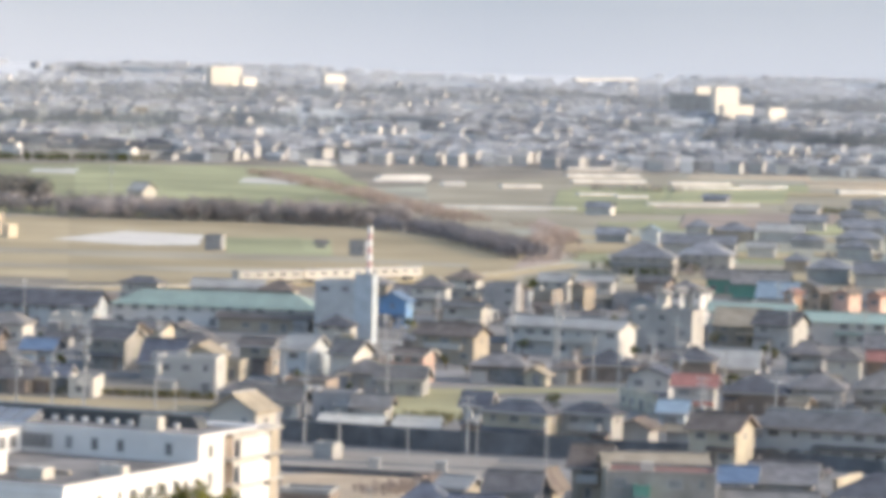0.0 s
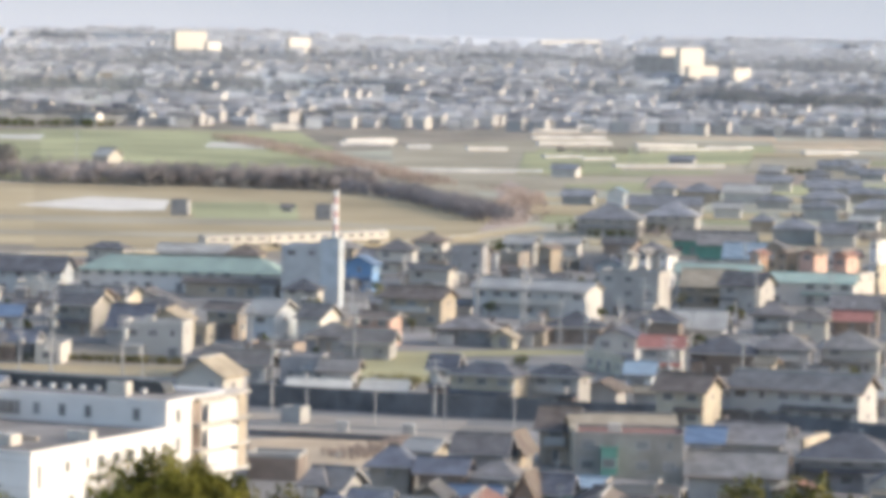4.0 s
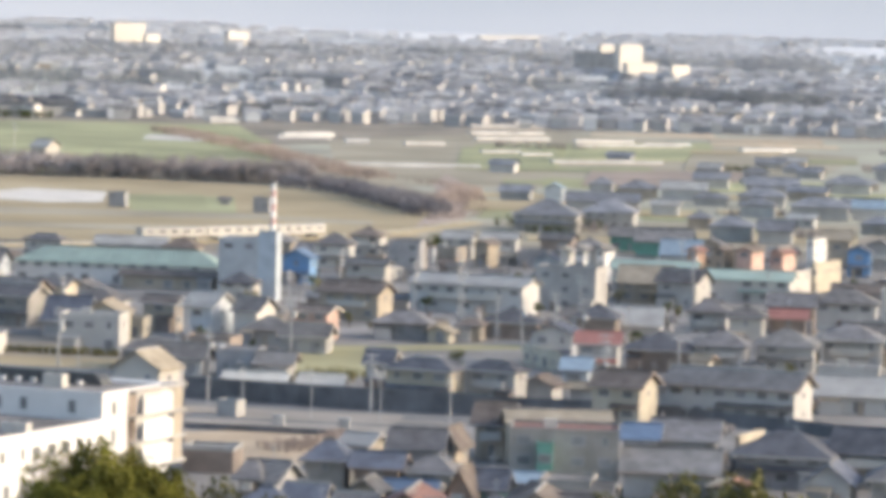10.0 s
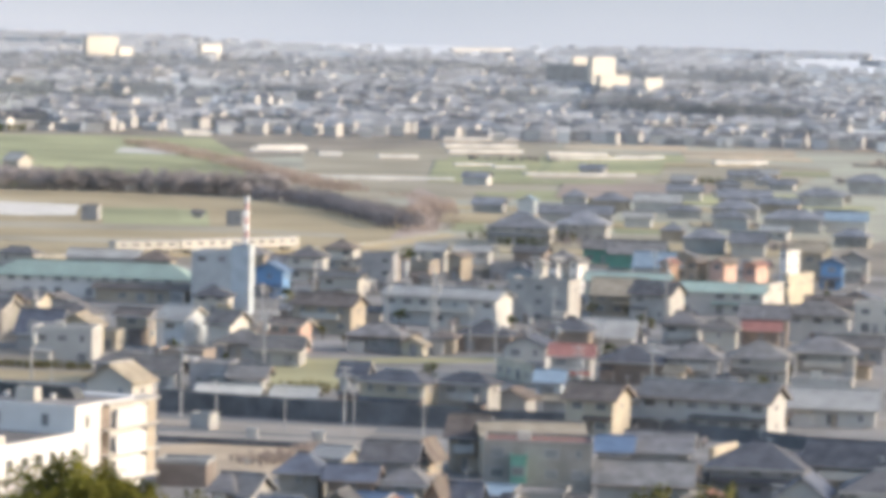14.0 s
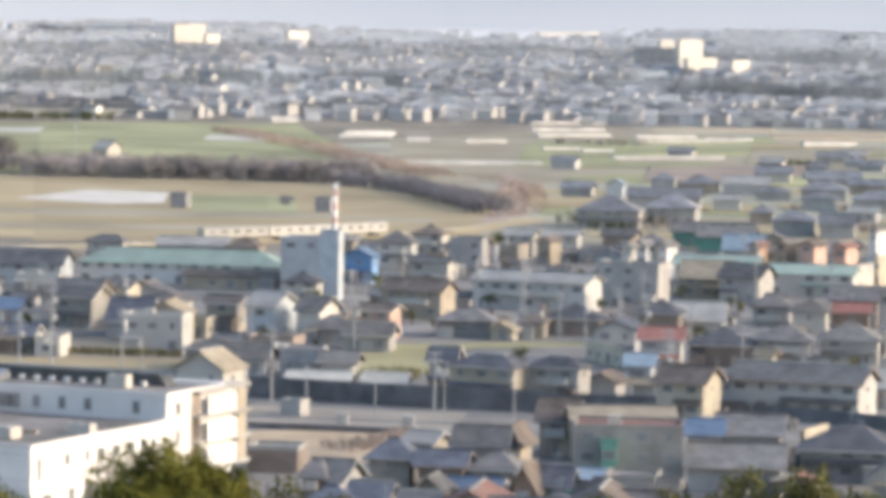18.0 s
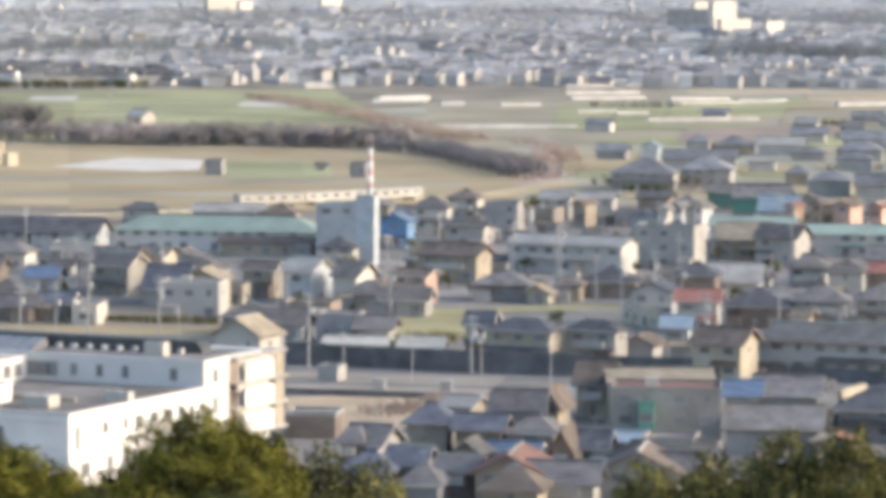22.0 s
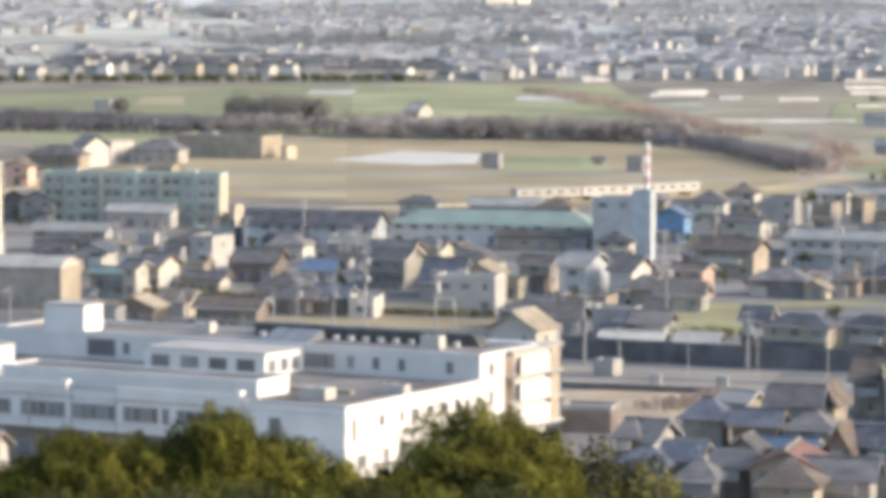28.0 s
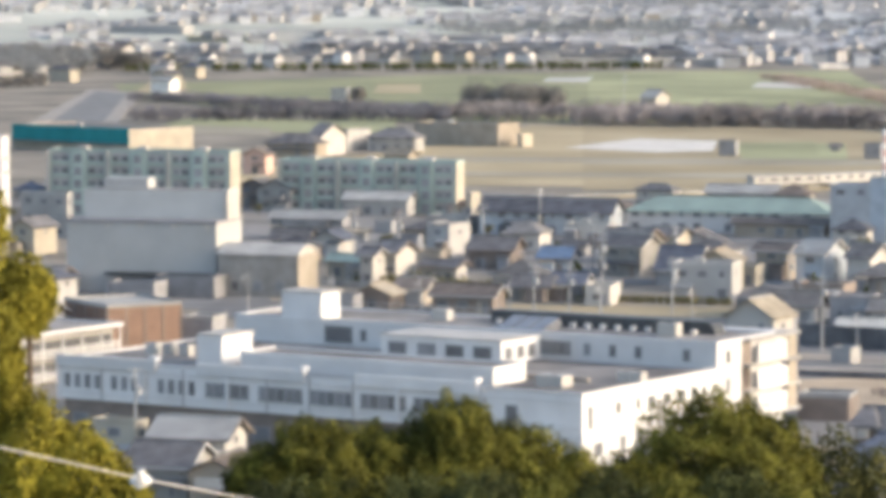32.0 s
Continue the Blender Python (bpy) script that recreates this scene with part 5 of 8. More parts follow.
house(-38.4, 692.2, -24, 6.2, 3.5, 5.4, 1.0, "gable_x", "tan", "browntile", 2)
house(-47.6, 649.7, -9, 10.2, 7.0, 6.0, 0.0, "flat", "palegrey", "flatroof", 2)
house(-64.4, 696.1, -24, 7.4, 7.0, 5.8, 1.7, "gable_x", "weathered", "slate", 2)
house(-54.0, 680.9, -9, 6.9, 10.0, 3.2, 3.4, "gable_x", "darkwall", "navy", 2)
house(-46.6, 666.9, -9, 6.5, 8.0, 5.6, 1.6, "gable_y", "cream", "tanroof", 2)
house(-33.1, 557.6, -24, 7.3, 6.4, 6.4, 2.2, "gable_y", "offwhite", "tanroof", 2)
house(-18.0, 579.6, -9, 8.8, 4.0, 2.6, 1.0, "gable_x", "offwhite", "whiteroof", 0, "shed")
house(-8.1, 578.8, -9, 5.9, 4.0, 2.6, 1.0, "gable_x", "cream", "whiteroof", 0, "shed")
house(-21.6, 612.0, -9, 6.4, 7.0, 4.0, 0.0, "flat", "darkwall", "flatroof", 2)
house(-15.7, 605.6, -9, 5.3, 6.0, 3.0, 1.4, "gable_x", "greywall", "greytile", 2)
house(0.7, 588.1, -9, 3.6, 7.0, 5.2, 1.7, "gable_x", "palegrey", "navy", 2)
house(-20.6, 549.9, -24, 3.1, 2.9, 2.0, 0.0, "flat", "greywall", "paleroof", 0, "shed")
house(-18.5, 668.1, -9, 8.9, 7.0, 3.2, 1.7, "hip", "greywall", "greytile", 2)
house(-12.0, 656.5, -9, 7.8, 7.0, 3.2, 1.7, "gable_x", "greywall", "greytile", 2)
house(-31.9, 611.8, -9, 10.0, 7.0, 3.2, 1.7, "gable_x", "palegrey", "greytile", 2)
house(53.0, 629.9, -24, 2.5, 2.8, 3.0, 0.7, "gable_x", "cream", "tanroof", 2)
house(18.6, 754.7, -24, 23.5, 8.8, 5.8, 1.4, "gable_x", "palegrey", "paleroof", 2, "row house")
house(-4.3, 729.0, -24, 12.0, 6.8, 5.6, 1.6, "gable_x", "tan", "browntile", 2)
house(37.9, 764.9, -24, 12.6, 6.6, 8.4, 0.0, "flat", "greywall", "flatroof", 2)
house(59.0, 828.0, -9, 17.4, 14.0, 5.0, 1.4, "gable_x", "palegrey", "tealroof", 2, "workshop")
house(76.5, 802.0, -9, 17.6, 14.0, 5.0, 1.4, "gable_x", "palegrey", "tealroof", 2, "workshop")
house(61.2, 778.3, -24, 8.3, 8.9, 5.8, 2.1, "gable_x", "greywall", "slate", 2)
house(54.8, 793.4, -9, 10.5, 12.0, 4.5, 2.9, "gable_x", "tan", "tanroof", 2)
house(88.0, 818.6, -24, 1.0, 17.6, 5.0, 0.0, "flat", "offwhite", "paleroof", 2)
house(96.4, 837.6, -24, 1.0, 18.6, 6.0, 0.0, "flat", "cream", "tanroof", 2)
house(40.6, 838.9, -24, 2.0, 2.7, 7.5, 0.5, "gable_y", "offwhite", "greytile", 2)
house(44.5, 846.9, -24, 2.0, 5.2, 7.5, 0.5, "gable_y", "white_paint", "greytile", 2)
house(49.3, 848.6, -24, 2.1, 6.3, 7.5, 0.5, "gable_y", "white_paint", "greytile", 2)
house(69.6, 853.3, -24, 2.2, 5.6, 7.5, 0.5, "gable_y", "orangewall", "palered", 2)
house(76.2, 859.6, -24, 2.2, 6.9, 7.5, 0.5, "gable_y", "tan", "browntile", 2)
house(81.9, 858.0, -24, 3.5, 8.6, 7.5, 0.8, "gable_y", "pinkwall", "browntile", 2)
house(90.3, 869.9, -24, 3.0, 8.1, 6.5, 0.7, "gable_y", "pinkwall", "palered", 2)
house(102.1, 906.3, -24, 1.6, 10.0, 7.5, 0.0, "flat", "white_paint", "paleroof", 2)
house(108.7, 921.7, -9, 6.0, 8.0, 7.0, 1.9, "gable_x", "tan", "tanroof", 2)
house(36.7, 847.3, -9, 5.4, 7.0, 5.0, 1.3, "gable_y", "paleblue", "navy", 2)
house(24.5, 889.4, -24, 3.2, 6.8, 5.6, 0.8, "gable_y", "tan", "browntile", 2)
house(5.9, 845.8, -9, 6.8, 8.0, 8.0, 0.0, "flat", "darkwall", "slate", 2)
house(-2.3, 806.6, -24, 8.9, 2.6, 5.8, 0.6, "gable_x", "offwhite", "greytile", 2)
house(-10.2, 874.7, -9, 8.0, 8.0, 5.8, 1.9, "hip", "offwhite", "slate", 2)
house(-16.9, 818.1, -24, 6.3, 3.4, 6.0, 1.5, "gable_y", "bluewall", "blueroof", 2)
house(-74.0, 862.1, -24, 9.0, 3.9, 5.8, 0.9, "hip", "offwhite", "slate", 2)
house(-57.0, 893.0, -9, 15.9, 6.0, 3.4, 1.4, "gable_x", "offwhite", "paleroof", 2)
house(-44.7, 879.1, -9, 7.3, 8.0, 4.0, 1.7, "hip", "tan", "browntile", 2)
house(-98.2, 799.9, -9, 13.0, 10.0, 5.0, 2.6, "gable_x", "paleblue", "ink_tile", 2)
house(-83.9, 797.1, -9, 14.0, 10.0, 5.0, 2.6, "gable_x", "paleblue", "ink_tile", 2)
house(-113.5, 847.0, -24, 1.2, 3.8, 5.0, 0.0, "flat", "cream", "tanroof", 2)
house(-134.8, 849.5, -9, 14.4, 6.0, 4.0, 1.4, "gable_x", "greywall", "paleroof", 2)
house(-138.1, 780.4, -9, 15.3, 5.0, 4.5, 1.2, "gable_x", "darkwall", "paleroof", 2)
house(-134.6, 742.0, -9, 7.0, 6.5, 3.2, 1.5, "gable_x", "weathered", "slate", 2)
house(-126.2, 738.5, -14, 6.4, 6.0, 3.4, 1.5, "gable_y", "offwhite", "navy", 2)
house(-130.5, 722.0, -9, 7.6, 6.0, 3.2, 1.4, "hip", "brownwall", "ink_tile", 2)
house(-104.6, 743.9, -24, 5.1, 7.7, 5.6, 0.0, "flat", "greywall", "flatroof", 2)
house(-113.5, 684.0, -24, 8.2, 3.7, 3.4, 0.9, "gable_x", "cream", "tealroof", 2)
house(-107.7, 670.5, -24, 2.8, 4.0, 5.6, 1.0, "gable_x", "offwhite", "slate", 2)
house(-104.5, 676.3, -24, 4.3, 6.6, 5.8, 1.6, "gable_x", "offwhite", "slate", 2)
house(-95.8, 675.6, -24, 7.4, 3.4, 3.4, 0.8, "gable_x", "offwhite", "slate", 2)
house(-90.8, 709.3, -9, 8.1, 8.0, 4.0, 1.9, "gable_x", "brownwall", "slate", 2)
house(-80.3, 660.9, -9, 7.8, 8.0, 3.4, 1.9, "hip", "greywall", "greytile", 2)
house(-77.9, 697.7, -9, 5.4, 7.0, 3.4, 1.7, "gable_x", "paleblue", "blueroof", 2)
house(-65.6, 707.2, -24, 8.9, 8.2, 5.8, 2.0, "gable_x", "tan", "greytile", 2)
house(-64.1, 637.4, -9, 4.3, 5.0, 3.0, 0.0, "flat", "offwhite", "flatroof", 2)
house(-90.4, 753.0, -9, 7.4, 8.0, 4.0, 1.8, "hip", "offwhite", "greytile", 2)
house(-80.5, 778.5, -9, 8.9, 7.0, 3.4, 0.0, "flat", "offwhite", "paleroof", 2)
house(23.3, 474.4, -4, 13.2, 10.0, 7.5, 0.0, "flat", "weathered", "palered", 2, "apartment house")
house(22.2, 442.4, -9, 5.8, 8.0, 5.0, 0.0, "flat", "weathered", "flatroof", 2)
house(15.8, 507.4, -9, 4.4, 9.0, 5.0, 2.2, "gable_x", "tan", "browntile", 2)
house(23.4, 499.9, 4, 12.7, 7.0, 6.0, 1.2, "gable_x", "tan", "tanroof", 0, "platform canopy")
house(34.3, 497.4, -9, 4.0, 6.0, 4.5, 1.4, "gable_x", "greywall", "blueroof", 2)
house(36.3, 470.8, -9, 11.1, 9.0, 3.6, 2.2, "gable_x", "greywall", "greytile", 2)
house(40.2, 499.7, -9, 8.0, 8.0, 4.5, 1.9, "gable_x", "weathered", "slate", 2)
house(48.8, 503.5, -24, 0.6, 9.9, 4.0, 0.0, "flat", "cream", "tanroof", 2)
house(51.5, 484.0, -12, 11.5, 9.5, 4.5, 2.6, "hip", "darkwall", "ink_tile", 2)
house(63.5, 486.0, -18, 10.5, 8.5, 4.8, 2.4, "gable_x", "weathered", "ink_tile", 2)
house(55.0, 464.0, -14, 5.2, 7.5, 3.6, 1.9, "gable_y", "palegrey", "navy", 2)
house(64.0, 463.0, -9, 8.6, 7.0, 4.2, 2.0, "hip", "weathered", "slate", 2)
house(4.2, 417.1, -9, 7.3, 10.0, 5.0, 1.8, "gable_y", "tan", "palered", 2)
house(18.1, 420.4, -9, 8.6, 9.0, 4.6, 2.1, "gable_y", "greywall", "browntile", 2)
house(-11.6, 423.4, -9, 5.6, 7.0, 4.2, 1.4, "hip", "greywall", "navy", 2)
house(60.0, 703.4, -9, 6.6, 8.0, 5.6, 1.6, "hip", "greywall", "slate", 2)
house(65.9, 692.1, -9, 6.0, 8.0, 5.6, 1.4, "hip", "offwhite", "greytile", 2)
house(74.0, 698.3, -9, 6.1, 5.0, 5.0, 1.2, "gable_x", "brownwall", "redroof", 2)
house(77.2, 722.9, -9, 8.4, 8.0, 5.6, 1.9, "gable_x", "brownwall", "slate", 2)
house(88.6, 734.9, -9, 11.7, 9.0, 5.6, 2.2, "hip", "greywall", "greytile", 2)
house(79.5, 649.8, -9, 10.3, 9.0, 5.6, 2.2, "hip", "greywall", "slate", 2)
house(56.8, 638.9, -9, 8.3, 9.0, 5.0, 2.0, "hip", "darkwall", "slate", 2)
house(67.9, 642.2, -9, 9.3, 9.0, 5.0, 2.2, "hip", "greywall", "greytile", 2)
house(103.3, 761.2, -9, 8.8, 9.0, 5.6, 0.0, "flat", "offwhite", "flatroof", 2)
house(110.1, 890.2, -9, 5.1, 8.0, 6.0, 1.2, "gable_y", "bluewall", "navy", 2)
house(45.0, 1045.4, -9, 16.7, 14.0, 5.0, 3.4, "hip", "greywall", "haze_tile", 1, "barn")
house(63.0, 1067.8, -9, 14.0, 14.0, 5.0, 3.4, "hip", "greywall", "haze_tile", 1, "barn")
house(69.9, 898.6, -9, 8.5, 12.0, 4.0, 2.9, "gable_x", "palegrey", "skyroof", 2, "workshop")
house(67.4, 966.2, -9, 19.7, 8.0, 4.0, 1.9, "gable_x", "greenwall", "greytile", 2, "workshop")

# ---- large buildings ----
white_building(-44.7, 423.4, -24.4)
apartment_block(-187.0, 844.3, -9, 42.8, 6.5, 5, 3, "mint", "five-storey mint green apartment block with stair columns")
apartment_block(-138.4, 860.1, -9, 41.4, 6.0, 4, 3, "mint", "four-storey mint green apartment block with stair columns")
big_hall(-131.0, 647.8, -7)
teal_front(house(-263.3, 1132.0, -35, 52.0, 25.5, 6.5, 0.0, "flat", "cream", "greytile", 0, "warehouse"), 52.0, 25.5, 6.5)
house(-158.5, 1165.9, -24, 30.1, 11.8, 6.5, 0.0, "flat", "tan", "flatroof", 0, "warehouse")
house(-139.5, 1157.1, -24, 2.0, 5.6, 3.5, 0.0, "flat", "cream", "tanroof", 0, "shed")
pilasters(house(-127.7, 561.6, -52, 14.9, 12.1, 6.5, 0.0, "flat", "brick_red", "paleroof", 0, "warehouse"), 14.9, 12.1, 6.4)
gallery_annex(-133.0, 520.0, -24)
house(-53.5, 807.4, -9, 43.0, 11.0, 4.8, 2.6, "hip", "white_paint", "tealroof", 2, "school building")
house(-42.8, 793.4, -9, 19.2, 4.0, 3.2, 0.8, "gable_x", "tan", "browntile", 2)
house(-28.0, 789.3, -9, 8.3, 8.0, 11.0, 0.0, "flat", "paleblue", "flatroof", 3, "office building")
house(-27.3, 763.3, -9, 6.8, 6.0, 4.4, 1.4, "hip", "offwhite", "ink_tile", 2)
house(-21.9, 769.7, -24, 4.1, 2.1, 13.4, 0.0, "flat", "paleblue", "flatroof", 0, "stair tower")
chimney(-21.9, 789.7, 22.4)
house(-52.1, 526.1, -9, 30.8, 8.0, 7.0, 0.5, "gable_x", "darkwall", "dark_sheet", 0, "platform canopy")
house(-190.2, 1102.2, -24, 4.1, 13.5, 6.0, 3.2, "gable_x", "offwhite", "slate", 1)
house(-186.7, 1130.3, -24, 3.0, 12.4, 6.0, 0.0, "flat", "offwhite", "paleroof", 1)
house(-197.3, 1091.8, -9, 15.3, 9.0, 4.5, 2.2, "hip", "tan", "slate", 1)
house(-174.2, 1128.3, -9, 14.8, 9.0, 4.5, 2.2, "hip", "greywall", "slate", 1)
house(-160.5, 1048.2, -24, 7.7, 4.6, 3.6, 1.1, "gable_x", "tan", "tanroof", 1)
house(-191.8, 1005.9, -9, 6.0, 6.5, 5.6, 1.4, "gable_y", "pinkwall", "browntile", 1)
house(-204.7, 783.5, -24, 4.8, 2.6, 20.0, 0.0, "flat", "white_paint", "flatroof", 2, "apartment house")
house(-192.0, 775.2, -24, 11.7, 1.9, 9.0, 0.0, "flat", "greywall", "flatroof", 2, "apartment house")
house(-184.5, 734.5, -24, 5.5, 7.1, 5.6, 1.3, "gable_y", "cream", "slate", 2)
house(-97.9, 428.8, -24, 6.0, 2.5, 5.0, 0.0, "flat", "cream", "tanroof", 2)
house(-88.1, 425.7, -9, 8.6, 7.0, 4.5, 1.7, "gable_x", "offwhite", "paleroof", 2)
house(-86.4, 402.0, -9, 6.7, 8.0, 4.5, 1.9, "gable_x", "greywall", "slate", 2)
house(-79.2, 397.0, -9, 5.6, 8.0, 4.5, 1.3, "gable_y", "tan", "browntile", 2)
house(-20.3, 484.5, -9, 6.4, 6.0, 2.9, 0.0, "flat", "brownwall", "paleroof", 0, "shed")
house(-75.2, 1111.6, -9, 4.8, 5.0, 4.0, 0.0, "flat", "darkwall", "slate", 0, "shed")
house(-33.6, 1099.5, -9, 4.5, 5.0, 4.0, 0.0, "flat", "darkwall", "slate", 0, "shed")
house(-45.8, 1138.0, -9, 2.7, 2.0, 1.8, 0.5, "gable_x", "darkwall", "slate", 0, "shed")
house(-125.3, 1446.4, -24, 6.0, 10.9, 4.5, 2.6, "gable_x", "offwhite", "paleroof", 0, "shed")
house(-248.9, 1474.0, -9, 6.2, 6.0, 6.0, 0.0, "flat", "greywall", "flatroof", 0)
house(161.7, 2987.5, -9, 33.0, 16.0, 18.0, 0.0, "flat", "greywall", "flatroof", 0, "hospital")
house(183.5, 2933.1, -24, 4.1, 50.0, 26.0, 0.0, "flat", "offwhite", "paleroof", 0, "hospital")
house(189.0, 2882.6, -24, 3.5, 62.9, 14.0, 0.0, "flat", "offwhite", "paleroof", 0, "hospital")
house(190.7, 3330.6, -24, 2.6, 43.7, 14.0, 0.0, "flat", "offwhite", "paleroof", 0, "office building")
house(215.6, 2846.6, -24, 2.6, 36.8, 14.0, 0.0, "flat", "offwhite", "paleroof", 0, "apartment house")
house(-218.4, 3302.7, -24, 4.3, 56.4, 22.0, 0.0, "flat", "offwhite", "paleroof", 0, "office building")
house(-197.4, 3285.0, -24, 3.2, 24.8, 14.0, 0.0, "flat", "offwhite", "paleroof", 0, "office building")
house(-130.9, 3426.6, -24, 4.4, 40.5, 14.0, 0.0, "flat", "offwhite", "paleroof", 0, "office building")
house(-298.8, 3675.5, -9, 84.3, 30.0, 8.0, 0.0, "flat", "paleblue", "paleroof", 0, "warehouse")
house(169.5, 2120.4, -24, 2.9, 16.7, 7.0, 0.7, "gable_y", "offwhite", "greytile", 0)
house(196.2, 2143.8, -24, 2.6, 7.7, 7.0, 0.6, "gable_y", "offwhite", "greytile", 0)
house(213.3, 2162.0, -24, 2.6, 13.9, 7.0, 0.6, "gable_y", "white_paint", "greytile", 0)
house(185.6, 2133.0, -24, 2.0, 7.6, 7.0, 0.5, "gable_y", "cream", "greytile", 0)
house(164.7, 2070.3, -24, 2.5, 19.8, 7.0, 0.6, "gable_y", "white_paint", "greytile", 0)
# plain beyond the town: walls and roofs paled to carry the haze
house(53.5, 1202.6, -9, 5.3, 6.5, 5.0, 1.3, "gable_y", "paleblue", "skyroof", 0)
house(65.5, 1147.4, -9, 21.3, 9.0, 4.0, 2.2, "gable_x", "greywall", "haze_tile", 0, "barn")
house(83.7, 1142.5, -9, 7.8, 6.0, 3.5, 1.4, "gable_x", "palegrey", "paleroof", 0)
house(69.6, 948.5, -9, 13.2, 10.0, 4.0, 2.4, "gable_x", "greenwall", "greytile", 0, "workshop")
house(92.5, 1020.3, -9, 11.0, 9.0, 4.5, 2.2, "hip", "greywall", "haze_tile", 0, "barn")
house(103.0, 1011.0, -9, 8.7, 9.0, 4.0, 2.2, "gable_x", "greywall", "haze_tile", 0)
house(88.4, 1075.1, -9, 6.2, 6.5, 3.5, 1.5, "hip", "tan", "haze_tile", 0)
house(72.0, 1268.7, -9, 7.4, 6.5, 4.0, 1.6, "hip", "greywall", "haze_tile", 0)
house(112.9, 1328.2, -9, 11.5, 8.6, 4.0, 2.1, "gable_x", "greywall", "haze_tile", 0)
house(118.8, 1210.3, -9, 14.0, 9.0, 4.0, 2.2, "hip", "greywall", "haze_tile", 0)
house(81.9, 1242.1, -9, 11.7, 8.8, 4.0, 2.1, "hip", "tan", "haze_tile", 0)
house(111.5, 1148.5, -9, 10.0, 7.5, 4.0, 1.8, "hip", "greywall", "haze_tile", 0)
house(129.0, 1140.0, -9, 16.5, 9.0, 4.5, 2.2, "hip", "greywall", "haze_tile", 0, "barn")
house(145.6, 1146.6, -9, 11.6, 8.7, 4.0, 2.1, "gable_x", "palegrey", "skyroof", 0)
house(158.3, 1316.8, -9, 15.2, 9.0, 4.0, 2.2, "hip", "greywall", "haze_tile", 0)
house(129.6, 1288.4, -9, 16.8, 9.0, 4.0, 2.2, "gable_x", "greywall", "haze_tile", 0)
house(96.9, 1241.2, -9, 14.4, 9.0, 4.0, 2.2, "gable_x", "palegrey", "paleroof", 0)
house(189.2, 1428.5, -9, 14.4, 9.0, 5.0, 2.2, "hip", "greywall", "haze_tile", 0)
tunnel(9.4, 1690.9, 26.7, 1698.5, 4.0, 1.6)
tunnel(-16.6, 1708.4, -6.7, 1712.8, 4.0, 1.6)
tunnel(87.4, 1777.7, 115.4, 1790.3, 4.0, 1.6)
tunnel(118.1, 1753.3, 139.3, 1762.6, 4.0, 1.6)
tunnel(158.5, 1719.7, 183.4, 1730.4, 4.0, 1.6)
tunnel(66.1, 1522.4, 110.6, 1539.6, 4.0, 1.6)
tunnel(43.8, 1972.9, 81.9, 1992.2, 4.0, 1.6)
tunnel(41.4, 1862.4, 77.3, 1879.6, 4.0, 1.6)
tunnel(42.2, 1780.5, 76.6, 1796.2, 4.0, 1.6)
tunnel(40.6, 1609.2, 57.2, 1616.1, 4.0, 1.6)
tunnel(56.3, 1590.3, 69.3, 1595.5, 4.0, 1.6)
tunnel(-86.8, 1944.6, -72.9, 1951.8, 4.0, 1.6)
tunnel(-46.9, 1732.6, -23.1, 1735.7, 4.0, 1.6)
tunnel(-16.3, 1692.3, -6.5, 1693.6, 4.0, 1.6)
tunnel(-32.8, 1444.8, 36.7, 1452.4, 4.0, 1.6)
tunnel(85.3, 1710.1, 132.7, 1744.1, 4.0, 1.6)
tunnel(157.1, 1705.1, 178.5, 1720.0, 4.0, 1.6)
tunnel(-522.7, 2528.1, -467.0, 2534.7, 4.0, 1.6)
tunnel(-346.4, 2508.8, -298.8, 2513.1, 4.0, 1.6)
tunnel(-323.0, 3268.8, -283.5, 3304.6, 8.0, 3.6)
tunnel(-312.5, 3163.3, -239.4, 3226.9, 8.0, 3.6)
tunnel(-244.5, 3086.0, -165.3, 3151.4, 8.0, 3.6)
tunnel(-201.6, 2919.7, -92.1, 3005.2, 8.0, 3.6)
tunnel(-27.4, 3078.6, 46.6, 3133.4, 8.0, 3.6)
tunnel(-10.3, 2758.5, 32.1, 2788.4, 8.0, 3.6)
tunnel(-89.8, 1971.1, -73.2, 1986.8, 5.0, 2.0)
tunnel(-45.5, 1759.5, -23.3, 1776.9, 5.0, 2.0)
tunnel(90.6, 3843.8, 156.9, 3896.8, 8.0, 4.0)
tunnel(247.4, 3564.3, 291.4, 3595.1, 8.0, 4.0)
tunnel(251.1, 2858.6, 273.2, 2871.6, 8.0, 4.0)
tunnel(309.0, 2894.2, 321.1, 2900.9, 8.0, 4.0)
tunnel(333.8, 3217.5, 348.8, 3227.0, 8.0, 4.0)
track_fence((-28.3, 573.8), (-5.7, 563.9), 3.3, "steel", "dark wall of fence panels along the railway", "fence_mesh", 2.0)
track_fence((-5.7, 563.9), (15.9, 557.4), 3.3, "steel", "dark wall of fence panels along the railway", "fence_mesh", 2.0)
track_fence((9.8, 568.0), (35.8, 563.9), 2.1, "steel", "dark wall of fence panels along the railway", "fence_mesh", 2.0)
track_fence((35.8, 563.9), (58.0, 545.9), 2.1, "steel", "dark wall of fence panels along the railway", "fence_mesh", 2.0)
track_fence((58.0, 545.9), (70.2, 532.3), 2.1, "steel", "dark wall of fence panels along the railway", "fence_mesh", 2.0)
track_fence((-26.2, 532.1), (-0.7, 525.6), 0.9, "steel", "low dark fence beside the yard", "fence_mesh", 2.0)
track_fence((-79.1, 605.0), (-40.4, 598.6), 1.2, "pole", "low grey fence along the dry grass strip", "greywall", 4.0)
track_fence((-114.4, 669.1), (-82.7, 639.6), 1.2, "pole", "low grey fence along the dry grass strip", "greywall", 4.0)
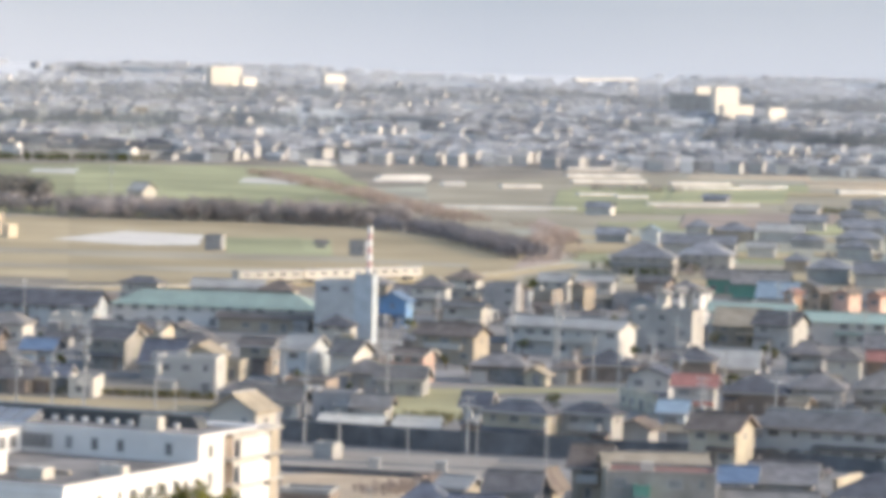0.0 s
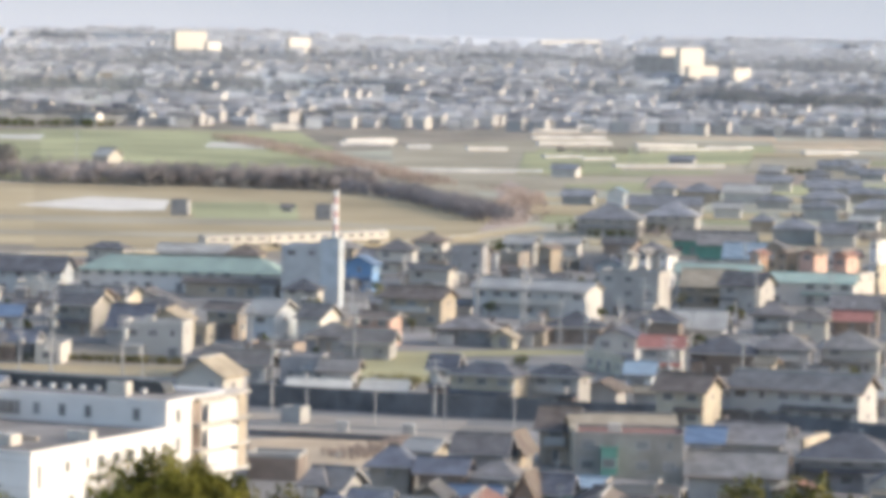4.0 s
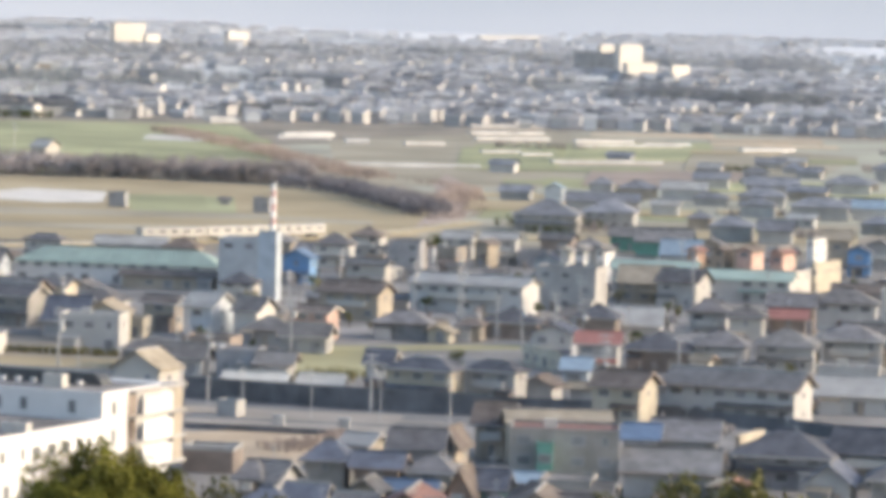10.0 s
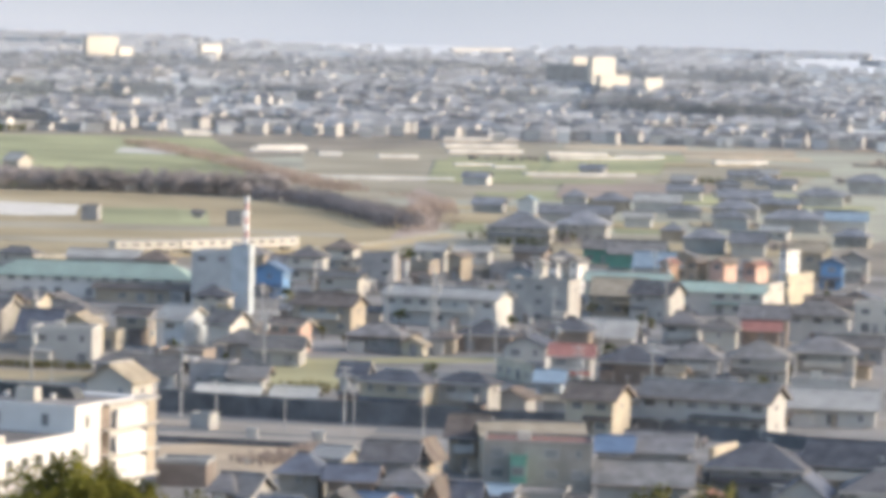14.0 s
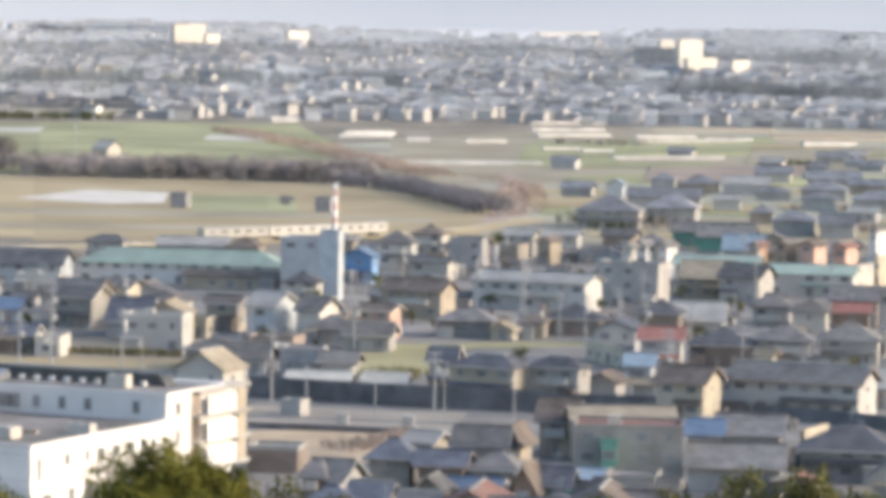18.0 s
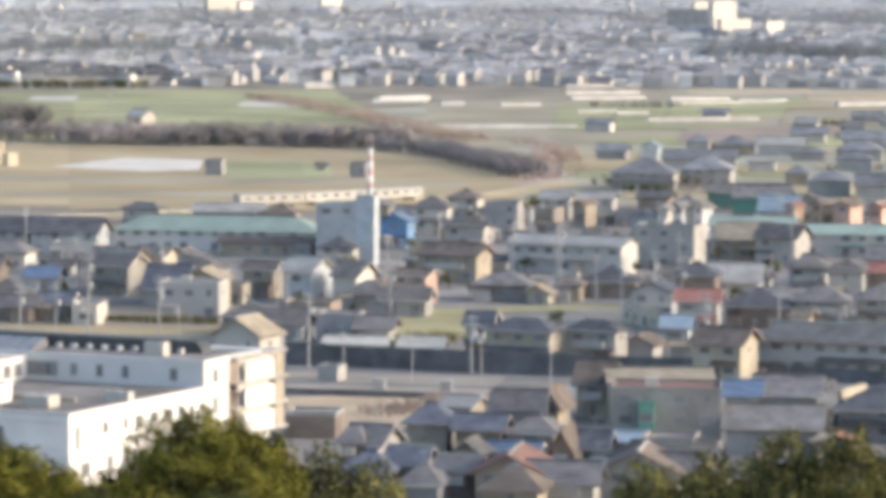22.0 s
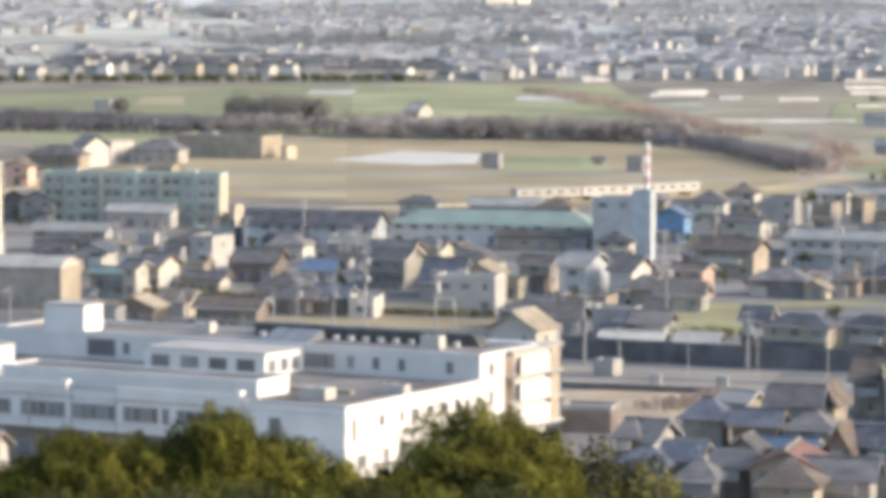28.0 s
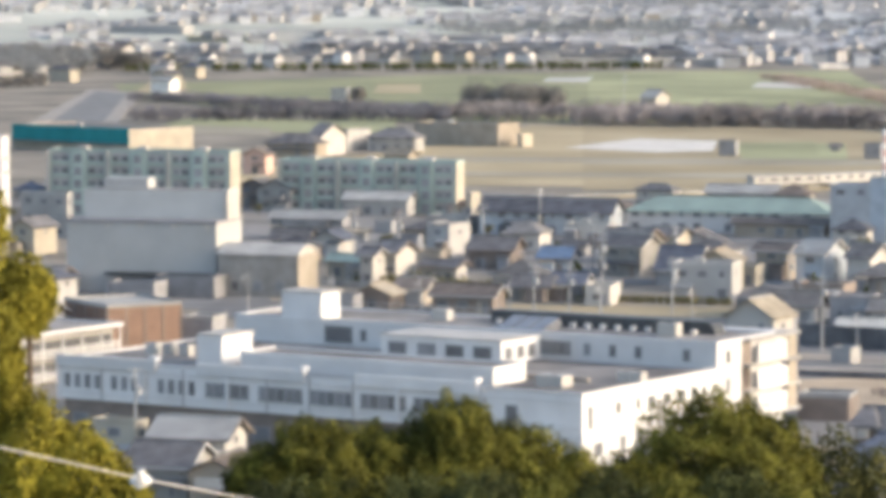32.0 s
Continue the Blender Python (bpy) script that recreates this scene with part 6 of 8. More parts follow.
house(-84.1, 621.6, -9, 10.2, 7.0, 3.2, 1.4, "gable_x", "brownwall", "browntile", 2)
house(-99.3, 623.6, -9, 6.3, 7.0, 3.0, 1.5, "gable_y", "brownwall", "tanroof", 2)
house(-95.0, 636.4, -9, 5.1, 6.0, 3.0, 1.4, "gable_x", "tan", "browntile", 2)
house(-103.6, 615.9, -9, 4.6, 5.0, 2.8, 0.0, "flat", "darkwall", "greytile", 0, "shed")
house(-76.1, 644.5, -9, 6.2, 6.0, 2.8, 1.4, "gable_x", "weathered", "slate", 2)
house(-70.1, 646.0, -9, 5.4, 6.0, 3.2, 1.4, "gable_x", "darkwall", "navy", 2)
house(-64.5, 644.0, -9, 4.8, 5.0, 2.8, 0.0, "flat", "offwhite", "greytile", 0, "shed")
house(-141.8, 634.5, -9, 8.3, 6.0, 3.0, 0.0, "flat", "darkwall", "dark_sheet", 0, "shed")
house(-134.4, 643.1, -9, 10.6, 6.0, 3.4, 0.0, "flat", "darkwall", "dark_sheet", 0, "shed")
house(-118.3, 575.6, -9, 4.9, 6.0, 3.0, 0.0, "flat", "darkwall", "paleroof", 0, "shed")
belt(((-99.5, 637.5), (-92.5, 635.2)), 2.6, "garden_green", 4, 1.2, "dark garden shrubs behind the railway", 24)
belt(((-81.7, 647.2), (-65.1, 642.8), (-42.2, 639.2)), 1.5, "garden_green", 3, 0.8, "dark shrubs along the dry grass strip", 25)
patch("rail_bed", "asphalt", ((-128.0, 608.6), (-78.1, 597.6), (-38.5, 582.8), (-40.5, 613.5), (-81.4, 622.2), (-127.7, 639.4)), 0.1085, "dark ballast of the railway")
patch("yard_3", "asphalt", ((-151.4, 620.8), (-116.7, 621.9), (-125.3, 667.8), (-163.1, 669.1)), 0.0896, "dark asphalt yard beside the great hall")
bank(((24.0, 1075.0), (12.0, 1040.0), (3.9, 1017.1), (-4.6, 999.0), (-14.7, 983.2), (-29.1, 968.0), (-44.3, 955.0), (-59.5, 942.0), (-78.0, 928.5), (-100.0, 914.0)))
train(((-14.7, 983.2, -133.5), (-28.5, 968.7, -138.0), (-43.4, 955.3, -140.0)))
belt(((-13.9, 506.3), (-8.2, 513.7), (-2.2, 526.8)), 1.6, "reed", 7, 0.4, "reddish dry shrubs beside the yard", 21)
belt(((-13.3, 607.9), (-6.2, 607.1), (-1.8, 607.8)), 2.4, "garden_green", 6, 0.6, "green and brown garden shrubs", 22)
belt(((-110.5, 675.5), (-101.7, 670.6), (-85.7, 655.5)), 2.6, "garden_green", 10, 0.5, "dark garden shrubs beside the railway", 23)

# ---- poles and lines ----
utility_pole(-24.6, 565.2, 11.4)
utility_pole(-13.6, 606.0, 13.0)
utility_pole(34.2, 581.9, 10.6)
utility_pole(24.6, 662.6, 9.6)
utility_pole(-0.8, 560.6, 8.6)
utility_pole(-52.5, 639.3, 8.0)
utility_pole(-64.0, 637.4, 12.1)
utility_pole(-62.0, 616.7, 10.8)
utility_pole(-67.1, 616.1, 8.1)
utility_pole(-73.3, 620.2, 8.0)
utility_pole(-50.8, 618.1, 9.0)
utility_pole(-98.9, 441.1, 9.9)
utility_pole(62.4, 771.5, 13.0)
utility_pole(15.2, 742.4, 13.0)
utility_pole(-21.2, 805.9, 13.0)
utility_pole(15.3, 708.2, 13.0)
utility_pole(33.5, 572.1, 9.2)
utility_pole(-372.9, 1944.6, 13.0)
utility_pole(-138.0, 1457.3, 12.8)

# ---- trees on the hillside, and the near line ----
broadleaf(-10.8, 149.6, 41.0, 3.27, 7.19, 1, 60000, 0.075, "leaf")
broadleaf(-9.0, 152.7, 39.8, 2.40, 5.56, 2, 36000, 0.077, "leaf")
broadleaf(-13.5, 147.4, 38.9, 2.04, 4.73, 3, 26000, 0.074, "leaf")
broadleaf(-19.4, 138.7, 42.0, 2.03, 5.09, 4, 36000, 0.070, "leaf")
broadleaf(-22.3, 138.2, 41.0, 2.24, 4.88, 5, 36000, 0.070, "leaf")
broadleaf(-24.2, 135.9, 41.4, 2.05, 4.61, 6, 34000, 0.069, "leaf")
broadleaf(-25.9, 135.5, 40.4, 1.32, 3.61, 7, 18000, 0.069, "leaf")
broadleaf(-17.4, 140.9, 40.8, 2.31, 4.95, 8, 36000, 0.071, "leaf")
broadleaf(-15.4, 141.2, 39.8, 1.75, 4.13, 9, 24000, 0.071, "leaf")
# front row: darker leaves on five trees paint the shade low down
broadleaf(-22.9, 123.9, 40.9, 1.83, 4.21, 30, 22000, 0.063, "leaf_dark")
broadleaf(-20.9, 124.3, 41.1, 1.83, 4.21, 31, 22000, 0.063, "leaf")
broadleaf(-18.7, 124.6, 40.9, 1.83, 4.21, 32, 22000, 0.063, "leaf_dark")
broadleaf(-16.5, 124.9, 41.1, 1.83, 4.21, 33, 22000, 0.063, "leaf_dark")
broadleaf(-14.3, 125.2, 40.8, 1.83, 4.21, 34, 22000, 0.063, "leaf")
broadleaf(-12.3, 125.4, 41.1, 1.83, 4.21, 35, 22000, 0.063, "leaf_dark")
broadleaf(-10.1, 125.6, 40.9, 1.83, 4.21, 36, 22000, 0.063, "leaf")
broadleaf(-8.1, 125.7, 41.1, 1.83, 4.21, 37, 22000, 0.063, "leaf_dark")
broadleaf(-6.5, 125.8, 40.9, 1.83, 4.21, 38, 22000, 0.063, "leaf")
broadleaf(-18.6, 72.7, 52.2, 0.78, 1.63, 10, 9000, 0.051, "leaf_near")
broadleaf(-18.8, 69.5, 54.1, 0.89, 2.30, 11, 9000, 0.049, "leaf_near")
broadleaf(-17.7, 67.7, 51.2, 0.56, 2.14, 12, 8000, 0.048, "leaf_near")
broadleaf(-17.2, 67.8, 50.2, 0.79, 2.44, 23, 10000, 0.048, "leaf_near")
broadleaf(-16.3, 68.1, 49.5, 0.86, 2.03, 13, 11000, 0.048, "leaf_near")
broadleaf(-15.5, 68.3, 48.7, 0.56, 1.53, 24, 6000, 0.048, "leaf_near")
broadleaf(-17.9, 67.7, 51.8, 0.66, 2.03, 14, 7000, 0.048, "leaf_near")
broadleaf(-6.4, 159.9, 38.3, 1.67, 6.98, 15, 6600, 0.114, "leaf_dusty")
broadleaf(-4.3, 159.9, 37.7, 1.86, 6.98, 22, 7200, 0.114, "leaf_dusty")
broadleaf(13.1, 164.5, 38.4, 2.28, 7.67, 16, 10800, 0.118, "leaf_dusty")
broadleaf(15.7, 164.2, 38.7, 2.28, 7.67, 17, 10800, 0.118, "leaf_dusty")
broadleaf(10.0, 164.7, 37.5, 1.92, 6.23, 18, 7200, 0.118, "leaf_dusty")
broadleaf(7.5, 167.8, 36.8, 1.71, 5.37, 19, 5400, 0.120, "leaf_dusty")
broadleaf(17.9, 164.0, 38.0, 2.16, 7.19, 20, 8400, 0.118, "leaf_dusty")
house(-22.0, 423.9, -24, 0.6, 3.8, 3.5, 0.1, "gable_y", "mint", "tealroof", 0, "shed")
near_line((-14.2, 35.3, 54.40), (-9.79, 43.92, 51.91), (-0.5, 62.0, 47.16))
sunlit_end_drum(-80.3, 624.4)
for k in range(4):
    railway_mast(-19.0 + k * 9.8, 550.5 - k * 2.1, -12)
for k in range(6):
    railway_mast(-118.0 + k * 14.5, 609.0 - k * 3.6, -14)
for k in range(2):
    equipment_cabinet(-13.5 + k * 9.2, 538.0 - k * 1.6, -11)

# ---- the small houses below the railway yard ----
house(-5.4, 460.9, -9, 4.8, 6.5, 5.2, 1.7, "hip", "weathered", "navy", 2)
house(5.4, 477.7, -9, 6.0, 6.5, 5.0, 1.7, "gable_x", "darkwall", "slate", 2)
house(9.8, 485.8, -16, 2.3, 6.0, 4.6, 1.6, "gable_y", "tan", "browntile", 2)
house(-1.6, 491.0, -24, 3.6, 5.0, 3.6, 0.9, "gable_x", "cream", "paleroof", 1)
house(0.6, 458.1, -9, 5.3, 5.5, 4.6, 1.3, "gable_x", "brownwall", "navy", 2)
house(7.0, 459.0, -12, 5.4, 6.0, 4.2, 1.4, "hip", "weathered", "slate", 2)
house(4.3, 449.1, -9, 5.6, 4.0, 3.0, 0.7, "gable_x", "weathered", "blueroof", 2)
house(7.1, 465.3, -9, 1.5, 1.8, 2.4, 0.0, "flat", "offwhite", "paleroof", 0, "shed")
house(10.3, 439.8, -14, 2.3, 6.0, 4.6, 2.0, "gable_y", "orangewall", "browntile", 2)
house(13.5, 442.6, -9, 3.0, 5.5, 4.4, 1.5, "gable_x", "greenwall", "navy", 2)
house(18.0, 454.6, -9, 4.7, 3.5, 3.6, 0.7, "gable_x", "darkwall", "skyroof", 2)
house(17.9, 433.0, -9, 4.6, 6.0, 4.4, 1.4, "hip", "weathered", "ink_tile", 2)
house(-14.1, 446.3, -9, 2.1, 5.0, 4.6, 1.4, "hip", "brownwall", "slate", 2)
house(-11.7, 446.9, -24, 3.6, 6.0, 4.2, 1.7, "gable_x", "greywall", "greytile", 2)
house(-11.7, 425.3, -9, 3.3, 5.5, 4.2, 1.3, "hip", "darkwall", "navy", 2)
house(-7.3, 425.7, -12, 3.8, 6.0, 4.6, 1.4, "gable_x", "weathered", "navy", 2)
house(-5.6, 412.0, -9, 3.8, 6.0, 4.2, 1.4, "hip", "darkwall", "slate", 2)
house(-1.9, 420.9, -9, 3.7, 5.5, 4.4, 1.2, "gable_x", "brownwall", "slate", 2)
house(-0.6, 442.3, -14, 2.8, 4.5, 3.8, 1.0, "gable_y", "tan", "greytile", 2)
house(4.1, 405.9, -9, 5.7, 7.0, 4.6, 1.8, "hip", "tan", "browntile", 2)
house(9.3, 412.9, -9, 7.2, 6.0, 4.4, 1.6, "gable_x", "greywall", "slate", 2)
house(3.7, 428.6, -20, 2.7, 4.5, 3.4, 1.2, "gable_y", "cream", "browntile", 2)
house(13.4, 424.4, -12, 3.0, 5.0, 4.0, 1.2, "hip", "weathered", "greytile", 2)
house(16.9, 419.6, -12, 2.6, 5.0, 3.8, 1.5, "gable_y", "palegrey", "navy", 2)
house(21.5, 421.6, -9, 5.0, 6.0, 4.4, 1.5, "gable_x", "darkwall", "slate", 2)
house(24.0, 439.7, -9, 5.7, 5.5, 4.0, 1.2, "gable_x", "weathered", "greytile", 2)
house(20.6, 468.7, -4, 1.9, 3.0, 6.0, 0.0, "flat", "greenwall", "flatroof", 2)
house(0.4, 482.7, -9, 1.5, 1.2, 1.6, 0.0, "flat", "offwhite", "paleroof", 0, "shed")
house(11.5, 476.7, -9, 1.5, 1.2, 1.4, 0.0, "flat", "offwhite", "paleroof", 0, "shed")
house(7.9, 447.2, -9, 1.5, 1.2, 1.6, 0.0, "flat", "offwhite", "paleroof", 0, "shed")
house(-12.3, 456.5, -9, 1.5, 1.2, 1.5, 0.0, "flat", "offwhite", "paleroof", 0, "shed")
house(-0.3, 454.0, -9, 1.5, 1.2, 1.5, 0.0, "flat", "offwhite", "paleroof", 0, "shed")
house(15.3, 460.2, -9, 1.5, 1.2, 1.4, 0.0, "flat", "offwhite", "paleroof", 0, "shed")
garden_tree(-9.8, 465.3, 2.2, 300, "bare_twigs")
garden_tree(-3.6, 460.3, 2.7, 301, "leaf_dark")
garden_tree(4.8, 461.3, 3.2, 302, "garden_green")
garden_tree(10.0, 437.0, 2.2, 303, "bare_twigs")
garden_tree(14.0, 445.0, 2.7, 304, "leaf_dark")
garden_tree(-5.3, 435.1, 3.2, 305, "garden_green")
garden_tree(18.3, 439.8, 2.2, 306, "bare_twigs")
garden_tree(-0.8, 431.1, 2.7, 307, "leaf_dark")

# ---- further houses and garden trees between ----
garden_tree(88.4, 789.8, 3.4, 0, "leaf_dark")
house(-36.2, 621.7, -10, 7.9, 7.1, 3.4, 1.5, "hip", "darkwall", "slate", 2)
house(-202.3, 794.1, -7, 9.8, 7.1, 5.4, 1.5, "hip", "darkwall", "greytile", 2)
garden_tree(90.0, 854.4, 3.1, 1, "bare_twigs")
garden_tree(117.2, 892.5, 3.6, 2, "bare_twigs")
house(89.5, 688.1, -8, 9.9, 6.3, 3.4, 1.3, "gable_x", "darkwall", "greytile", 2)
house(-60.5, 728.5, -19, 6.1, 5.7, 5.4, 1.2, "gable_x", "cream", "slate", 2)
garden_tree(48.0, 778.0, 4.1, 3, "garden_green")
house(6.3, 874.0, -19, 6.9, 6.9, 5.4, 1.4, "gable_x", "brownwall", "slate", 2)
house(-14.1, 890.4, -19, 8.6, 6.5, 3.2, 1.4, "gable_x", "darkwall", "slate", 1)
house(7.3, 890.5, -8, 10.5, 6.1, 3.4, 0.0, "flat", "palegrey", "flatroof", 1)
house(-111.6, 768.4, -7, 8.8, 7.1, 3.4, 1.5, "hip", "tan", "slate", 2)
house(66.9, 659.2, -5, 4.7, 3.6, 2.4, 0.5, "gable_x", "brownwall", "slate", 0, "shed")
house(21.0, 716.6, -11, 3.1, 2.7, 2.2, 0, "flat", "tan", "slate", 0, "shed")
house(15.1, 900.1, -19, 7.8, 8.0, 3.4, 0.0, "flat", "tan", "flatroof", 1)
garden_tree(-13.9, 805.7, 3.8, 4, "leaf_dark")
house(16.5, 858.1, -12, 2.4, 2.8, 2.2, 0.5, "gable_x", "greywall", "greytile", 0, "shed")
house(-1.5, 834.2, -20, 8.9, 5.7, 3.2, 1.2, "hip", "greywall", "paleroof", 2)
house(-31.0, 631.7, -8, 4.2, 2.9, 2.6, 0, "flat", "darkwall", "greytile", 0, "shed")
house(35.4, 894.0, -8, 7.0, 7.8, 3.4, 0.0, "flat", "darkwall", "flatroof", 1)
house(-110.4, 777.3, -9, 3.7, 3.4, 2.2, 0, "flat", "tan", "browntile", 0, "shed")
house(-159.4, 863.6, -18, 8.5, 7.5, 5.4, 1.8, "gable_y", "greywall", "navy", 2)
garden_tree(-194.2, 759.1, 4.1, 5, "bare_twigs")
house(81.6, 836.6, -11, 2.8, 2.3, 2.2, 0.5, "gable_x", "brownwall", "tanroof", 0, "shed")
garden_tree(101.9, 830.9, 3.3, 6, "leaf_dark")
garden_tree(-6.3, 850.6, 2.6, 7, "bare_twigs")
garden_tree(56.5, 667.4, 3.1, 8, "leaf_dark")
house(54.1, 497.3, -8, 6.9, 6.0, 3.2, 1.3, "gable_x", "darkwall", "navy", 2)
garden_tree(58.3, 450.9, 3.0, 9, "bare_twigs")
house(118.0, 914.8, -12, 7.4, 6.2, 5.8, 1.6, "gable_y", "greywall", "slate", 1)
house(16.5, 712.4, -10, 4.1, 2.4, 2.6, 0, "flat", "greywall", "tanroof", 0, "shed")
house(-85.1, 805.3, -6, 10.9, 7.4, 3.4, 0.0, "flat", "brownwall", "flatroof", 2)
garden_tree(-129.0, 837.5, 2.6, 10, "bare_twigs")
house(-2.7, 913.8, -14, 7.0, 7.1, 5.6, 1.5, "hip", "offwhite", "browntile", 1)
house(65.0, 604.9, -6, 2.9, 3.4, 2.6, 0, "flat", "brownwall", "paleroof", 0, "shed")
house(-204.3, 809.5, -15, 7.9, 6.0, 5.4, 1.3, "hip", "darkwall", "paleroof", 2)
house(25.7, 491.1, -12, 4.1, 3.1, 2.2, 0.5, "gable_x", "greywall", "browntile", 0, "shed")
house(-8.1, 741.1, -10, 3.1, 3.0, 2.6, 0.5, "gable_x", "greywall", "greytile", 0, "shed")
house(30.9, 583.4, -9, 3.3, 3.0, 2.4, 0.5, "gable_x", "greywall", "tanroof", 0, "shed")
house(-51.3, 694.1, -13, 8.2, 7.2, 3.2, 0.0, "flat", "palegrey", "flatroof", 2)
house(-7.2, 830.5, -14, 2.5, 2.6, 2.6, 0.5, "gable_x", "tan", "browntile", 0, "shed")
house(84.0, 669.0, -16, 2.8, 2.9, 2.4, 0.5, "gable_x", "brownwall", "skyroof", 0, "shed")
house(33.2, 812.3, -16, 3.1, 2.2, 2.2, 0.5, "gable_x", "darkwall", "browntile", 0, "shed")
house(14.6, 865.0, -9, 2.6, 2.3, 2.6, 0.5, "gable_x", "brownwall", "browntile", 0, "shed")
house(-113.8, 753.5, -7, 4.7, 3.3, 2.4, 0, "flat", "darkwall", "slate", 0, "shed")
house(33.2, 436.0, -15, 3.2, 3.5, 2.6, 0.5, "gable_x", "tan", "browntile", 0, "shed")
garden_tree(-185.6, 750.8, 3.5, 11, "bare_twigs")
house(85.8, 656.8, -12, 4.7, 3.5, 2.6, 0.5, "gable_x", "tan", "browntile", 0, "shed")
garden_tree(-73.7, 690.2, 3.2, 12, "leaf_dark")
garden_tree(-98.5, 748.3, 2.5, 13, "bare_twigs")
house(-19.5, 878.7, -17, 3.7, 3.2, 2.2, 0.5, "gable_x", "darkwall", "slate", 0, "shed")
house(48.1, 892.1, -9, 6.1, 6.6, 5.8, 1.3, "hip", "tan", "slate", 1)
house(62.8, 844.7, -7, 8.3, 7.5, 3.2, 1.6, "gable_x", "brownwall", "slate", 2)
house(-20.8, 704.8, -7, 7.9, 7.5, 3.4, 1.6, "hip", "cream", "greytile", 2)
house(28.2, 909.0, -12, 7.8, 5.8, 5.8, 1.2, "gable_x", "greywall", "paleroof", 1)
garden_tree(37.9, 859.7, 3.0, 14, "leaf_dark")
house(90.5, 830.6, -18, 4.1, 3.3, 2.6, 0, "flat", "weathered", "slate", 0, "shed")
garden_tree(-205.5, 787.9, 2.6, 15, "garden_green")
garden_tree(30.9, 747.3, 3.0, 16, "leaf_dark")
house(73.1, 733.5, -7, 4.5, 2.3, 2.6, 0.5, "gable_x", "greywall", "paleroof", 0, "shed")
house(18.5, 914.4, -13, 6.4, 6.3, 5.4, 1.3, "gable_x", "offwhite", "paleroof", 1)
house(20.7, 611.8, -13, 2.6, 3.3, 2.2, 0, "flat", "weathered", "browntile", 0, "shed")
house(-115.9, 855.3, -11, 3.8, 2.4, 2.4, 0.5, "gable_x", "greywall", "browntile", 0, "shed")
house(-140.0, 554.7, -16, 7.9, 6.8, 5.8, 1.4, "gable_x", "darkwall", "browntile", 2)
house(-4.6, 799.4, -9, 4.4, 2.9, 2.4, 0.5, "gable_x", "greywall", "browntile", 0, "shed")
garden_tree(-1.4, 777.5, 2.0, 18, "leaf_dark")
house(35.0, 590.6, -13, 2.6, 2.2, 2.2, 0.5, "gable_x", "darkwall", "tanroof", 0, "shed")
house(-153.8, 619.7, -19, 8.3, 6.1, 5.6, 1.3, "hip", "greywall", "navy", 2)
garden_tree(9.2, 751.2, 3.4, 19, "leaf_dark")
house(41.6, 581.4, -6, 5.7, 7.9, 3.4, 1.2, "hip", "cream", "greytile", 2)
garden_tree(23.3, 702.6, 2.7, 20, "leaf_dark")
garden_tree(16.6, 515.9, 3.9, 21, "bare_twigs")
garden_tree(-121.2, 792.2, 2.3, 22, "leaf_dark")
house(55.2, 428.0, -17, 8.1, 7.0, 3.4, 1.5, "hip", "brownwall", "greytile", 2)
house(-147.2, 553.8, -10, 2.5, 3.0, 2.6, 0, "flat", "greywall", "browntile", 0, "shed")
house(-224.5, 839.8, -8, 7.0, 8.0, 5.8, 1.5, "hip", "offwhite", "slate", 2)
house(-34.4, 731.6, -11, 4.0, 2.6, 2.4, 0.5, "gable_x", "greywall", "slate", 0, "shed")
house(61.1, 897.4, -14, 3.3, 2.4, 2.4, 0.5, "gable_x", "brownwall", "browntile", 0, "shed")
house(-20.9, 689.8, -10, 2.5, 2.4, 2.4, 0.5, "gable_x", "greywall", "browntile", 0, "shed")
garden_tree(-116.9, 746.0, 3.7, 23, "garden_green")
house(-22.1, 735.9, -19, 3.2, 3.0, 2.6, 0, "flat", "greywall", "slate", 0, "shed")
garden_tree(53.6, 817.2, 2.7, 24, "leaf_dark")
garden_tree(-162.4, 850.9, 2.7, 25, "garden_green")
house(29.7, 643.7, -15, 6.8, 7.2, 5.8, 1.4, "gable_y", "palegrey", "navy", 2)
house(-208.5, 832.8, -10, 8.5, 6.6, 3.2, 1.8, "gable_y", "darkwall", "browntile", 2)
house(98.4, 794.5, -10, 9.9, 6.1, 3.4, 1.3, "gable_x", "darkwall", "browntile", 2)
garden_tree(-113.0, 710.1, 2.3, 26, "leaf_dark")
house(80.6, 750.4, -20, 6.3, 7.9, 3.2, 1.3, "gable_x", "greywall", "greytile", 2)
garden_tree(44.6, 674.9, 3.8, 27, "leaf_dark")
garden_tree(81.3, 634.4, 2.4, 28, "bare_twigs")
house(42.1, 915.6, -18, 7.3, 5.8, 5.6, 1.2, "gable_x", "brownwall", "greytile", 1)
house(5.3, 905.0, -17, 8.7, 6.7, 3.4, 1.4, "hip", "offwhite", "greytile", 1)
house(-145.9, 563.7, -12, 5.9, 6.8, 5.4, 1.2, "hip", "darkwall", "slate", 2)
house(16.9, 804.1, -13, 4.8, 2.2, 2.4, 0, "flat", "greywall", "slate", 0, "shed")
garden_tree(66.9, 627.3, 2.8, 29, "garden_green")
garden_tree(49.4, 733.7, 2.7, 30, "garden_green")
garden_tree(11.6, 809.1, 2.5, 31, "bare_twigs")
house(88.7, 907.0, -8, 9.4, 5.7, 3.4, 1.2, "gable_x", "greywall", "paleroof", 1)
house(-52.2, 724.6, -13, 9.8, 7.8, 3.2, 1.6, "hip", "palegrey", "slate", 2)
house(92.0, 747.1, -14, 4.4, 2.8, 2.4, 0.5, "gable_x", "brownwall", "tanroof", 0, "shed")
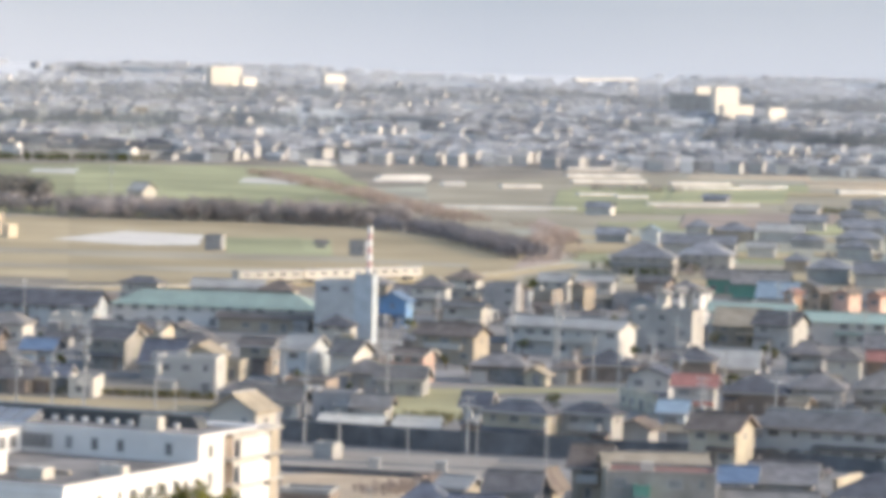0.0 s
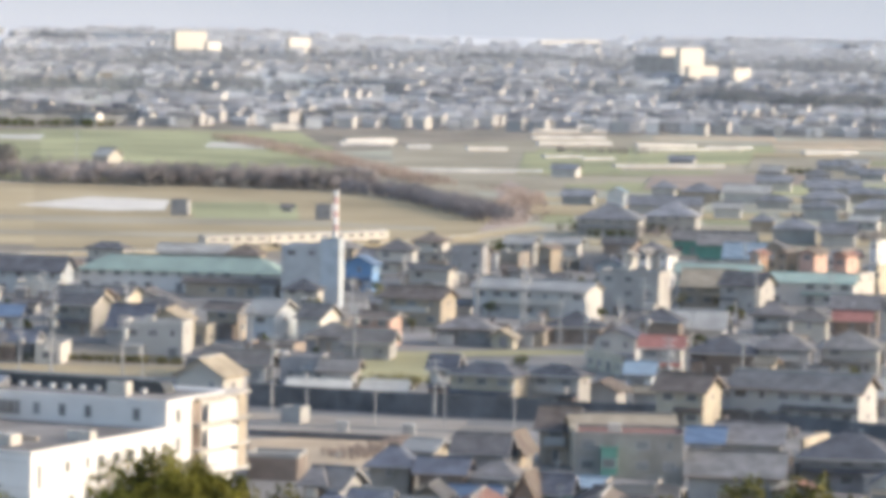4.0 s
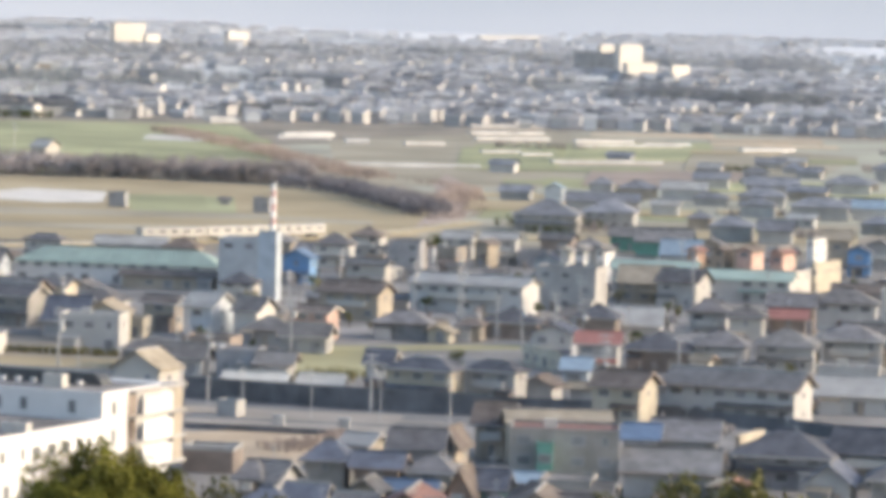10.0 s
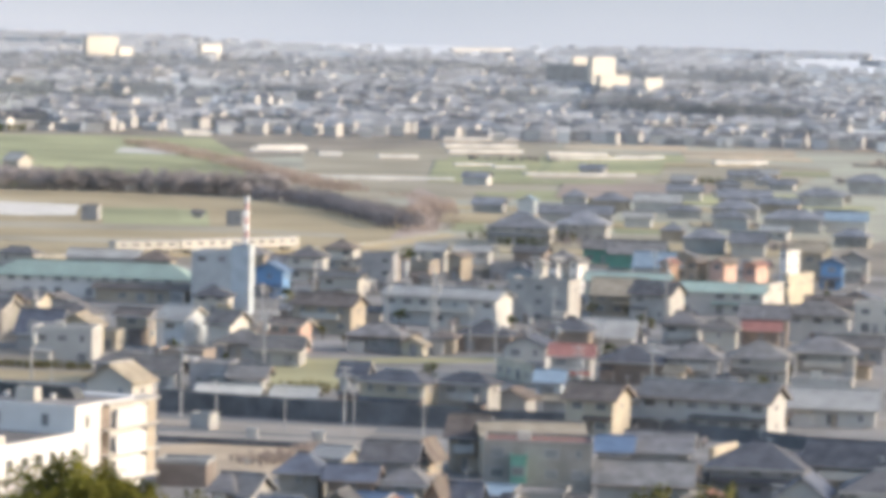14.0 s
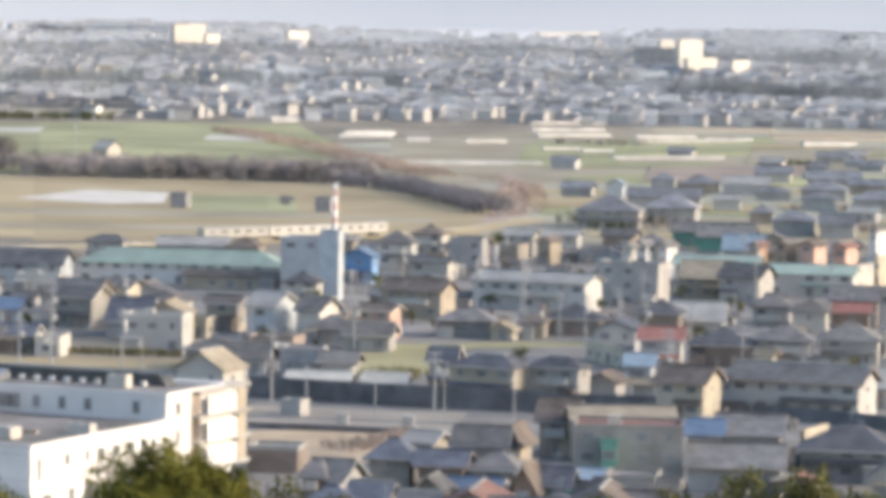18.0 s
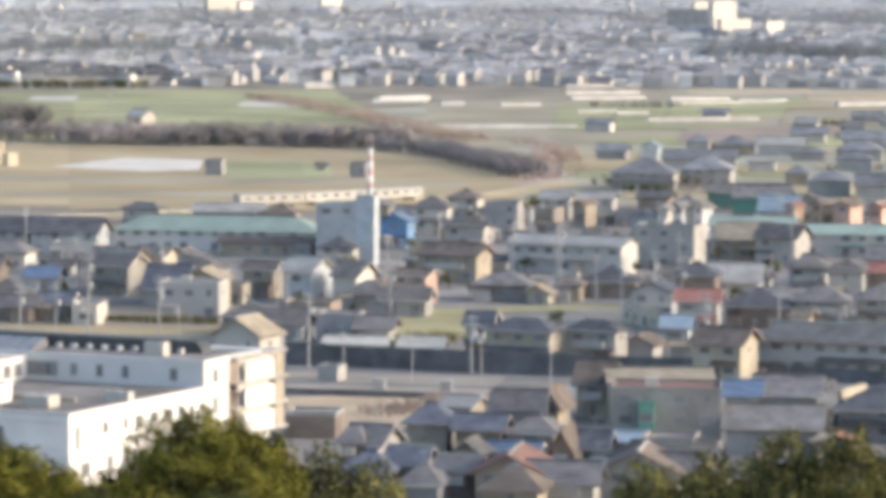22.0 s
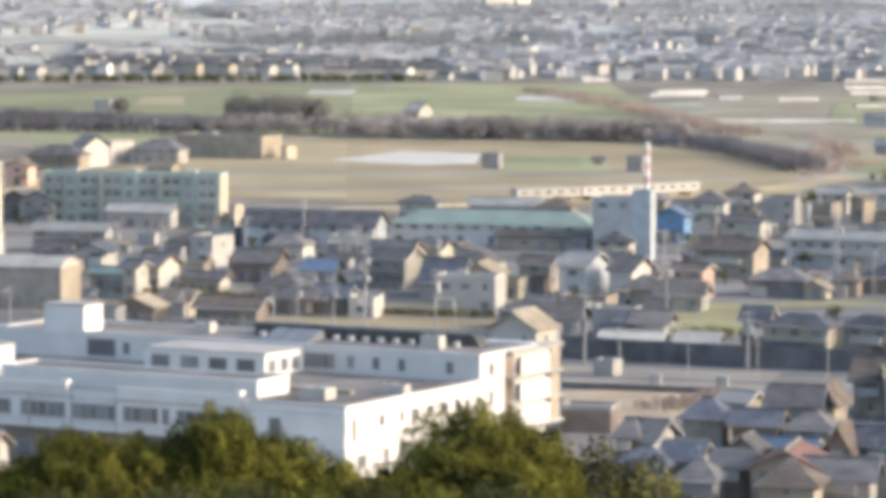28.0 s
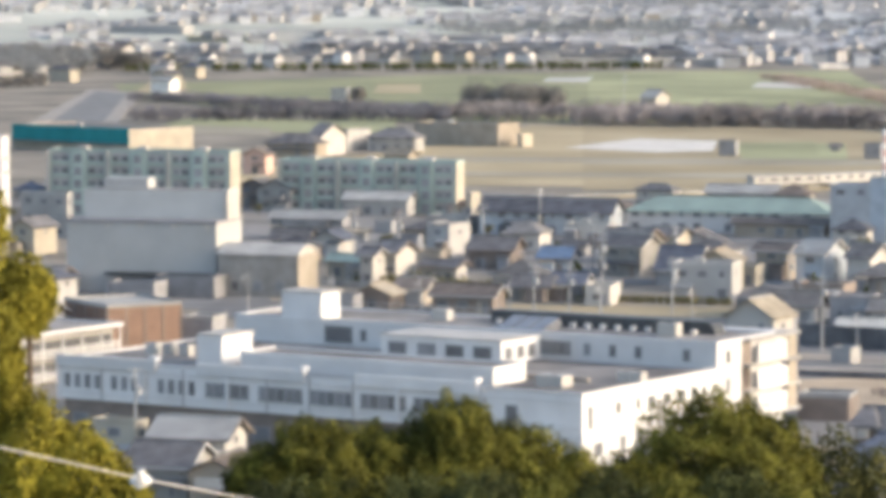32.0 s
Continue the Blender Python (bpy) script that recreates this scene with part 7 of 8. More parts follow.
house(9.3, 831.9, -11, 3.5, 3.3, 2.2, 0.5, "gable_x", "weathered", "slate", 0, "shed")
garden_tree(45.1, 650.7, 4.1, 32, "leaf_dark")
house(-156.8, 593.8, -19, 5.6, 7.6, 5.6, 1.2, "gable_x", "offwhite", "slate", 2)
garden_tree(27.4, 438.1, 1.8, 33, "bare_twigs")
garden_tree(12.8, 626.7, 3.9, 34, "leaf_dark")
house(-137.9, 876.5, -14, 8.8, 6.7, 5.8, 1.4, "gable_x", "palegrey", "slate", 1)
house(-24.1, 923.3, -16, 8.0, 7.3, 3.2, 1.5, "hip", "tan", "greytile", 1)
house(33.2, 673.8, -13, 2.7, 2.4, 2.6, 0.5, "gable_x", "weathered", "tanroof", 0, "shed")
garden_tree(-1.4, 701.6, 2.0, 35, "garden_green")
house(-178.9, 686.4, -6, 4.6, 3.0, 2.4, 0.5, "gable_x", "brownwall", "browntile", 0, "shed")
garden_tree(-69.4, 738.2, 3.6, 36, "garden_green")
house(-79.1, 719.7, -6, 3.8, 2.4, 2.2, 0, "flat", "greywall", "slate", 0, "shed")
garden_tree(71.7, 673.6, 2.9, 37, "leaf_dark")
garden_tree(-35.7, 646.3, 2.3, 38, "leaf_dark")
garden_tree(-9.0, 717.5, 2.8, 39, "garden_green")
house(-152.8, 867.7, -19, 4.4, 3.1, 2.6, 0, "flat", "greywall", "skyroof", 0, "shed")
garden_tree(97.7, 780.0, 2.1, 40, "garden_green")
garden_tree(55.7, 780.1, 2.8, 41, "garden_green")
house(13.3, 768.7, -18, 4.7, 2.6, 2.2, 0, "flat", "weathered", "browntile", 0, "shed")
house(-80.6, 838.3, -16, 6.1, 5.5, 3.2, 1.2, "hip", "offwhite", "browntile", 2)
house(91.9, 770.1, -20, 4.2, 2.6, 2.4, 0.5, "gable_x", "brownwall", "tanroof", 0, "shed")
garden_tree(19.3, 742.9, 2.2, 42, "bare_twigs")
garden_tree(-12.2, 783.8, 3.7, 43, "garden_green")
house(46.8, 601.3, -17, 2.9, 3.6, 2.2, 0, "flat", "weathered", "browntile", 0, "shed")
garden_tree(-26.9, 689.1, 2.9, 44, "bare_twigs")
house(-190.1, 729.4, -12, 3.1, 3.3, 2.6, 0.5, "gable_x", "greywall", "browntile", 0, "shed")
garden_tree(-117.8, 840.2, 3.7, 45, "bare_twigs")
house(-232.2, 866.9, -13, 10.8, 7.9, 3.2, 1.7, "hip", "darkwall", "greytile", 1)
garden_tree(43.0, 900.5, 3.4, 46, "bare_twigs")
house(74.5, 659.3, -18, 3.0, 2.6, 2.4, 0.5, "gable_x", "brownwall", "greytile", 0, "shed")
garden_tree(1.0, 811.0, 2.8, 47, "garden_green")
house(-11.4, 901.4, -8, 6.7, 7.7, 3.4, 0.0, "flat", "cream", "flatroof", 1)
house(87.8, 892.7, -7, 4.0, 2.4, 2.2, 0.5, "gable_x", "tan", "slate", 0, "shed")
garden_tree(-18.6, 897.4, 2.5, 48, "leaf_dark")
garden_tree(-185.6, 694.7, 2.9, 49, "bare_twigs")
house(40.9, 479.6, -10, 2.7, 3.5, 2.2, 0.5, "gable_x", "darkwall", "slate", 0, "shed")
garden_tree(-170.2, 649.5, 3.3, 50, "leaf_dark")
garden_tree(29.8, 833.7, 3.4, 51, "garden_green")
house(77.8, 873.2, -6, 6.3, 5.9, 5.6, 0.0, "flat", "tan", "flatroof", 2)
house(-216.8, 812.2, -6, 4.6, 2.6, 2.2, 0.5, "gable_x", "tan", "skyroof", 0, "shed")
house(-82.5, 810.8, -5, 4.6, 3.0, 2.6, 0.5, "gable_x", "greywall", "greytile", 0, "shed")
house(-153.5, 881.8, -19, 5.8, 5.6, 5.8, 1.2, "hip", "palegrey", "paleroof", 1)
garden_tree(66.0, 881.4, 2.3, 52, "bare_twigs")
garden_tree(72.6, 752.8, 2.2, 53, "bare_twigs")
house(45.8, 797.1, -18, 2.8, 2.9, 2.6, 0, "flat", "darkwall", "browntile", 0, "shed")
garden_tree(111.7, 909.2, 2.2, 54, "bare_twigs")
house(-125.2, 796.5, -15, 3.8, 2.5, 2.2, 0, "flat", "greywall", "slate", 0, "shed")
house(75.3, 624.6, -14, 3.3, 2.8, 2.6, 0, "flat", "darkwall", "greytile", 0, "shed")
house(10.0, 613.6, -15, 3.0, 2.2, 2.2, 0, "flat", "greywall", "browntile", 0, "shed")
house(39.6, 715.5, -6, 9.2, 5.7, 3.2, 1.2, "gable_x", "palegrey", "greytile", 2)
house(-97.7, 733.1, -19, 3.1, 3.2, 2.2, 0, "flat", "brownwall", "browntile", 0, "shed")
house(70.8, 842.9, -15, 4.1, 3.5, 2.6, 0.5, "gable_x", "darkwall", "tanroof", 0, "shed")
garden_tree(35.3, 459.4, 2.4, 55, "leaf_dark")
house(-40.4, 725.3, -19, 3.8, 2.9, 2.2, 0, "flat", "greywall", "browntile", 0, "shed")
house(-16.0, 830.4, -19, 4.3, 2.6, 2.6, 0, "flat", "darkwall", "slate", 0, "shed")
house(25.1, 834.7, -6, 4.0, 3.0, 2.6, 0.5, "gable_x", "weathered", "slate", 0, "shed")
house(9.3, 772.2, -13, 4.5, 3.6, 2.6, 0, "flat", "darkwall", "tanroof", 0, "shed")
house(8.1, 798.1, -7, 3.2, 2.8, 2.2, 0, "flat", "weathered", "skyroof", 0, "shed")
house(46.2, 828.8, -14, 2.6, 2.6, 2.6, 0, "flat", "brownwall", "greytile", 0, "shed")
garden_tree(-105.8, 822.0, 2.2, 57, "bare_twigs")
garden_tree(31.3, 715.1, 2.7, 58, "bare_twigs")
house(94.8, 914.7, -11, 6.7, 7.1, 3.4, 1.4, "gable_x", "tan", "slate", 1)
house(-161.1, 647.1, -11, 8.5, 7.6, 3.2, 1.6, "gable_x", "cream", "greytile", 2)
garden_tree(-29.9, 662.0, 3.9, 59, "leaf_dark")
house(-105.5, 815.8, -10, 4.3, 3.5, 2.6, 0, "flat", "darkwall", "greytile", 0, "shed")
garden_tree(50.3, 703.8, 2.9, 60, "garden_green")
house(95.1, 842.3, -11, 4.1, 3.3, 2.2, 0.5, "gable_x", "brownwall", "browntile", 0, "shed")
garden_tree(64.5, 571.2, 2.9, 61, "bare_twigs")
garden_tree(-102.4, 788.2, 2.5, 62, "garden_green")
garden_tree(-5.3, 710.3, 2.9, 63, "garden_green")
garden_tree(-16.4, 696.9, 4.1, 64, "bare_twigs")
house(3.5, 738.2, -10, 4.3, 3.0, 2.4, 0, "flat", "weathered", "greytile", 0, "shed")
house(53.8, 586.6, -5, 3.7, 2.6, 2.2, 0.5, "gable_x", "weathered", "tanroof", 0, "shed")
house(22.6, 812.3, -7, 3.9, 3.2, 2.6, 0, "flat", "weathered", "slate", 0, "shed")
house(63.5, 709.1, -6, 2.9, 3.4, 2.4, 0, "flat", "weathered", "greytile", 0, "shed")
house(38.8, 690.8, -9, 4.6, 3.2, 2.4, 0, "flat", "tan", "slate", 0, "shed")
house(-95.4, 792.5, -9, 4.1, 3.3, 2.4, 0.5, "gable_x", "brownwall", "slate", 0, "shed")
house(44.8, 428.2, -13, 3.3, 3.1, 2.2, 0.5, "gable_x", "greywall", "tanroof", 0, "shed")
house(-196.4, 741.6, -12, 2.7, 2.8, 2.4, 0, "flat", "brownwall", "paleroof", 0, "shed")
house(-69.5, 727.2, -7, 7.2, 5.7, 3.2, 1.2, "gable_x", "darkwall", "browntile", 2)
house(77.6, 908.7, -8, 5.9, 5.8, 5.6, 1.2, "gable_y", "tan", "slate", 1)
house(9.3, 696.7, -16, 4.6, 2.6, 2.4, 0.5, "gable_x", "brownwall", "browntile", 0, "shed")
house(105.9, 810.6, -15, 8.5, 7.4, 3.2, 1.8, "gable_y", "brownwall", "navy", 2)
garden_tree(61.6, 496.2, 1.8, 65, "bare_twigs")
house(-156.5, 629.6, -7, 4.1, 2.3, 2.2, 0, "flat", "brownwall", "greytile", 0, "shed")
house(-111.4, 800.9, -18, 8.9, 5.5, 3.2, 0.0, "flat", "greywall", "flatroof", 2)
house(60.6, 622.0, -18, 2.9, 2.9, 2.4, 0.5, "gable_x", "darkwall", "greytile", 0, "shed")
garden_tree(9.7, 724.7, 2.4, 66, "bare_twigs")
house(-12.1, 756.5, -18, 3.1, 2.5, 2.4, 0.5, "gable_x", "brownwall", "slate", 0, "shed")
house(22.6, 451.3, -7, 4.2, 2.7, 2.4, 0.5, "gable_x", "darkwall", "tanroof", 0, "shed")
house(32.3, 698.6, -14, 3.0, 3.2, 2.6, 0.5, "gable_x", "brownwall", "browntile", 0, "shed")
garden_tree(32.9, 881.9, 2.2, 67, "bare_twigs")
garden_tree(32.2, 820.9, 3.3, 68, "leaf_dark")
garden_tree(-95.0, 757.5, 3.6, 69, "garden_green")
house(61.8, 727.4, -12, 4.5, 2.5, 2.4, 0.5, "gable_x", "tan", "browntile", 0, "shed")
house(-217.6, 837.9, -12, 3.9, 3.5, 2.4, 0.5, "gable_x", "weathered", "browntile", 0, "shed")
garden_tree(-24.7, 750.4, 3.8, 70, "garden_green")
house(55.2, 857.1, -8, 4.6, 3.1, 2.2, 0.5, "gable_x", "weathered", "tanroof", 0, "shed")
house(-56.2, 743.9, -11, 8.5, 7.6, 3.2, 1.8, "gable_y", "greywall", "slate", 2)
house(62.1, 787.9, -15, 3.8, 2.8, 2.4, 0, "flat", "greywall", "slate", 0, "shed")
garden_tree(57.1, 488.2, 1.8, 71, "garden_green")
garden_tree(24.4, 521.7, 2.3, 72, "garden_green")
garden_tree(83.5, 705.9, 2.8, 73, "garden_green")
house(30.3, 897.7, -7, 4.2, 3.0, 2.4, 0.5, "gable_x", "weathered", "tanroof", 0, "shed")
house(92.6, 724.0, -9, 4.6, 3.4, 2.2, 0, "flat", "darkwall", "paleroof", 0, "shed")
garden_tree(-113.2, 819.2, 3.3, 74, "leaf_dark")
house(-31.4, 596.1, -16, 2.5, 2.8, 2.6, 0, "flat", "darkwall", "tanroof", 0, "shed")
house(-75.8, 754.5, -19, 3.2, 2.5, 2.6, 0.5, "gable_x", "greywall", "browntile", 0, "shed")
house(-79.5, 743.2, -12, 4.4, 2.7, 2.2, 0.5, "gable_x", "greywall", "slate", 0, "shed")
house(35.7, 800.6, -18, 3.7, 3.5, 2.2, 0.5, "gable_x", "brownwall", "tanroof", 0, "shed")
garden_tree(-209.8, 795.9, 2.1, 75, "leaf_dark")
house(-91.8, 844.2, -6, 2.8, 2.8, 2.2, 0.5, "gable_x", "tan", "browntile", 0, "shed")
house(-43.5, 678.2, -10, 6.5, 6.4, 3.2, 0.0, "flat", "cream", "flatroof", 2)
garden_tree(46.5, 808.5, 2.3, 76, "garden_green")
house(5.0, 759.9, -17, 2.9, 2.9, 2.2, 0.5, "gable_x", "brownwall", "greytile", 0, "shed")
garden_tree(-84.5, 754.5, 2.0, 77, "leaf_dark")
house(19.7, 784.3, -13, 3.2, 3.1, 2.2, 0, "flat", "darkwall", "slate", 0, "shed")
house(-89.0, 851.4, -15, 4.1, 3.3, 2.6, 0.5, "gable_x", "greywall", "tanroof", 0, "shed")
garden_tree(41.1, 491.6, 3.7, 78, "bare_twigs")
house(-222.2, 830.1, -5, 3.3, 2.9, 2.2, 0.5, "gable_x", "brownwall", "slate", 0, "shed")
garden_tree(55.7, 751.2, 3.2, 79, "leaf_dark")
garden_tree(-131.6, 871.4, 4.0, 80, "bare_twigs")
house(80.8, 848.8, -19, 3.3, 3.1, 2.2, 0, "flat", "brownwall", "browntile", 0, "shed")
garden_tree(-145.1, 867.6, 3.6, 81, "garden_green")
garden_tree(66.9, 522.3, 3.8, 82, "bare_twigs")
garden_tree(-118.9, 753.5, 2.9, 83, "leaf_dark")
house(38.1, 866.2, -17, 3.5, 3.6, 2.6, 0.5, "gable_x", "tan", "skyroof", 0, "shed")
garden_tree(48.6, 874.4, 2.6, 84, "leaf_dark")
garden_tree(35.8, 510.8, 2.9, 85, "garden_green")
garden_tree(43.6, 820.1, 1.9, 86, "bare_twigs")
house(-220.8, 854.0, -17, 2.8, 2.6, 2.6, 0.5, "gable_x", "brownwall", "slate", 0, "shed")
house(-213.9, 849.9, -12, 5.9, 6.0, 5.6, 1.2, "hip", "greywall", "navy", 2)
garden_tree(-13.8, 843.0, 1.9, 87, "leaf_dark")
house(-100.9, 831.3, -13, 4.5, 3.2, 2.2, 0, "flat", "greywall", "slate", 0, "shed")
house(109.8, 839.5, -19, 4.6, 3.3, 2.2, 0, "flat", "tan", "slate", 0, "shed")
garden_tree(18.7, 737.1, 2.2, 88, "bare_twigs")
house(76.5, 596.7, -12, 2.6, 3.4, 2.4, 0, "flat", "brownwall", "tanroof", 0, "shed")
garden_tree(12.7, 917.1, 3.2, 89, "garden_green")
garden_tree(46.5, 720.0, 2.2, 90, "leaf_dark")
garden_tree(41.3, 696.5, 3.5, 91, "bare_twigs")
house(-168.1, 632.0, -9, 3.7, 2.7, 2.4, 0.5, "gable_x", "greywall", "tanroof", 0, "shed")
house(-81.9, 861.4, -13, 3.4, 3.1, 2.2, 0, "flat", "brownwall", "greytile", 0, "shed")
garden_tree(73.9, 680.3, 2.9, 92, "leaf_dark")
house(34.6, 451.1, -6, 2.5, 3.0, 2.2, 0.5, "gable_x", "weathered", "browntile", 0, "shed")
house(-127.5, 772.8, -5, 4.4, 2.6, 2.2, 0.5, "gable_x", "greywall", "tanroof", 0, "shed")
house(65.7, 763.6, -12, 2.6, 2.3, 2.6, 0.5, "gable_x", "brownwall", "slate", 0, "shed")
house(103.8, 884.5, -12, 2.6, 3.4, 2.2, 0.5, "gable_x", "weathered", "slate", 0, "shed")
garden_tree(56.8, 742.1, 3.4, 93, "garden_green")
house(-104.1, 706.9, -10, 9.0, 6.4, 3.2, 0.0, "flat", "tan", "flatroof", 2)
house(52.1, 716.4, -19, 4.3, 2.3, 2.4, 0.5, "gable_x", "darkwall", "slate", 0, "shed")
house(51.9, 661.9, -9, 6.3, 7.8, 3.2, 1.3, "gable_x", "greywall", "greytile", 2)
house(64.6, 581.1, -9, 3.0, 3.3, 2.2, 0.5, "gable_x", "brownwall", "slate", 0, "shed")
garden_tree(-112.9, 721.8, 4.0, 94, "bare_twigs")
house(-166.5, 874.2, -18, 6.5, 6.7, 5.4, 1.4, "gable_y", "brownwall", "greytile", 1)
house(-1.1, 884.0, -8, 4.2, 2.8, 2.2, 0, "flat", "tan", "tanroof", 0, "shed")
house(-27.4, 641.0, -16, 8.3, 6.5, 3.4, 0.0, "flat", "brownwall", "flatroof", 2)
garden_tree(-150.7, 603.8, 1.9, 95, "bare_twigs")
garden_tree(87.5, 761.3, 3.3, 96, "bare_twigs")
garden_tree(-119.0, 734.8, 2.4, 97, "bare_twigs")
garden_tree(-3.0, 758.4, 3.5, 98, "bare_twigs")
garden_tree(88.3, 794.7, 2.0, 99, "leaf_dark")
garden_tree(34.6, 722.7, 4.1, 100, "bare_twigs")
garden_tree(-21.2, 655.5, 1.9, 101, "leaf_dark")
utility_pole(69.8, 608.2, 10.7, -24, False)
utility_pole(38.0, 815.5, 10.3, -24, False)
utility_pole(-96.8, 736.2, 10.2, -24, False)
utility_pole(-122.1, 737.0, 8.6, -24, True)
utility_pole(-16.9, 728.0, 8.9, 66, False)
utility_pole(33.9, 642.4, 10.8, -24, True)
utility_pole(21.0, 688.5, 8.8, -24, False)
utility_pole(-57.2, 702.3, 8.6, 66, True)
utility_pole(6.9, 748.8, 10.0, 66, True)
utility_pole(48.8, 821.0, 8.6, -24, False)
utility_pole(46.1, 592.0, 10.5, -24, False)
utility_pole(-91.8, 787.8, 10.0, 66, False)
utility_pole(78.4, 782.3, 8.5, -24, False)
utility_pole(-33.3, 642.1, 8.8, -24, True)
utility_pole(-8.0, 801.0, 8.9, 66, True)
utility_pole(-72.8, 708.9, 10.4, -24, False)
utility_pole(41.6, 643.9, 10.1, -24, False)
utility_pole(37.8, 728.0, 9.6, -24, False)
utility_pole(-112.5, 732.3, 8.5, -24, True)
utility_pole(30.1, 661.7, 10.8, -24, True)
utility_pole(66.9, 859.9, 9.6, -24, False)
utility_pole(-13.6, 693.8, 10.5, -24, False)
utility_pole(-31.3, 637.3, 10.2, -24, False)
utility_pole(26.7, 825.4, 9.4, -24, False)
house(3.3, 389.4, -15, 5.0, 4.3, 2.3, 1.0, "gable_x", "greywall", "greytile", 0, "shed")
house(45.6, 575.6, -13, 3.4, 3.1, 2.3, 0.0, "flat", "darkwall", "browntile", 2, "shed")
garden_tree(43.8, 475.4, 2.9, 10, "garden_green")
garden_tree(-19.4, 409.0, 2.1, 11, "leaf_dark")
house(31.7, 410.7, -12, 6.3, 4.2, 2.3, 0.0, "flat", "weathered", "slate", 0, "shed")
garden_tree(35.2, 462.1, 3.0, 33, "bare_twigs")
garden_tree(38.5, 505.2, 2.7, 34, "leaf_dark")
house(24.8, 580.8, -22, 5.0, 4.8, 3.0, 1.1, "gable_y", "greywall", "browntile", 0, "shed")
house(6.9, 500.4, -12, 5.0, 2.6, 3.0, 0.6, "gable_y", "greywall", "slate", 0, "shed")
house(19.6, 396.1, -15, 3.2, 4.4, 3.0, 0.7, "gable_x", "weathered", "tanroof", 0, "shed")
house(-25.2, 452.7, -14, 5.2, 4.3, 2.3, 1.0, "hip", "darkwall", "slate", 2, "shed")
house(40.9, 407.4, -25, 5.0, 3.0, 3.0, 0.7, "gable_y", "greywall", "navy", 0, "shed")
house(48.6, 585.7, -6, 5.0, 4.2, 2.3, 1.0, "gable_y", "weathered", "greytile", 2, "shed")
house(33.1, 385.9, -9, 4.1, 4.0, 2.6, 0.9, "gable_x", "greywall", "browntile", 0, "shed")
garden_tree(26.3, 420.3, 2.6, 91, "bare_twigs")
garden_tree(8.1, 422.8, 2.3, 95, "leaf_dark")
garden_tree(49.6, 542.0, 1.9, 96, "bare_twigs")
house(42.3, 434.9, -5, 5.2, 3.7, 3.0, 0.8, "gable_x", "weathered", "browntile", 0, "shed")
garden_tree(40.6, 552.1, 1.9, 122, "bare_twigs")
garden_tree(10.3, 402.7, 2.0, 124, "bare_twigs")
house(13.3, 389.8, -6, 5.8, 3.6, 2.3, 0.0, "flat", "weathered", "browntile", 2, "shed")
garden_tree(63.1, 514.7, 2.8, 127, "bare_twigs")
house(42.6, 439.9, -20, 6.0, 4.5, 2.6, 1.0, "hip", "weathered", "greytile", 0, "shed")
house(42.2, 486.7, -27, 5.3, 3.7, 2.3, 0.0, "flat", "darkwall", "tanroof", 2, "shed")
house(23.7, 457.8, -23, 5.7, 3.0, 2.3, 0.7, "gable_x", "greywall", "tanroof", 0, "shed")
house(-18.2, 400.1, -7, 3.7, 4.1, 2.3, 0.8, "hip", "weathered", "navy", 2, "shed")
garden_tree(29.1, 506.1, 1.8, 156, "bare_twigs")
house(25.0, 398.6, -4, 5.0, 2.7, 3.0, 0.6, "gable_y", "weathered", "greytile", 2, "shed")
house(-12.5, 385.0, -18, 4.3, 4.6, 3.0, 0.0, "flat", "tan", "palered", 0, "shed")
house(43.1, 399.6, -8, 5.0, 2.8, 3.0, 0.6, "gable_y", "greywall", "browntile", 0, "shed")
house(-12.9, 403.5, -5, 3.4, 2.7, 2.3, 0.0, "flat", "weathered", "tanroof", 2, "shed")
house(43.0, 412.2, -28, 3.8, 4.5, 2.6, 0.0, "flat", "tan", "palered", 2, "shed")
house(43.0, 458.4, -23, 3.5, 2.7, 3.0, 0.6, "gable_y", "greywall", "palered", 2, "shed")
garden_tree(27.3, 516.8, 3.1, 172, "bare_twigs")
garden_tree(11.5, 503.0, 2.8, 180, "leaf_dark")
garden_tree(44.4, 392.9, 3.0, 185, "bare_twigs")
house(28.9, 389.9, -23, 5.3, 4.5, 2.6, 0.0, "flat", "weathered", "greytile", 2, "shed")
garden_tree(30.6, 428.1, 3.1, 196, "bare_twigs")
house(37.3, 445.6, -24, 4.0, 3.2, 2.3, 0.0, "flat", "weathered", "browntile", 0, "shed")
garden_tree(38.8, 412.8, 1.8, 221, "garden_green")
garden_tree(44.5, 408.4, 3.2, 231, "bare_twigs")
house(42.4, 463.7, -15, 3.6, 2.7, 2.6, 0.6, "hip", "greywall", "tanroof", 2, "shed")
garden_tree(27.9, 422.4, 1.8, 237, "bare_twigs")
garden_tree(58.1, 485.2, 2.7, 239, "garden_green")
garden_tree(6.5, 400.7, 1.8, 242, "leaf_dark")
garden_tree(52.0, 444.3, 1.8, 244, "bare_twigs")
house(34.4, 401.8, -22, 5.7, 2.6, 2.3, 0.6, "gable_x", "greywall", "tanroof", 0, "shed")
garden_tree(58.7, 519.6, 2.7, 250, "bare_twigs")
house(29.5, 395.4, -13, 3.8, 2.7, 2.6, 0.0, "flat", "tan", "greytile", 2, "shed")
house(12.1, 397.6, -11, 4.9, 4.2, 2.6, 0.0, "flat", "darkwall", "tanroof", 0, "shed")
house(137.6, 1068.2, -18, 9.5, 6.2, 3.4, 1.4, "hip", "weathered", "haze_tile", 1)
house(159.7, 1446.3, -17, 8.7, 6.9, 2.6, 1.5, "gable_x", "greywall", "haze_tile", 0)
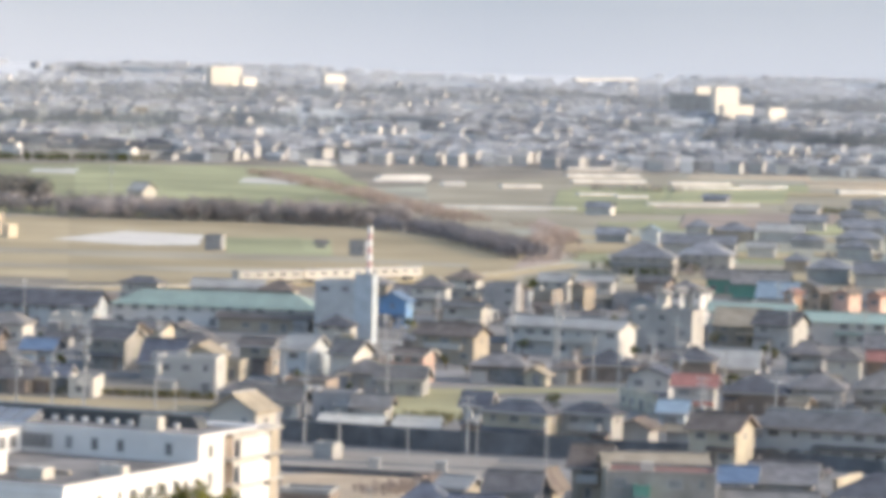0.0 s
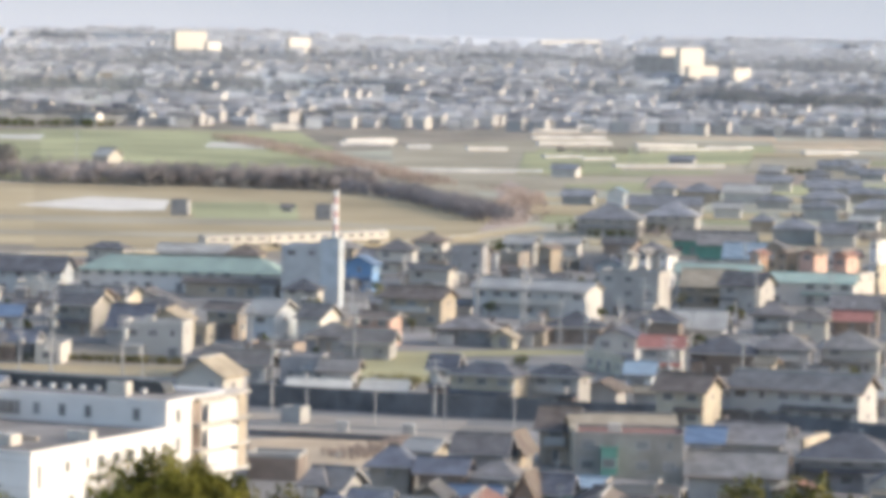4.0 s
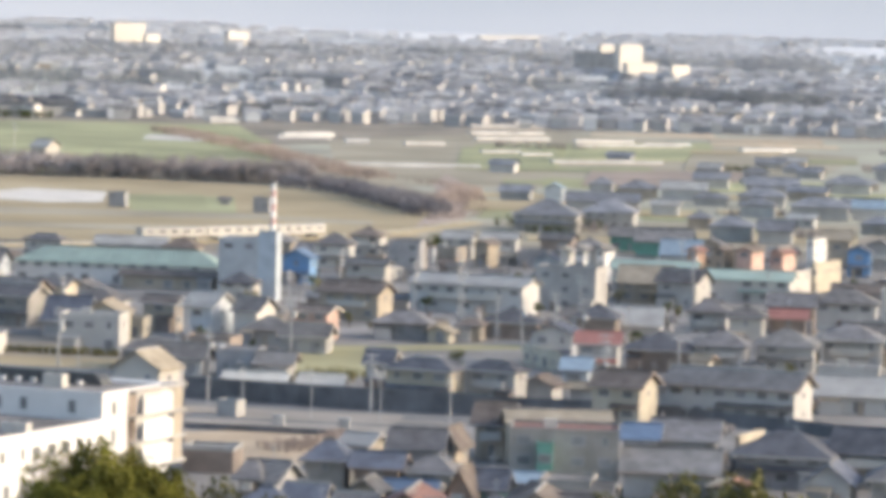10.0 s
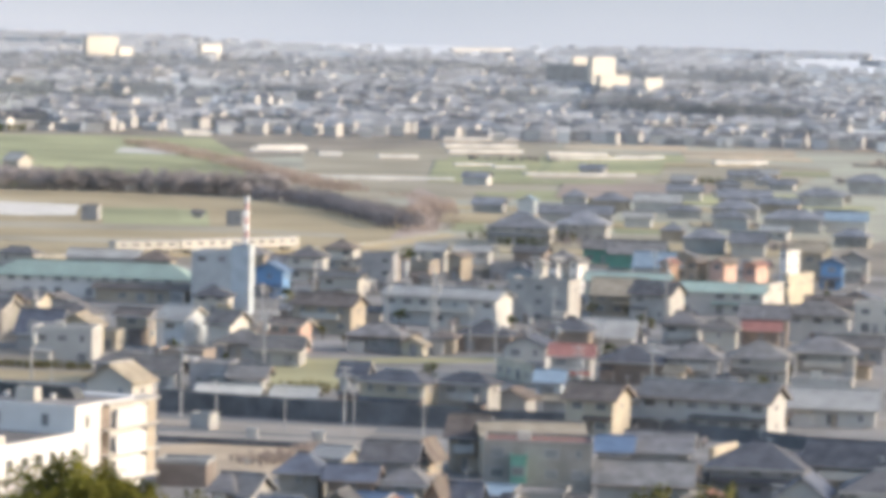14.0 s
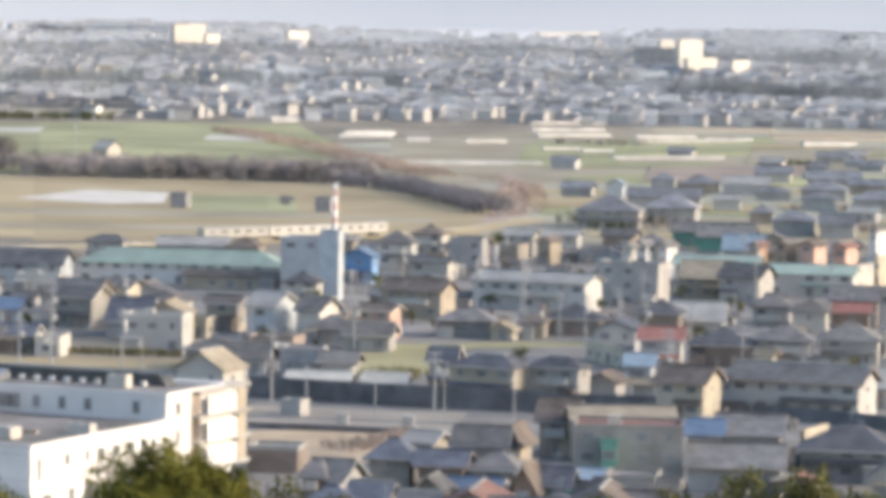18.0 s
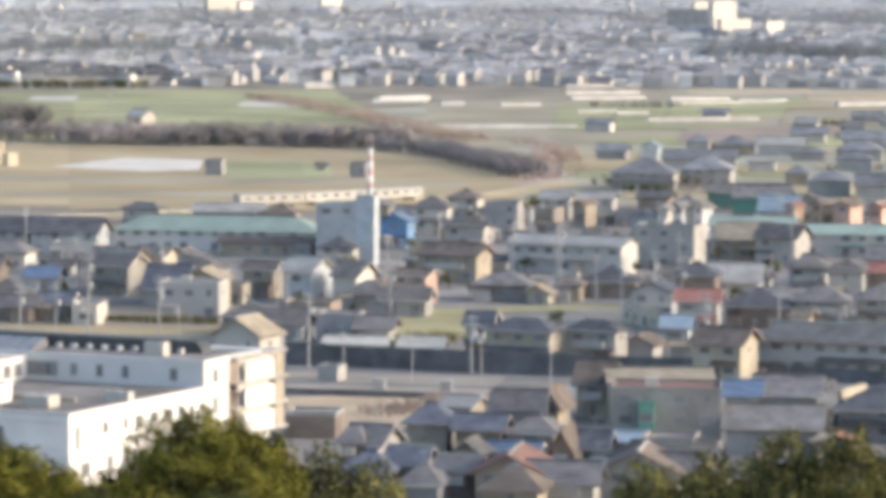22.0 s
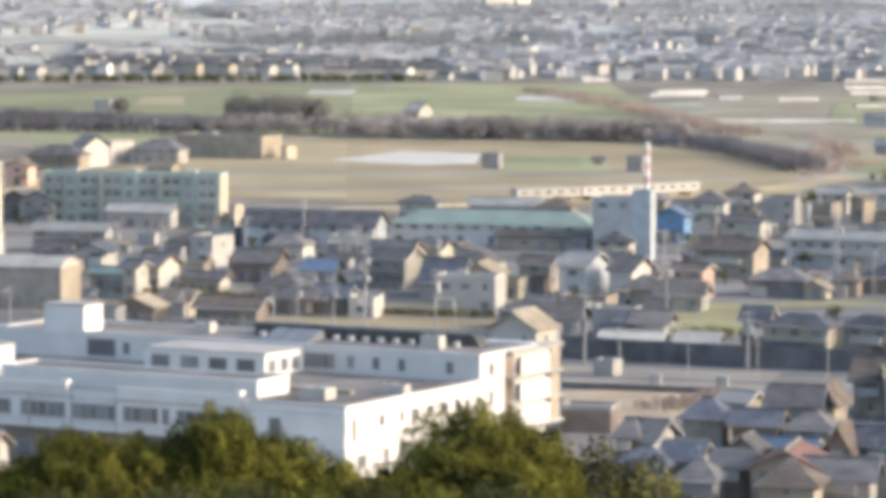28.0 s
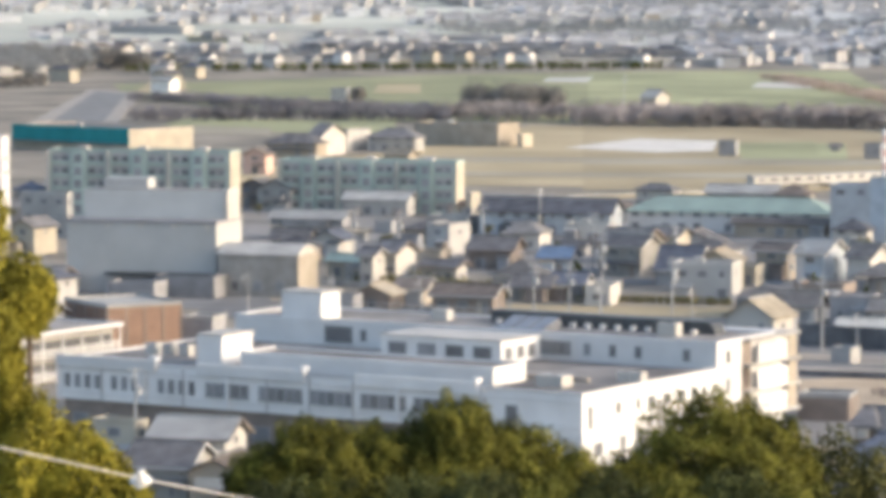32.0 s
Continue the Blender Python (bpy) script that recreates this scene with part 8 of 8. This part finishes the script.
house(217.6, 1291.3, -18, 11.7, 5.5, 2.6, 1.2, "hip", "palegrey", "haze_tile", 0)
house(131.4, 1359.5, -13, 11.1, 7.2, 2.6, 1.6, "hip", "offwhite", "haze_tile", 0)
house(102.7, 1208.5, -10, 10.2, 5.9, 3, 1.3, "hip", "greywall", "haze_tile", 0)
house(174.5, 1098.0, -18, 12.0, 6.0, 2.6, 1.4, "gable_x", "offwhite", "haze_tile", 0)
house(119.0, 1093.5, -18, 7.1, 5.1, 3, 1.1, "gable_x", "palegrey", "paleroof", 1)
house(204.2, 1360.7, -8, 7.3, 5.5, 2.6, 1.2, "hip", "greywall", "paleroof", 0)
house(151.9, 1519.1, -10, 11.2, 6.2, 3, 1.4, "gable_x", "greywall", "haze_tile", 0)
house(156.9, 1482.1, -14, 7.2, 7.6, 2.6, 1.7, "hip", "greywall", "haze_tile", 0)
house(147.2, 1185.6, -15, 12.2, 5.8, 3.4, 1.3, "gable_x", "greywall", "haze_tile", 0)
house(68.9, 1159.3, -12, 9.2, 8.0, 2.6, 1.8, "gable_x", "palegrey", "haze_tile", 0)
house(259.1, 1571.4, -17, 10.1, 5.7, 3.4, 1.3, "gable_x", "greywall", "haze_tile", 0)
house(168.1, 1348.8, -8, 9.0, 5.2, 3, 1.2, "hip", "tan", "paleroof", 0)
house(138.5, 1260.3, -15, 12.4, 6.5, 3.4, 1.5, "gable_x", "tan", "haze_tile", 0)
house(192.4, 1479.7, -6, 9.9, 6.9, 3.4, 1.5, "hip", "offwhite", "haze_tile", 0)
house(42.0, 1209.2, -14, 9.2, 6.6, 3.4, 1.5, "gable_x", "greywall", "haze_tile", 0)
house(122.9, 1451.8, -19, 8.4, 6.7, 3, 1.5, "gable_x", "greywall", "paleroof", 0)
house(44.7, 1426.1, -19, 9.3, 6.2, 3.4, 1.4, "gable_x", "palegrey", "haze_tile", 0)
house(94.4, 1543.0, -17, 9.8, 5.5, 3.4, 1.2, "gable_x", "greywall", "haze_tile", 0)
house(162.4, 1548.5, -12, 12.9, 6.2, 2.6, 1.4, "gable_x", "tan", "paleroof", 0)
house(206.5, 1466.5, -6, 8.1, 7.1, 3.4, 1.6, "hip", "palegrey", "haze_tile", 0)
house(250.9, 1457.4, -15, 7.3, 8.0, 3.4, 1.8, "gable_x", "tan", "haze_tile", 0)
house(179.4, 1167.8, -18, 10.3, 5.6, 3.4, 1.3, "gable_x", "greywall", "haze_tile", 0)
house(137.0, 1423.9, -6, 9.1, 7.3, 3, 1.6, "hip", "greywall", "haze_tile", 0)
house(190.8, 1202.4, -11, 7.5, 6.1, 3.4, 1.4, "gable_x", "palegrey", "haze_tile", 0)
patch("field_strip", "grass_field", ((278.0, 1986.8), (312.6, 1980.9), (320.5, 2038.7), (281.4, 2019.5)), 0.14, "narrow vegetable plot on the plain")
patch("field_strip", "grass_field", ((41.8, 1333.6), (78.9, 1329.3), (80.7, 1374.3), (41.8, 1360.8)), 0.152, "narrow vegetable plot on the plain")
patch("field_strip", "bare_yard", ((102.1, 1898.9), (161.7, 1889.2), (166.8, 1963.3), (102.7, 1932.0)), 0.164, "narrow vegetable plot on the plain")
patch("field_strip", "bare_yard", ((244.0, 1968.0), (279.9, 1961.9), (285.1, 2007.0), (245.2, 1987.6)), 0.176, "narrow vegetable plot on the plain")
patch("field_strip", "grass_field", ((143.1, 1294.9), (173.7, 1291.4), (177.1, 1322.8), (144.2, 1312.1)), 0.188, "narrow vegetable plot on the plain")
patch("field_strip", "straw_field", ((83.4, 1631.8), (123.0, 1626.2), (125.6, 1674.1), (83.7, 1656.5)), 0.2, "narrow vegetable plot on the plain")
patch("field_strip", "earth", ((92.2, 1401.1), (134.9, 1395.9), (138.0, 1437.1), (92.7, 1420.9)), 0.212, "narrow vegetable plot on the plain")
patch("field_strip", "straw_field", ((106.4, 1252.9), (127.6, 1250.5), (130.9, 1290.9), (108.2, 1283.6)), 0.224, "narrow vegetable plot on the plain")
patch("field_strip", "grass_field", ((155.0, 1596.6), (195.2, 1591.1), (200.8, 1644.9), (157.0, 1627.2)), 0.236, "narrow vegetable plot on the plain")
patch("field_strip", "straw_field", ((100.5, 1157.3), (119.3, 1155.3), (121.8, 1186.6), (101.8, 1180.7)), 0.248, "narrow vegetable plot on the plain")
patch("field_strip", "grass_field", ((103.9, 1373.3), (146.7, 1368.2), (149.6, 1403.0), (104.2, 1387.1)), 0.26, "narrow vegetable plot on the plain")
patch("field_strip", "grass_field", ((58.9, 1446.5), (100.5, 1441.3), (103.6, 1500.3), (59.5, 1483.7)), 0.272, "narrow vegetable plot on the plain")
patch("field_strip", "bare_yard", ((156.0, 1853.0), (209.4, 1844.5), (216.4, 1916.0), (157.8, 1888.4)), 0.284, "narrow vegetable plot on the plain")
patch("field_strip", "bare_yard", ((183.1, 1781.5), (209.3, 1777.4), (213.8, 1825.7), (185.2, 1812.9)), 0.296, "narrow vegetable plot on the plain")
patch("field_strip", "straw_field", ((58.2, 1138.1), (91.5, 1134.7), (93.5, 1169.1), (58.6, 1158.8)), 0.308, "narrow vegetable plot on the plain")
patch("field_strip", "bare_yard", ((231.6, 1742.7), (257.4, 1738.8), (265.2, 1799.2), (236.4, 1786.6)), 0.32, "narrow vegetable plot on the plain")
patch("field_strip", "straw_field", ((125.0, 1677.3), (171.9, 1670.6), (176.5, 1725.6), (126.0, 1704.0)), 0.332, "narrow vegetable plot on the plain")
patch("field_strip", "earth", ((106.5, 1046.0), (124.0, 1044.4), (126.1, 1067.4), (107.5, 1062.5)), 0.344, "narrow vegetable plot on the plain")
patch("field_strip", "grass_field", ((94.2, 1062.2), (109.1, 1060.8), (111.6, 1091.7), (95.8, 1087.4)), 0.356, "narrow vegetable plot on the plain")
patch("field_strip", "straw_field", ((38.0, 997.5), (62.0, 995.3), (62.9, 1018.8), (37.9, 1012.4)), 0.368, "narrow vegetable plot on the plain")
patch("field_strip", "bare_yard", ((134.0, 1336.4), (157.3, 1333.7), (160.5, 1367.8), (135.5, 1359.3)), 0.38, "narrow vegetable plot on the plain")
patch("field_strip", "bare_yard", ((151.6, 1790.8), (187.7, 1785.2), (192.0, 1835.7), (152.9, 1818.0)), 0.392, "narrow vegetable plot on the plain")
patch("field_strip", "grass_field", ((26.9, 1441.6), (64.8, 1445.4), (79.1, 1693.2), (34.4, 1673.6)), 0.410, "green vegetable plot between the plastic tunnels")
patch("field_strip", "grass_field", ((76.2, 1574.1), (123.9, 1583.1), (141.8, 1768.4), (87.7, 1741.8)), 0.422, "green vegetable plot between the plastic tunnels")
patch("field_strip", "dry_field", ((116.3, 1499.4), (163.2, 1508.1), (185.2, 1681.8), (131.8, 1656.8)), 0.434, "dry plot beside the plastic tunnels")
patch("field_strip", "rusty_bank", ((68.3, 1326.0), (121.7, 1339.2), (136.9, 1475.5), (77.4, 1447.8)), 0.446, "bare reddish-brown plot on the plain")
patch("field_strip", "grass_field", ((107.3, 1306.3), (158.3, 1318.3), (170.8, 1399.4), (115.7, 1375.9)), 0.458, "narrow green plot on the plain")
patch("field_strip", "straw_field", ((24.2, 1145.3), (56.0, 1148.2), (61.5, 1212.1), (27.7, 1201.3)), 0.470, "pale straw strip beside the barns")
belt(((71.1, 1296.5), (77.5, 1290.3), (84.2, 1288.4)), 2.2, "leaf_dark", 4, 0.8, "low hedge between the plots on the plain", 40)
belt(((187.5, 1518.4), (194.1, 1509.9), (201.5, 1507.2)), 4, "bare_twigs", 4, 0.8, "low hedge between the plots on the plain", 41)
belt(((31.2, 1060.0), (45.6, 1058.3), (60.1, 1059.4)), 4, "leaf_dark", 4, 0.8, "low hedge between the plots on the plain", 42)
belt(((48.3, 1679.7), (70.4, 1675.2), (92.7, 1677.8)), 4, "bare_twigs", 4, 0.8, "low hedge between the plots on the plain", 43)
belt(((235.3, 1767.4), (243.9, 1756.5), (253.5, 1753.3)), 3, "bare_twigs", 4, 0.8, "low hedge between the plots on the plain", 44)
belt(((39.6, 1032.0), (45.0, 1028.1), (50.6, 1027.0)), 3, "leaf_dark", 4, 0.8, "low hedge between the plots on the plain", 45)
belt(((45.7, 1040.1), (55.5, 1037.3), (65.5, 1037.2)), 4, "bare_twigs", 4, 0.8, "low hedge between the plots on the plain", 46)
belt(((130.2, 1494.3), (138.8, 1486.7), (147.9, 1484.7)), 3, "leaf_dark", 4, 0.8, "low hedge between the plots on the plain", 47)
belt(((107.3, 1034.7), (116.0, 1031.7), (125.0, 1031.4)), 4, "bare_twigs", 4, 0.8, "low hedge between the plots on the plain", 48)
belt(((103.7, 1158.3), (119.6, 1156.3), (135.9, 1157.7)), 2.2, "bare_twigs", 4, 0.8, "low hedge between the plots on the plain", 49)
belt(((41.1, 1111.8), (50.0, 1108.2), (58.9, 1107.6)), 4, "bare_twigs", 4, 0.8, "low hedge between the plots on the plain", 50)
belt(((220.5, 1723.9), (239.5, 1717.9), (259.5, 1719.3)), 2.2, "bare_twigs", 4, 0.8, "low hedge between the plots on the plain", 51)
house(-512.6, 2245.6, -10, 13.1, 6.5, 5.6, 1.4, "hip", "greywall", "slate", 0)
house(-464.7, 1968.7, -31, 13.8, 9.8, 6, 2.1, "gable_x", "cream", "greytile", 0)
house(-461.9, 2038.1, -31, 9.0, 8.1, 3.4, 1.7, "gable_x", "palegrey", "slate", 0)
house(-553.7, 2138.7, -11, 7.4, 7.8, 5.6, 1.5, "hip", "palegrey", "paleroof", 0)
house(-505.0, 1880.5, -28, 7.9, 6.6, 5.6, 1.4, "hip", "cream", "browntile", 0)
house(-496.2, 2220.9, -13, 7.6, 9.2, 3.4, 1.6, "gable_x", "cream", "slate", 0)
house(-534.1, 1969.6, -28, 9.7, 6.9, 3.4, 1.5, "gable_x", "offwhite", "slate", 0)
house(-426.7, 1968.2, -32, 12.7, 9.4, 5.6, 2.0, "gable_x", "cream", "navy", 0)
house(-424.0, 1696.3, -13, 8.2, 7.2, 3.4, 1.5, "gable_y", "palegrey", "slate", 0)
house(-479.6, 2158.4, -21, 9.0, 9.7, 5.6, 1.9, "gable_y", "white_paint", "paleroof", 0)
house(-461.4, 1793.4, -26, 9.0, 9.2, 3.4, 1.9, "gable_y", "palegrey", "browntile", 0)
house(-509.5, 2257.7, -19, 8.5, 7.7, 3.4, 1.6, "gable_y", "greywall", "greytile", 0)
house(-358.4, 1665.4, -31, 9.0, 9.4, 5.6, 1.9, "gable_y", "cream", "slate", 0)
house(-370.7, 1781.8, -22, 9.2, 7.3, 5.6, 1.5, "hip", "cream", "navy", 0)
house(-459.3, 1701.3, -21, 14.0, 6.1, 5.6, 1.3, "gable_x", "offwhite", "paleroof", 0)
house(-483.9, 1931.2, -9, 9.0, 9.3, 3.4, 1.9, "gable_y", "offwhite", "navy", 0)
house(-462.9, 1663.2, -29, 13.3, 9.3, 6, 2.0, "hip", "cream", "navy", 0)
house(-418.4, 1722.2, -28, 13.5, 6.1, 6, 1.3, "hip", "cream", "slate", 0)
house(-445.3, 1609.3, -21, 9.0, 9.4, 5.6, 1.9, "gable_y", "white_paint", "browntile", 0)
house(-487.8, 2270.7, -24, 8.8, 9.3, 5.6, 1.8, "hip", "white_paint", "navy", 0)
house(-474.0, 1879.9, -15, 10.7, 6.4, 5.6, 1.3, "gable_x", "palegrey", "navy", 0)
house(-451.9, 1803.5, -19, 9.0, 10.0, 5.6, 1.9, "gable_y", "greywall", "navy", 0)
house(-523.7, 2076.2, -31, 7.7, 7.5, 5.6, 1.6, "gable_x", "offwhite", "greytile", 0)
house(-491.1, 2198.4, -25, 9.0, 8.8, 5.6, 1.9, "gable_y", "cream", "slate", 0)
house(-555.1, 2166.6, -21, 7.3, 9.0, 5.6, 1.5, "gable_y", "greywall", "navy", 0)
house(-459.9, 1768.6, -24, 7.8, 9.6, 6, 1.6, "gable_y", "palegrey", "slate", 0)
house(-541.9, 2249.1, -15, 13.6, 6.9, 5.6, 1.5, "hip", "cream", "greytile", 0)
house(-341.2, 1583.1, -21, 9.0, 7.4, 5.6, 1.5, "gable_x", "white_paint", "paleroof", 0)
house(-510.1, 2072.7, -28, 7.3, 8.8, 3.4, 1.5, "hip", "palegrey", "slate", 0)
house(-503.1, 2159.1, -28, 9.0, 9.9, 5.6, 1.9, "gable_y", "palegrey", "browntile", 0)
house(-554.7, 2206.7, -20, 7.1, 8.4, 5.6, 1.5, "gable_y", "palegrey", "greytile", 0)
house(-482.7, 2126.6, -28, 9.3, 9.5, 5.6, 2.0, "gable_x", "offwhite", "browntile", 0)
house(-454.9, 1637.7, -30, 9.0, 7.9, 5.6, 1.7, "hip", "offwhite", "slate", 0)
house(-388.1, 1795.1, -16, 9.0, 7.9, 5.6, 1.7, "hip", "white_paint", "slate", 0)
belt(((-520.3, 1932.8), (-505.6, 2015.6), (-472.8, 1956.4), (-434.2, 1891.9)), 11.0, "grove", 40, 0.9, "dark grey-green wood beside the distant road", 61)
belt(((-434.1, 1612.0), (-422.6, 1684.5)), 6.0, "grove", 20, 0.8, "dark trees beside the distant road", 62)
belt(((-505.0, 2407.3), (-378.1, 2449.3), (-229.7, 2407.0)), 5.0, "far_wood", 30, 0.3, "trees between the distant fields", 63)
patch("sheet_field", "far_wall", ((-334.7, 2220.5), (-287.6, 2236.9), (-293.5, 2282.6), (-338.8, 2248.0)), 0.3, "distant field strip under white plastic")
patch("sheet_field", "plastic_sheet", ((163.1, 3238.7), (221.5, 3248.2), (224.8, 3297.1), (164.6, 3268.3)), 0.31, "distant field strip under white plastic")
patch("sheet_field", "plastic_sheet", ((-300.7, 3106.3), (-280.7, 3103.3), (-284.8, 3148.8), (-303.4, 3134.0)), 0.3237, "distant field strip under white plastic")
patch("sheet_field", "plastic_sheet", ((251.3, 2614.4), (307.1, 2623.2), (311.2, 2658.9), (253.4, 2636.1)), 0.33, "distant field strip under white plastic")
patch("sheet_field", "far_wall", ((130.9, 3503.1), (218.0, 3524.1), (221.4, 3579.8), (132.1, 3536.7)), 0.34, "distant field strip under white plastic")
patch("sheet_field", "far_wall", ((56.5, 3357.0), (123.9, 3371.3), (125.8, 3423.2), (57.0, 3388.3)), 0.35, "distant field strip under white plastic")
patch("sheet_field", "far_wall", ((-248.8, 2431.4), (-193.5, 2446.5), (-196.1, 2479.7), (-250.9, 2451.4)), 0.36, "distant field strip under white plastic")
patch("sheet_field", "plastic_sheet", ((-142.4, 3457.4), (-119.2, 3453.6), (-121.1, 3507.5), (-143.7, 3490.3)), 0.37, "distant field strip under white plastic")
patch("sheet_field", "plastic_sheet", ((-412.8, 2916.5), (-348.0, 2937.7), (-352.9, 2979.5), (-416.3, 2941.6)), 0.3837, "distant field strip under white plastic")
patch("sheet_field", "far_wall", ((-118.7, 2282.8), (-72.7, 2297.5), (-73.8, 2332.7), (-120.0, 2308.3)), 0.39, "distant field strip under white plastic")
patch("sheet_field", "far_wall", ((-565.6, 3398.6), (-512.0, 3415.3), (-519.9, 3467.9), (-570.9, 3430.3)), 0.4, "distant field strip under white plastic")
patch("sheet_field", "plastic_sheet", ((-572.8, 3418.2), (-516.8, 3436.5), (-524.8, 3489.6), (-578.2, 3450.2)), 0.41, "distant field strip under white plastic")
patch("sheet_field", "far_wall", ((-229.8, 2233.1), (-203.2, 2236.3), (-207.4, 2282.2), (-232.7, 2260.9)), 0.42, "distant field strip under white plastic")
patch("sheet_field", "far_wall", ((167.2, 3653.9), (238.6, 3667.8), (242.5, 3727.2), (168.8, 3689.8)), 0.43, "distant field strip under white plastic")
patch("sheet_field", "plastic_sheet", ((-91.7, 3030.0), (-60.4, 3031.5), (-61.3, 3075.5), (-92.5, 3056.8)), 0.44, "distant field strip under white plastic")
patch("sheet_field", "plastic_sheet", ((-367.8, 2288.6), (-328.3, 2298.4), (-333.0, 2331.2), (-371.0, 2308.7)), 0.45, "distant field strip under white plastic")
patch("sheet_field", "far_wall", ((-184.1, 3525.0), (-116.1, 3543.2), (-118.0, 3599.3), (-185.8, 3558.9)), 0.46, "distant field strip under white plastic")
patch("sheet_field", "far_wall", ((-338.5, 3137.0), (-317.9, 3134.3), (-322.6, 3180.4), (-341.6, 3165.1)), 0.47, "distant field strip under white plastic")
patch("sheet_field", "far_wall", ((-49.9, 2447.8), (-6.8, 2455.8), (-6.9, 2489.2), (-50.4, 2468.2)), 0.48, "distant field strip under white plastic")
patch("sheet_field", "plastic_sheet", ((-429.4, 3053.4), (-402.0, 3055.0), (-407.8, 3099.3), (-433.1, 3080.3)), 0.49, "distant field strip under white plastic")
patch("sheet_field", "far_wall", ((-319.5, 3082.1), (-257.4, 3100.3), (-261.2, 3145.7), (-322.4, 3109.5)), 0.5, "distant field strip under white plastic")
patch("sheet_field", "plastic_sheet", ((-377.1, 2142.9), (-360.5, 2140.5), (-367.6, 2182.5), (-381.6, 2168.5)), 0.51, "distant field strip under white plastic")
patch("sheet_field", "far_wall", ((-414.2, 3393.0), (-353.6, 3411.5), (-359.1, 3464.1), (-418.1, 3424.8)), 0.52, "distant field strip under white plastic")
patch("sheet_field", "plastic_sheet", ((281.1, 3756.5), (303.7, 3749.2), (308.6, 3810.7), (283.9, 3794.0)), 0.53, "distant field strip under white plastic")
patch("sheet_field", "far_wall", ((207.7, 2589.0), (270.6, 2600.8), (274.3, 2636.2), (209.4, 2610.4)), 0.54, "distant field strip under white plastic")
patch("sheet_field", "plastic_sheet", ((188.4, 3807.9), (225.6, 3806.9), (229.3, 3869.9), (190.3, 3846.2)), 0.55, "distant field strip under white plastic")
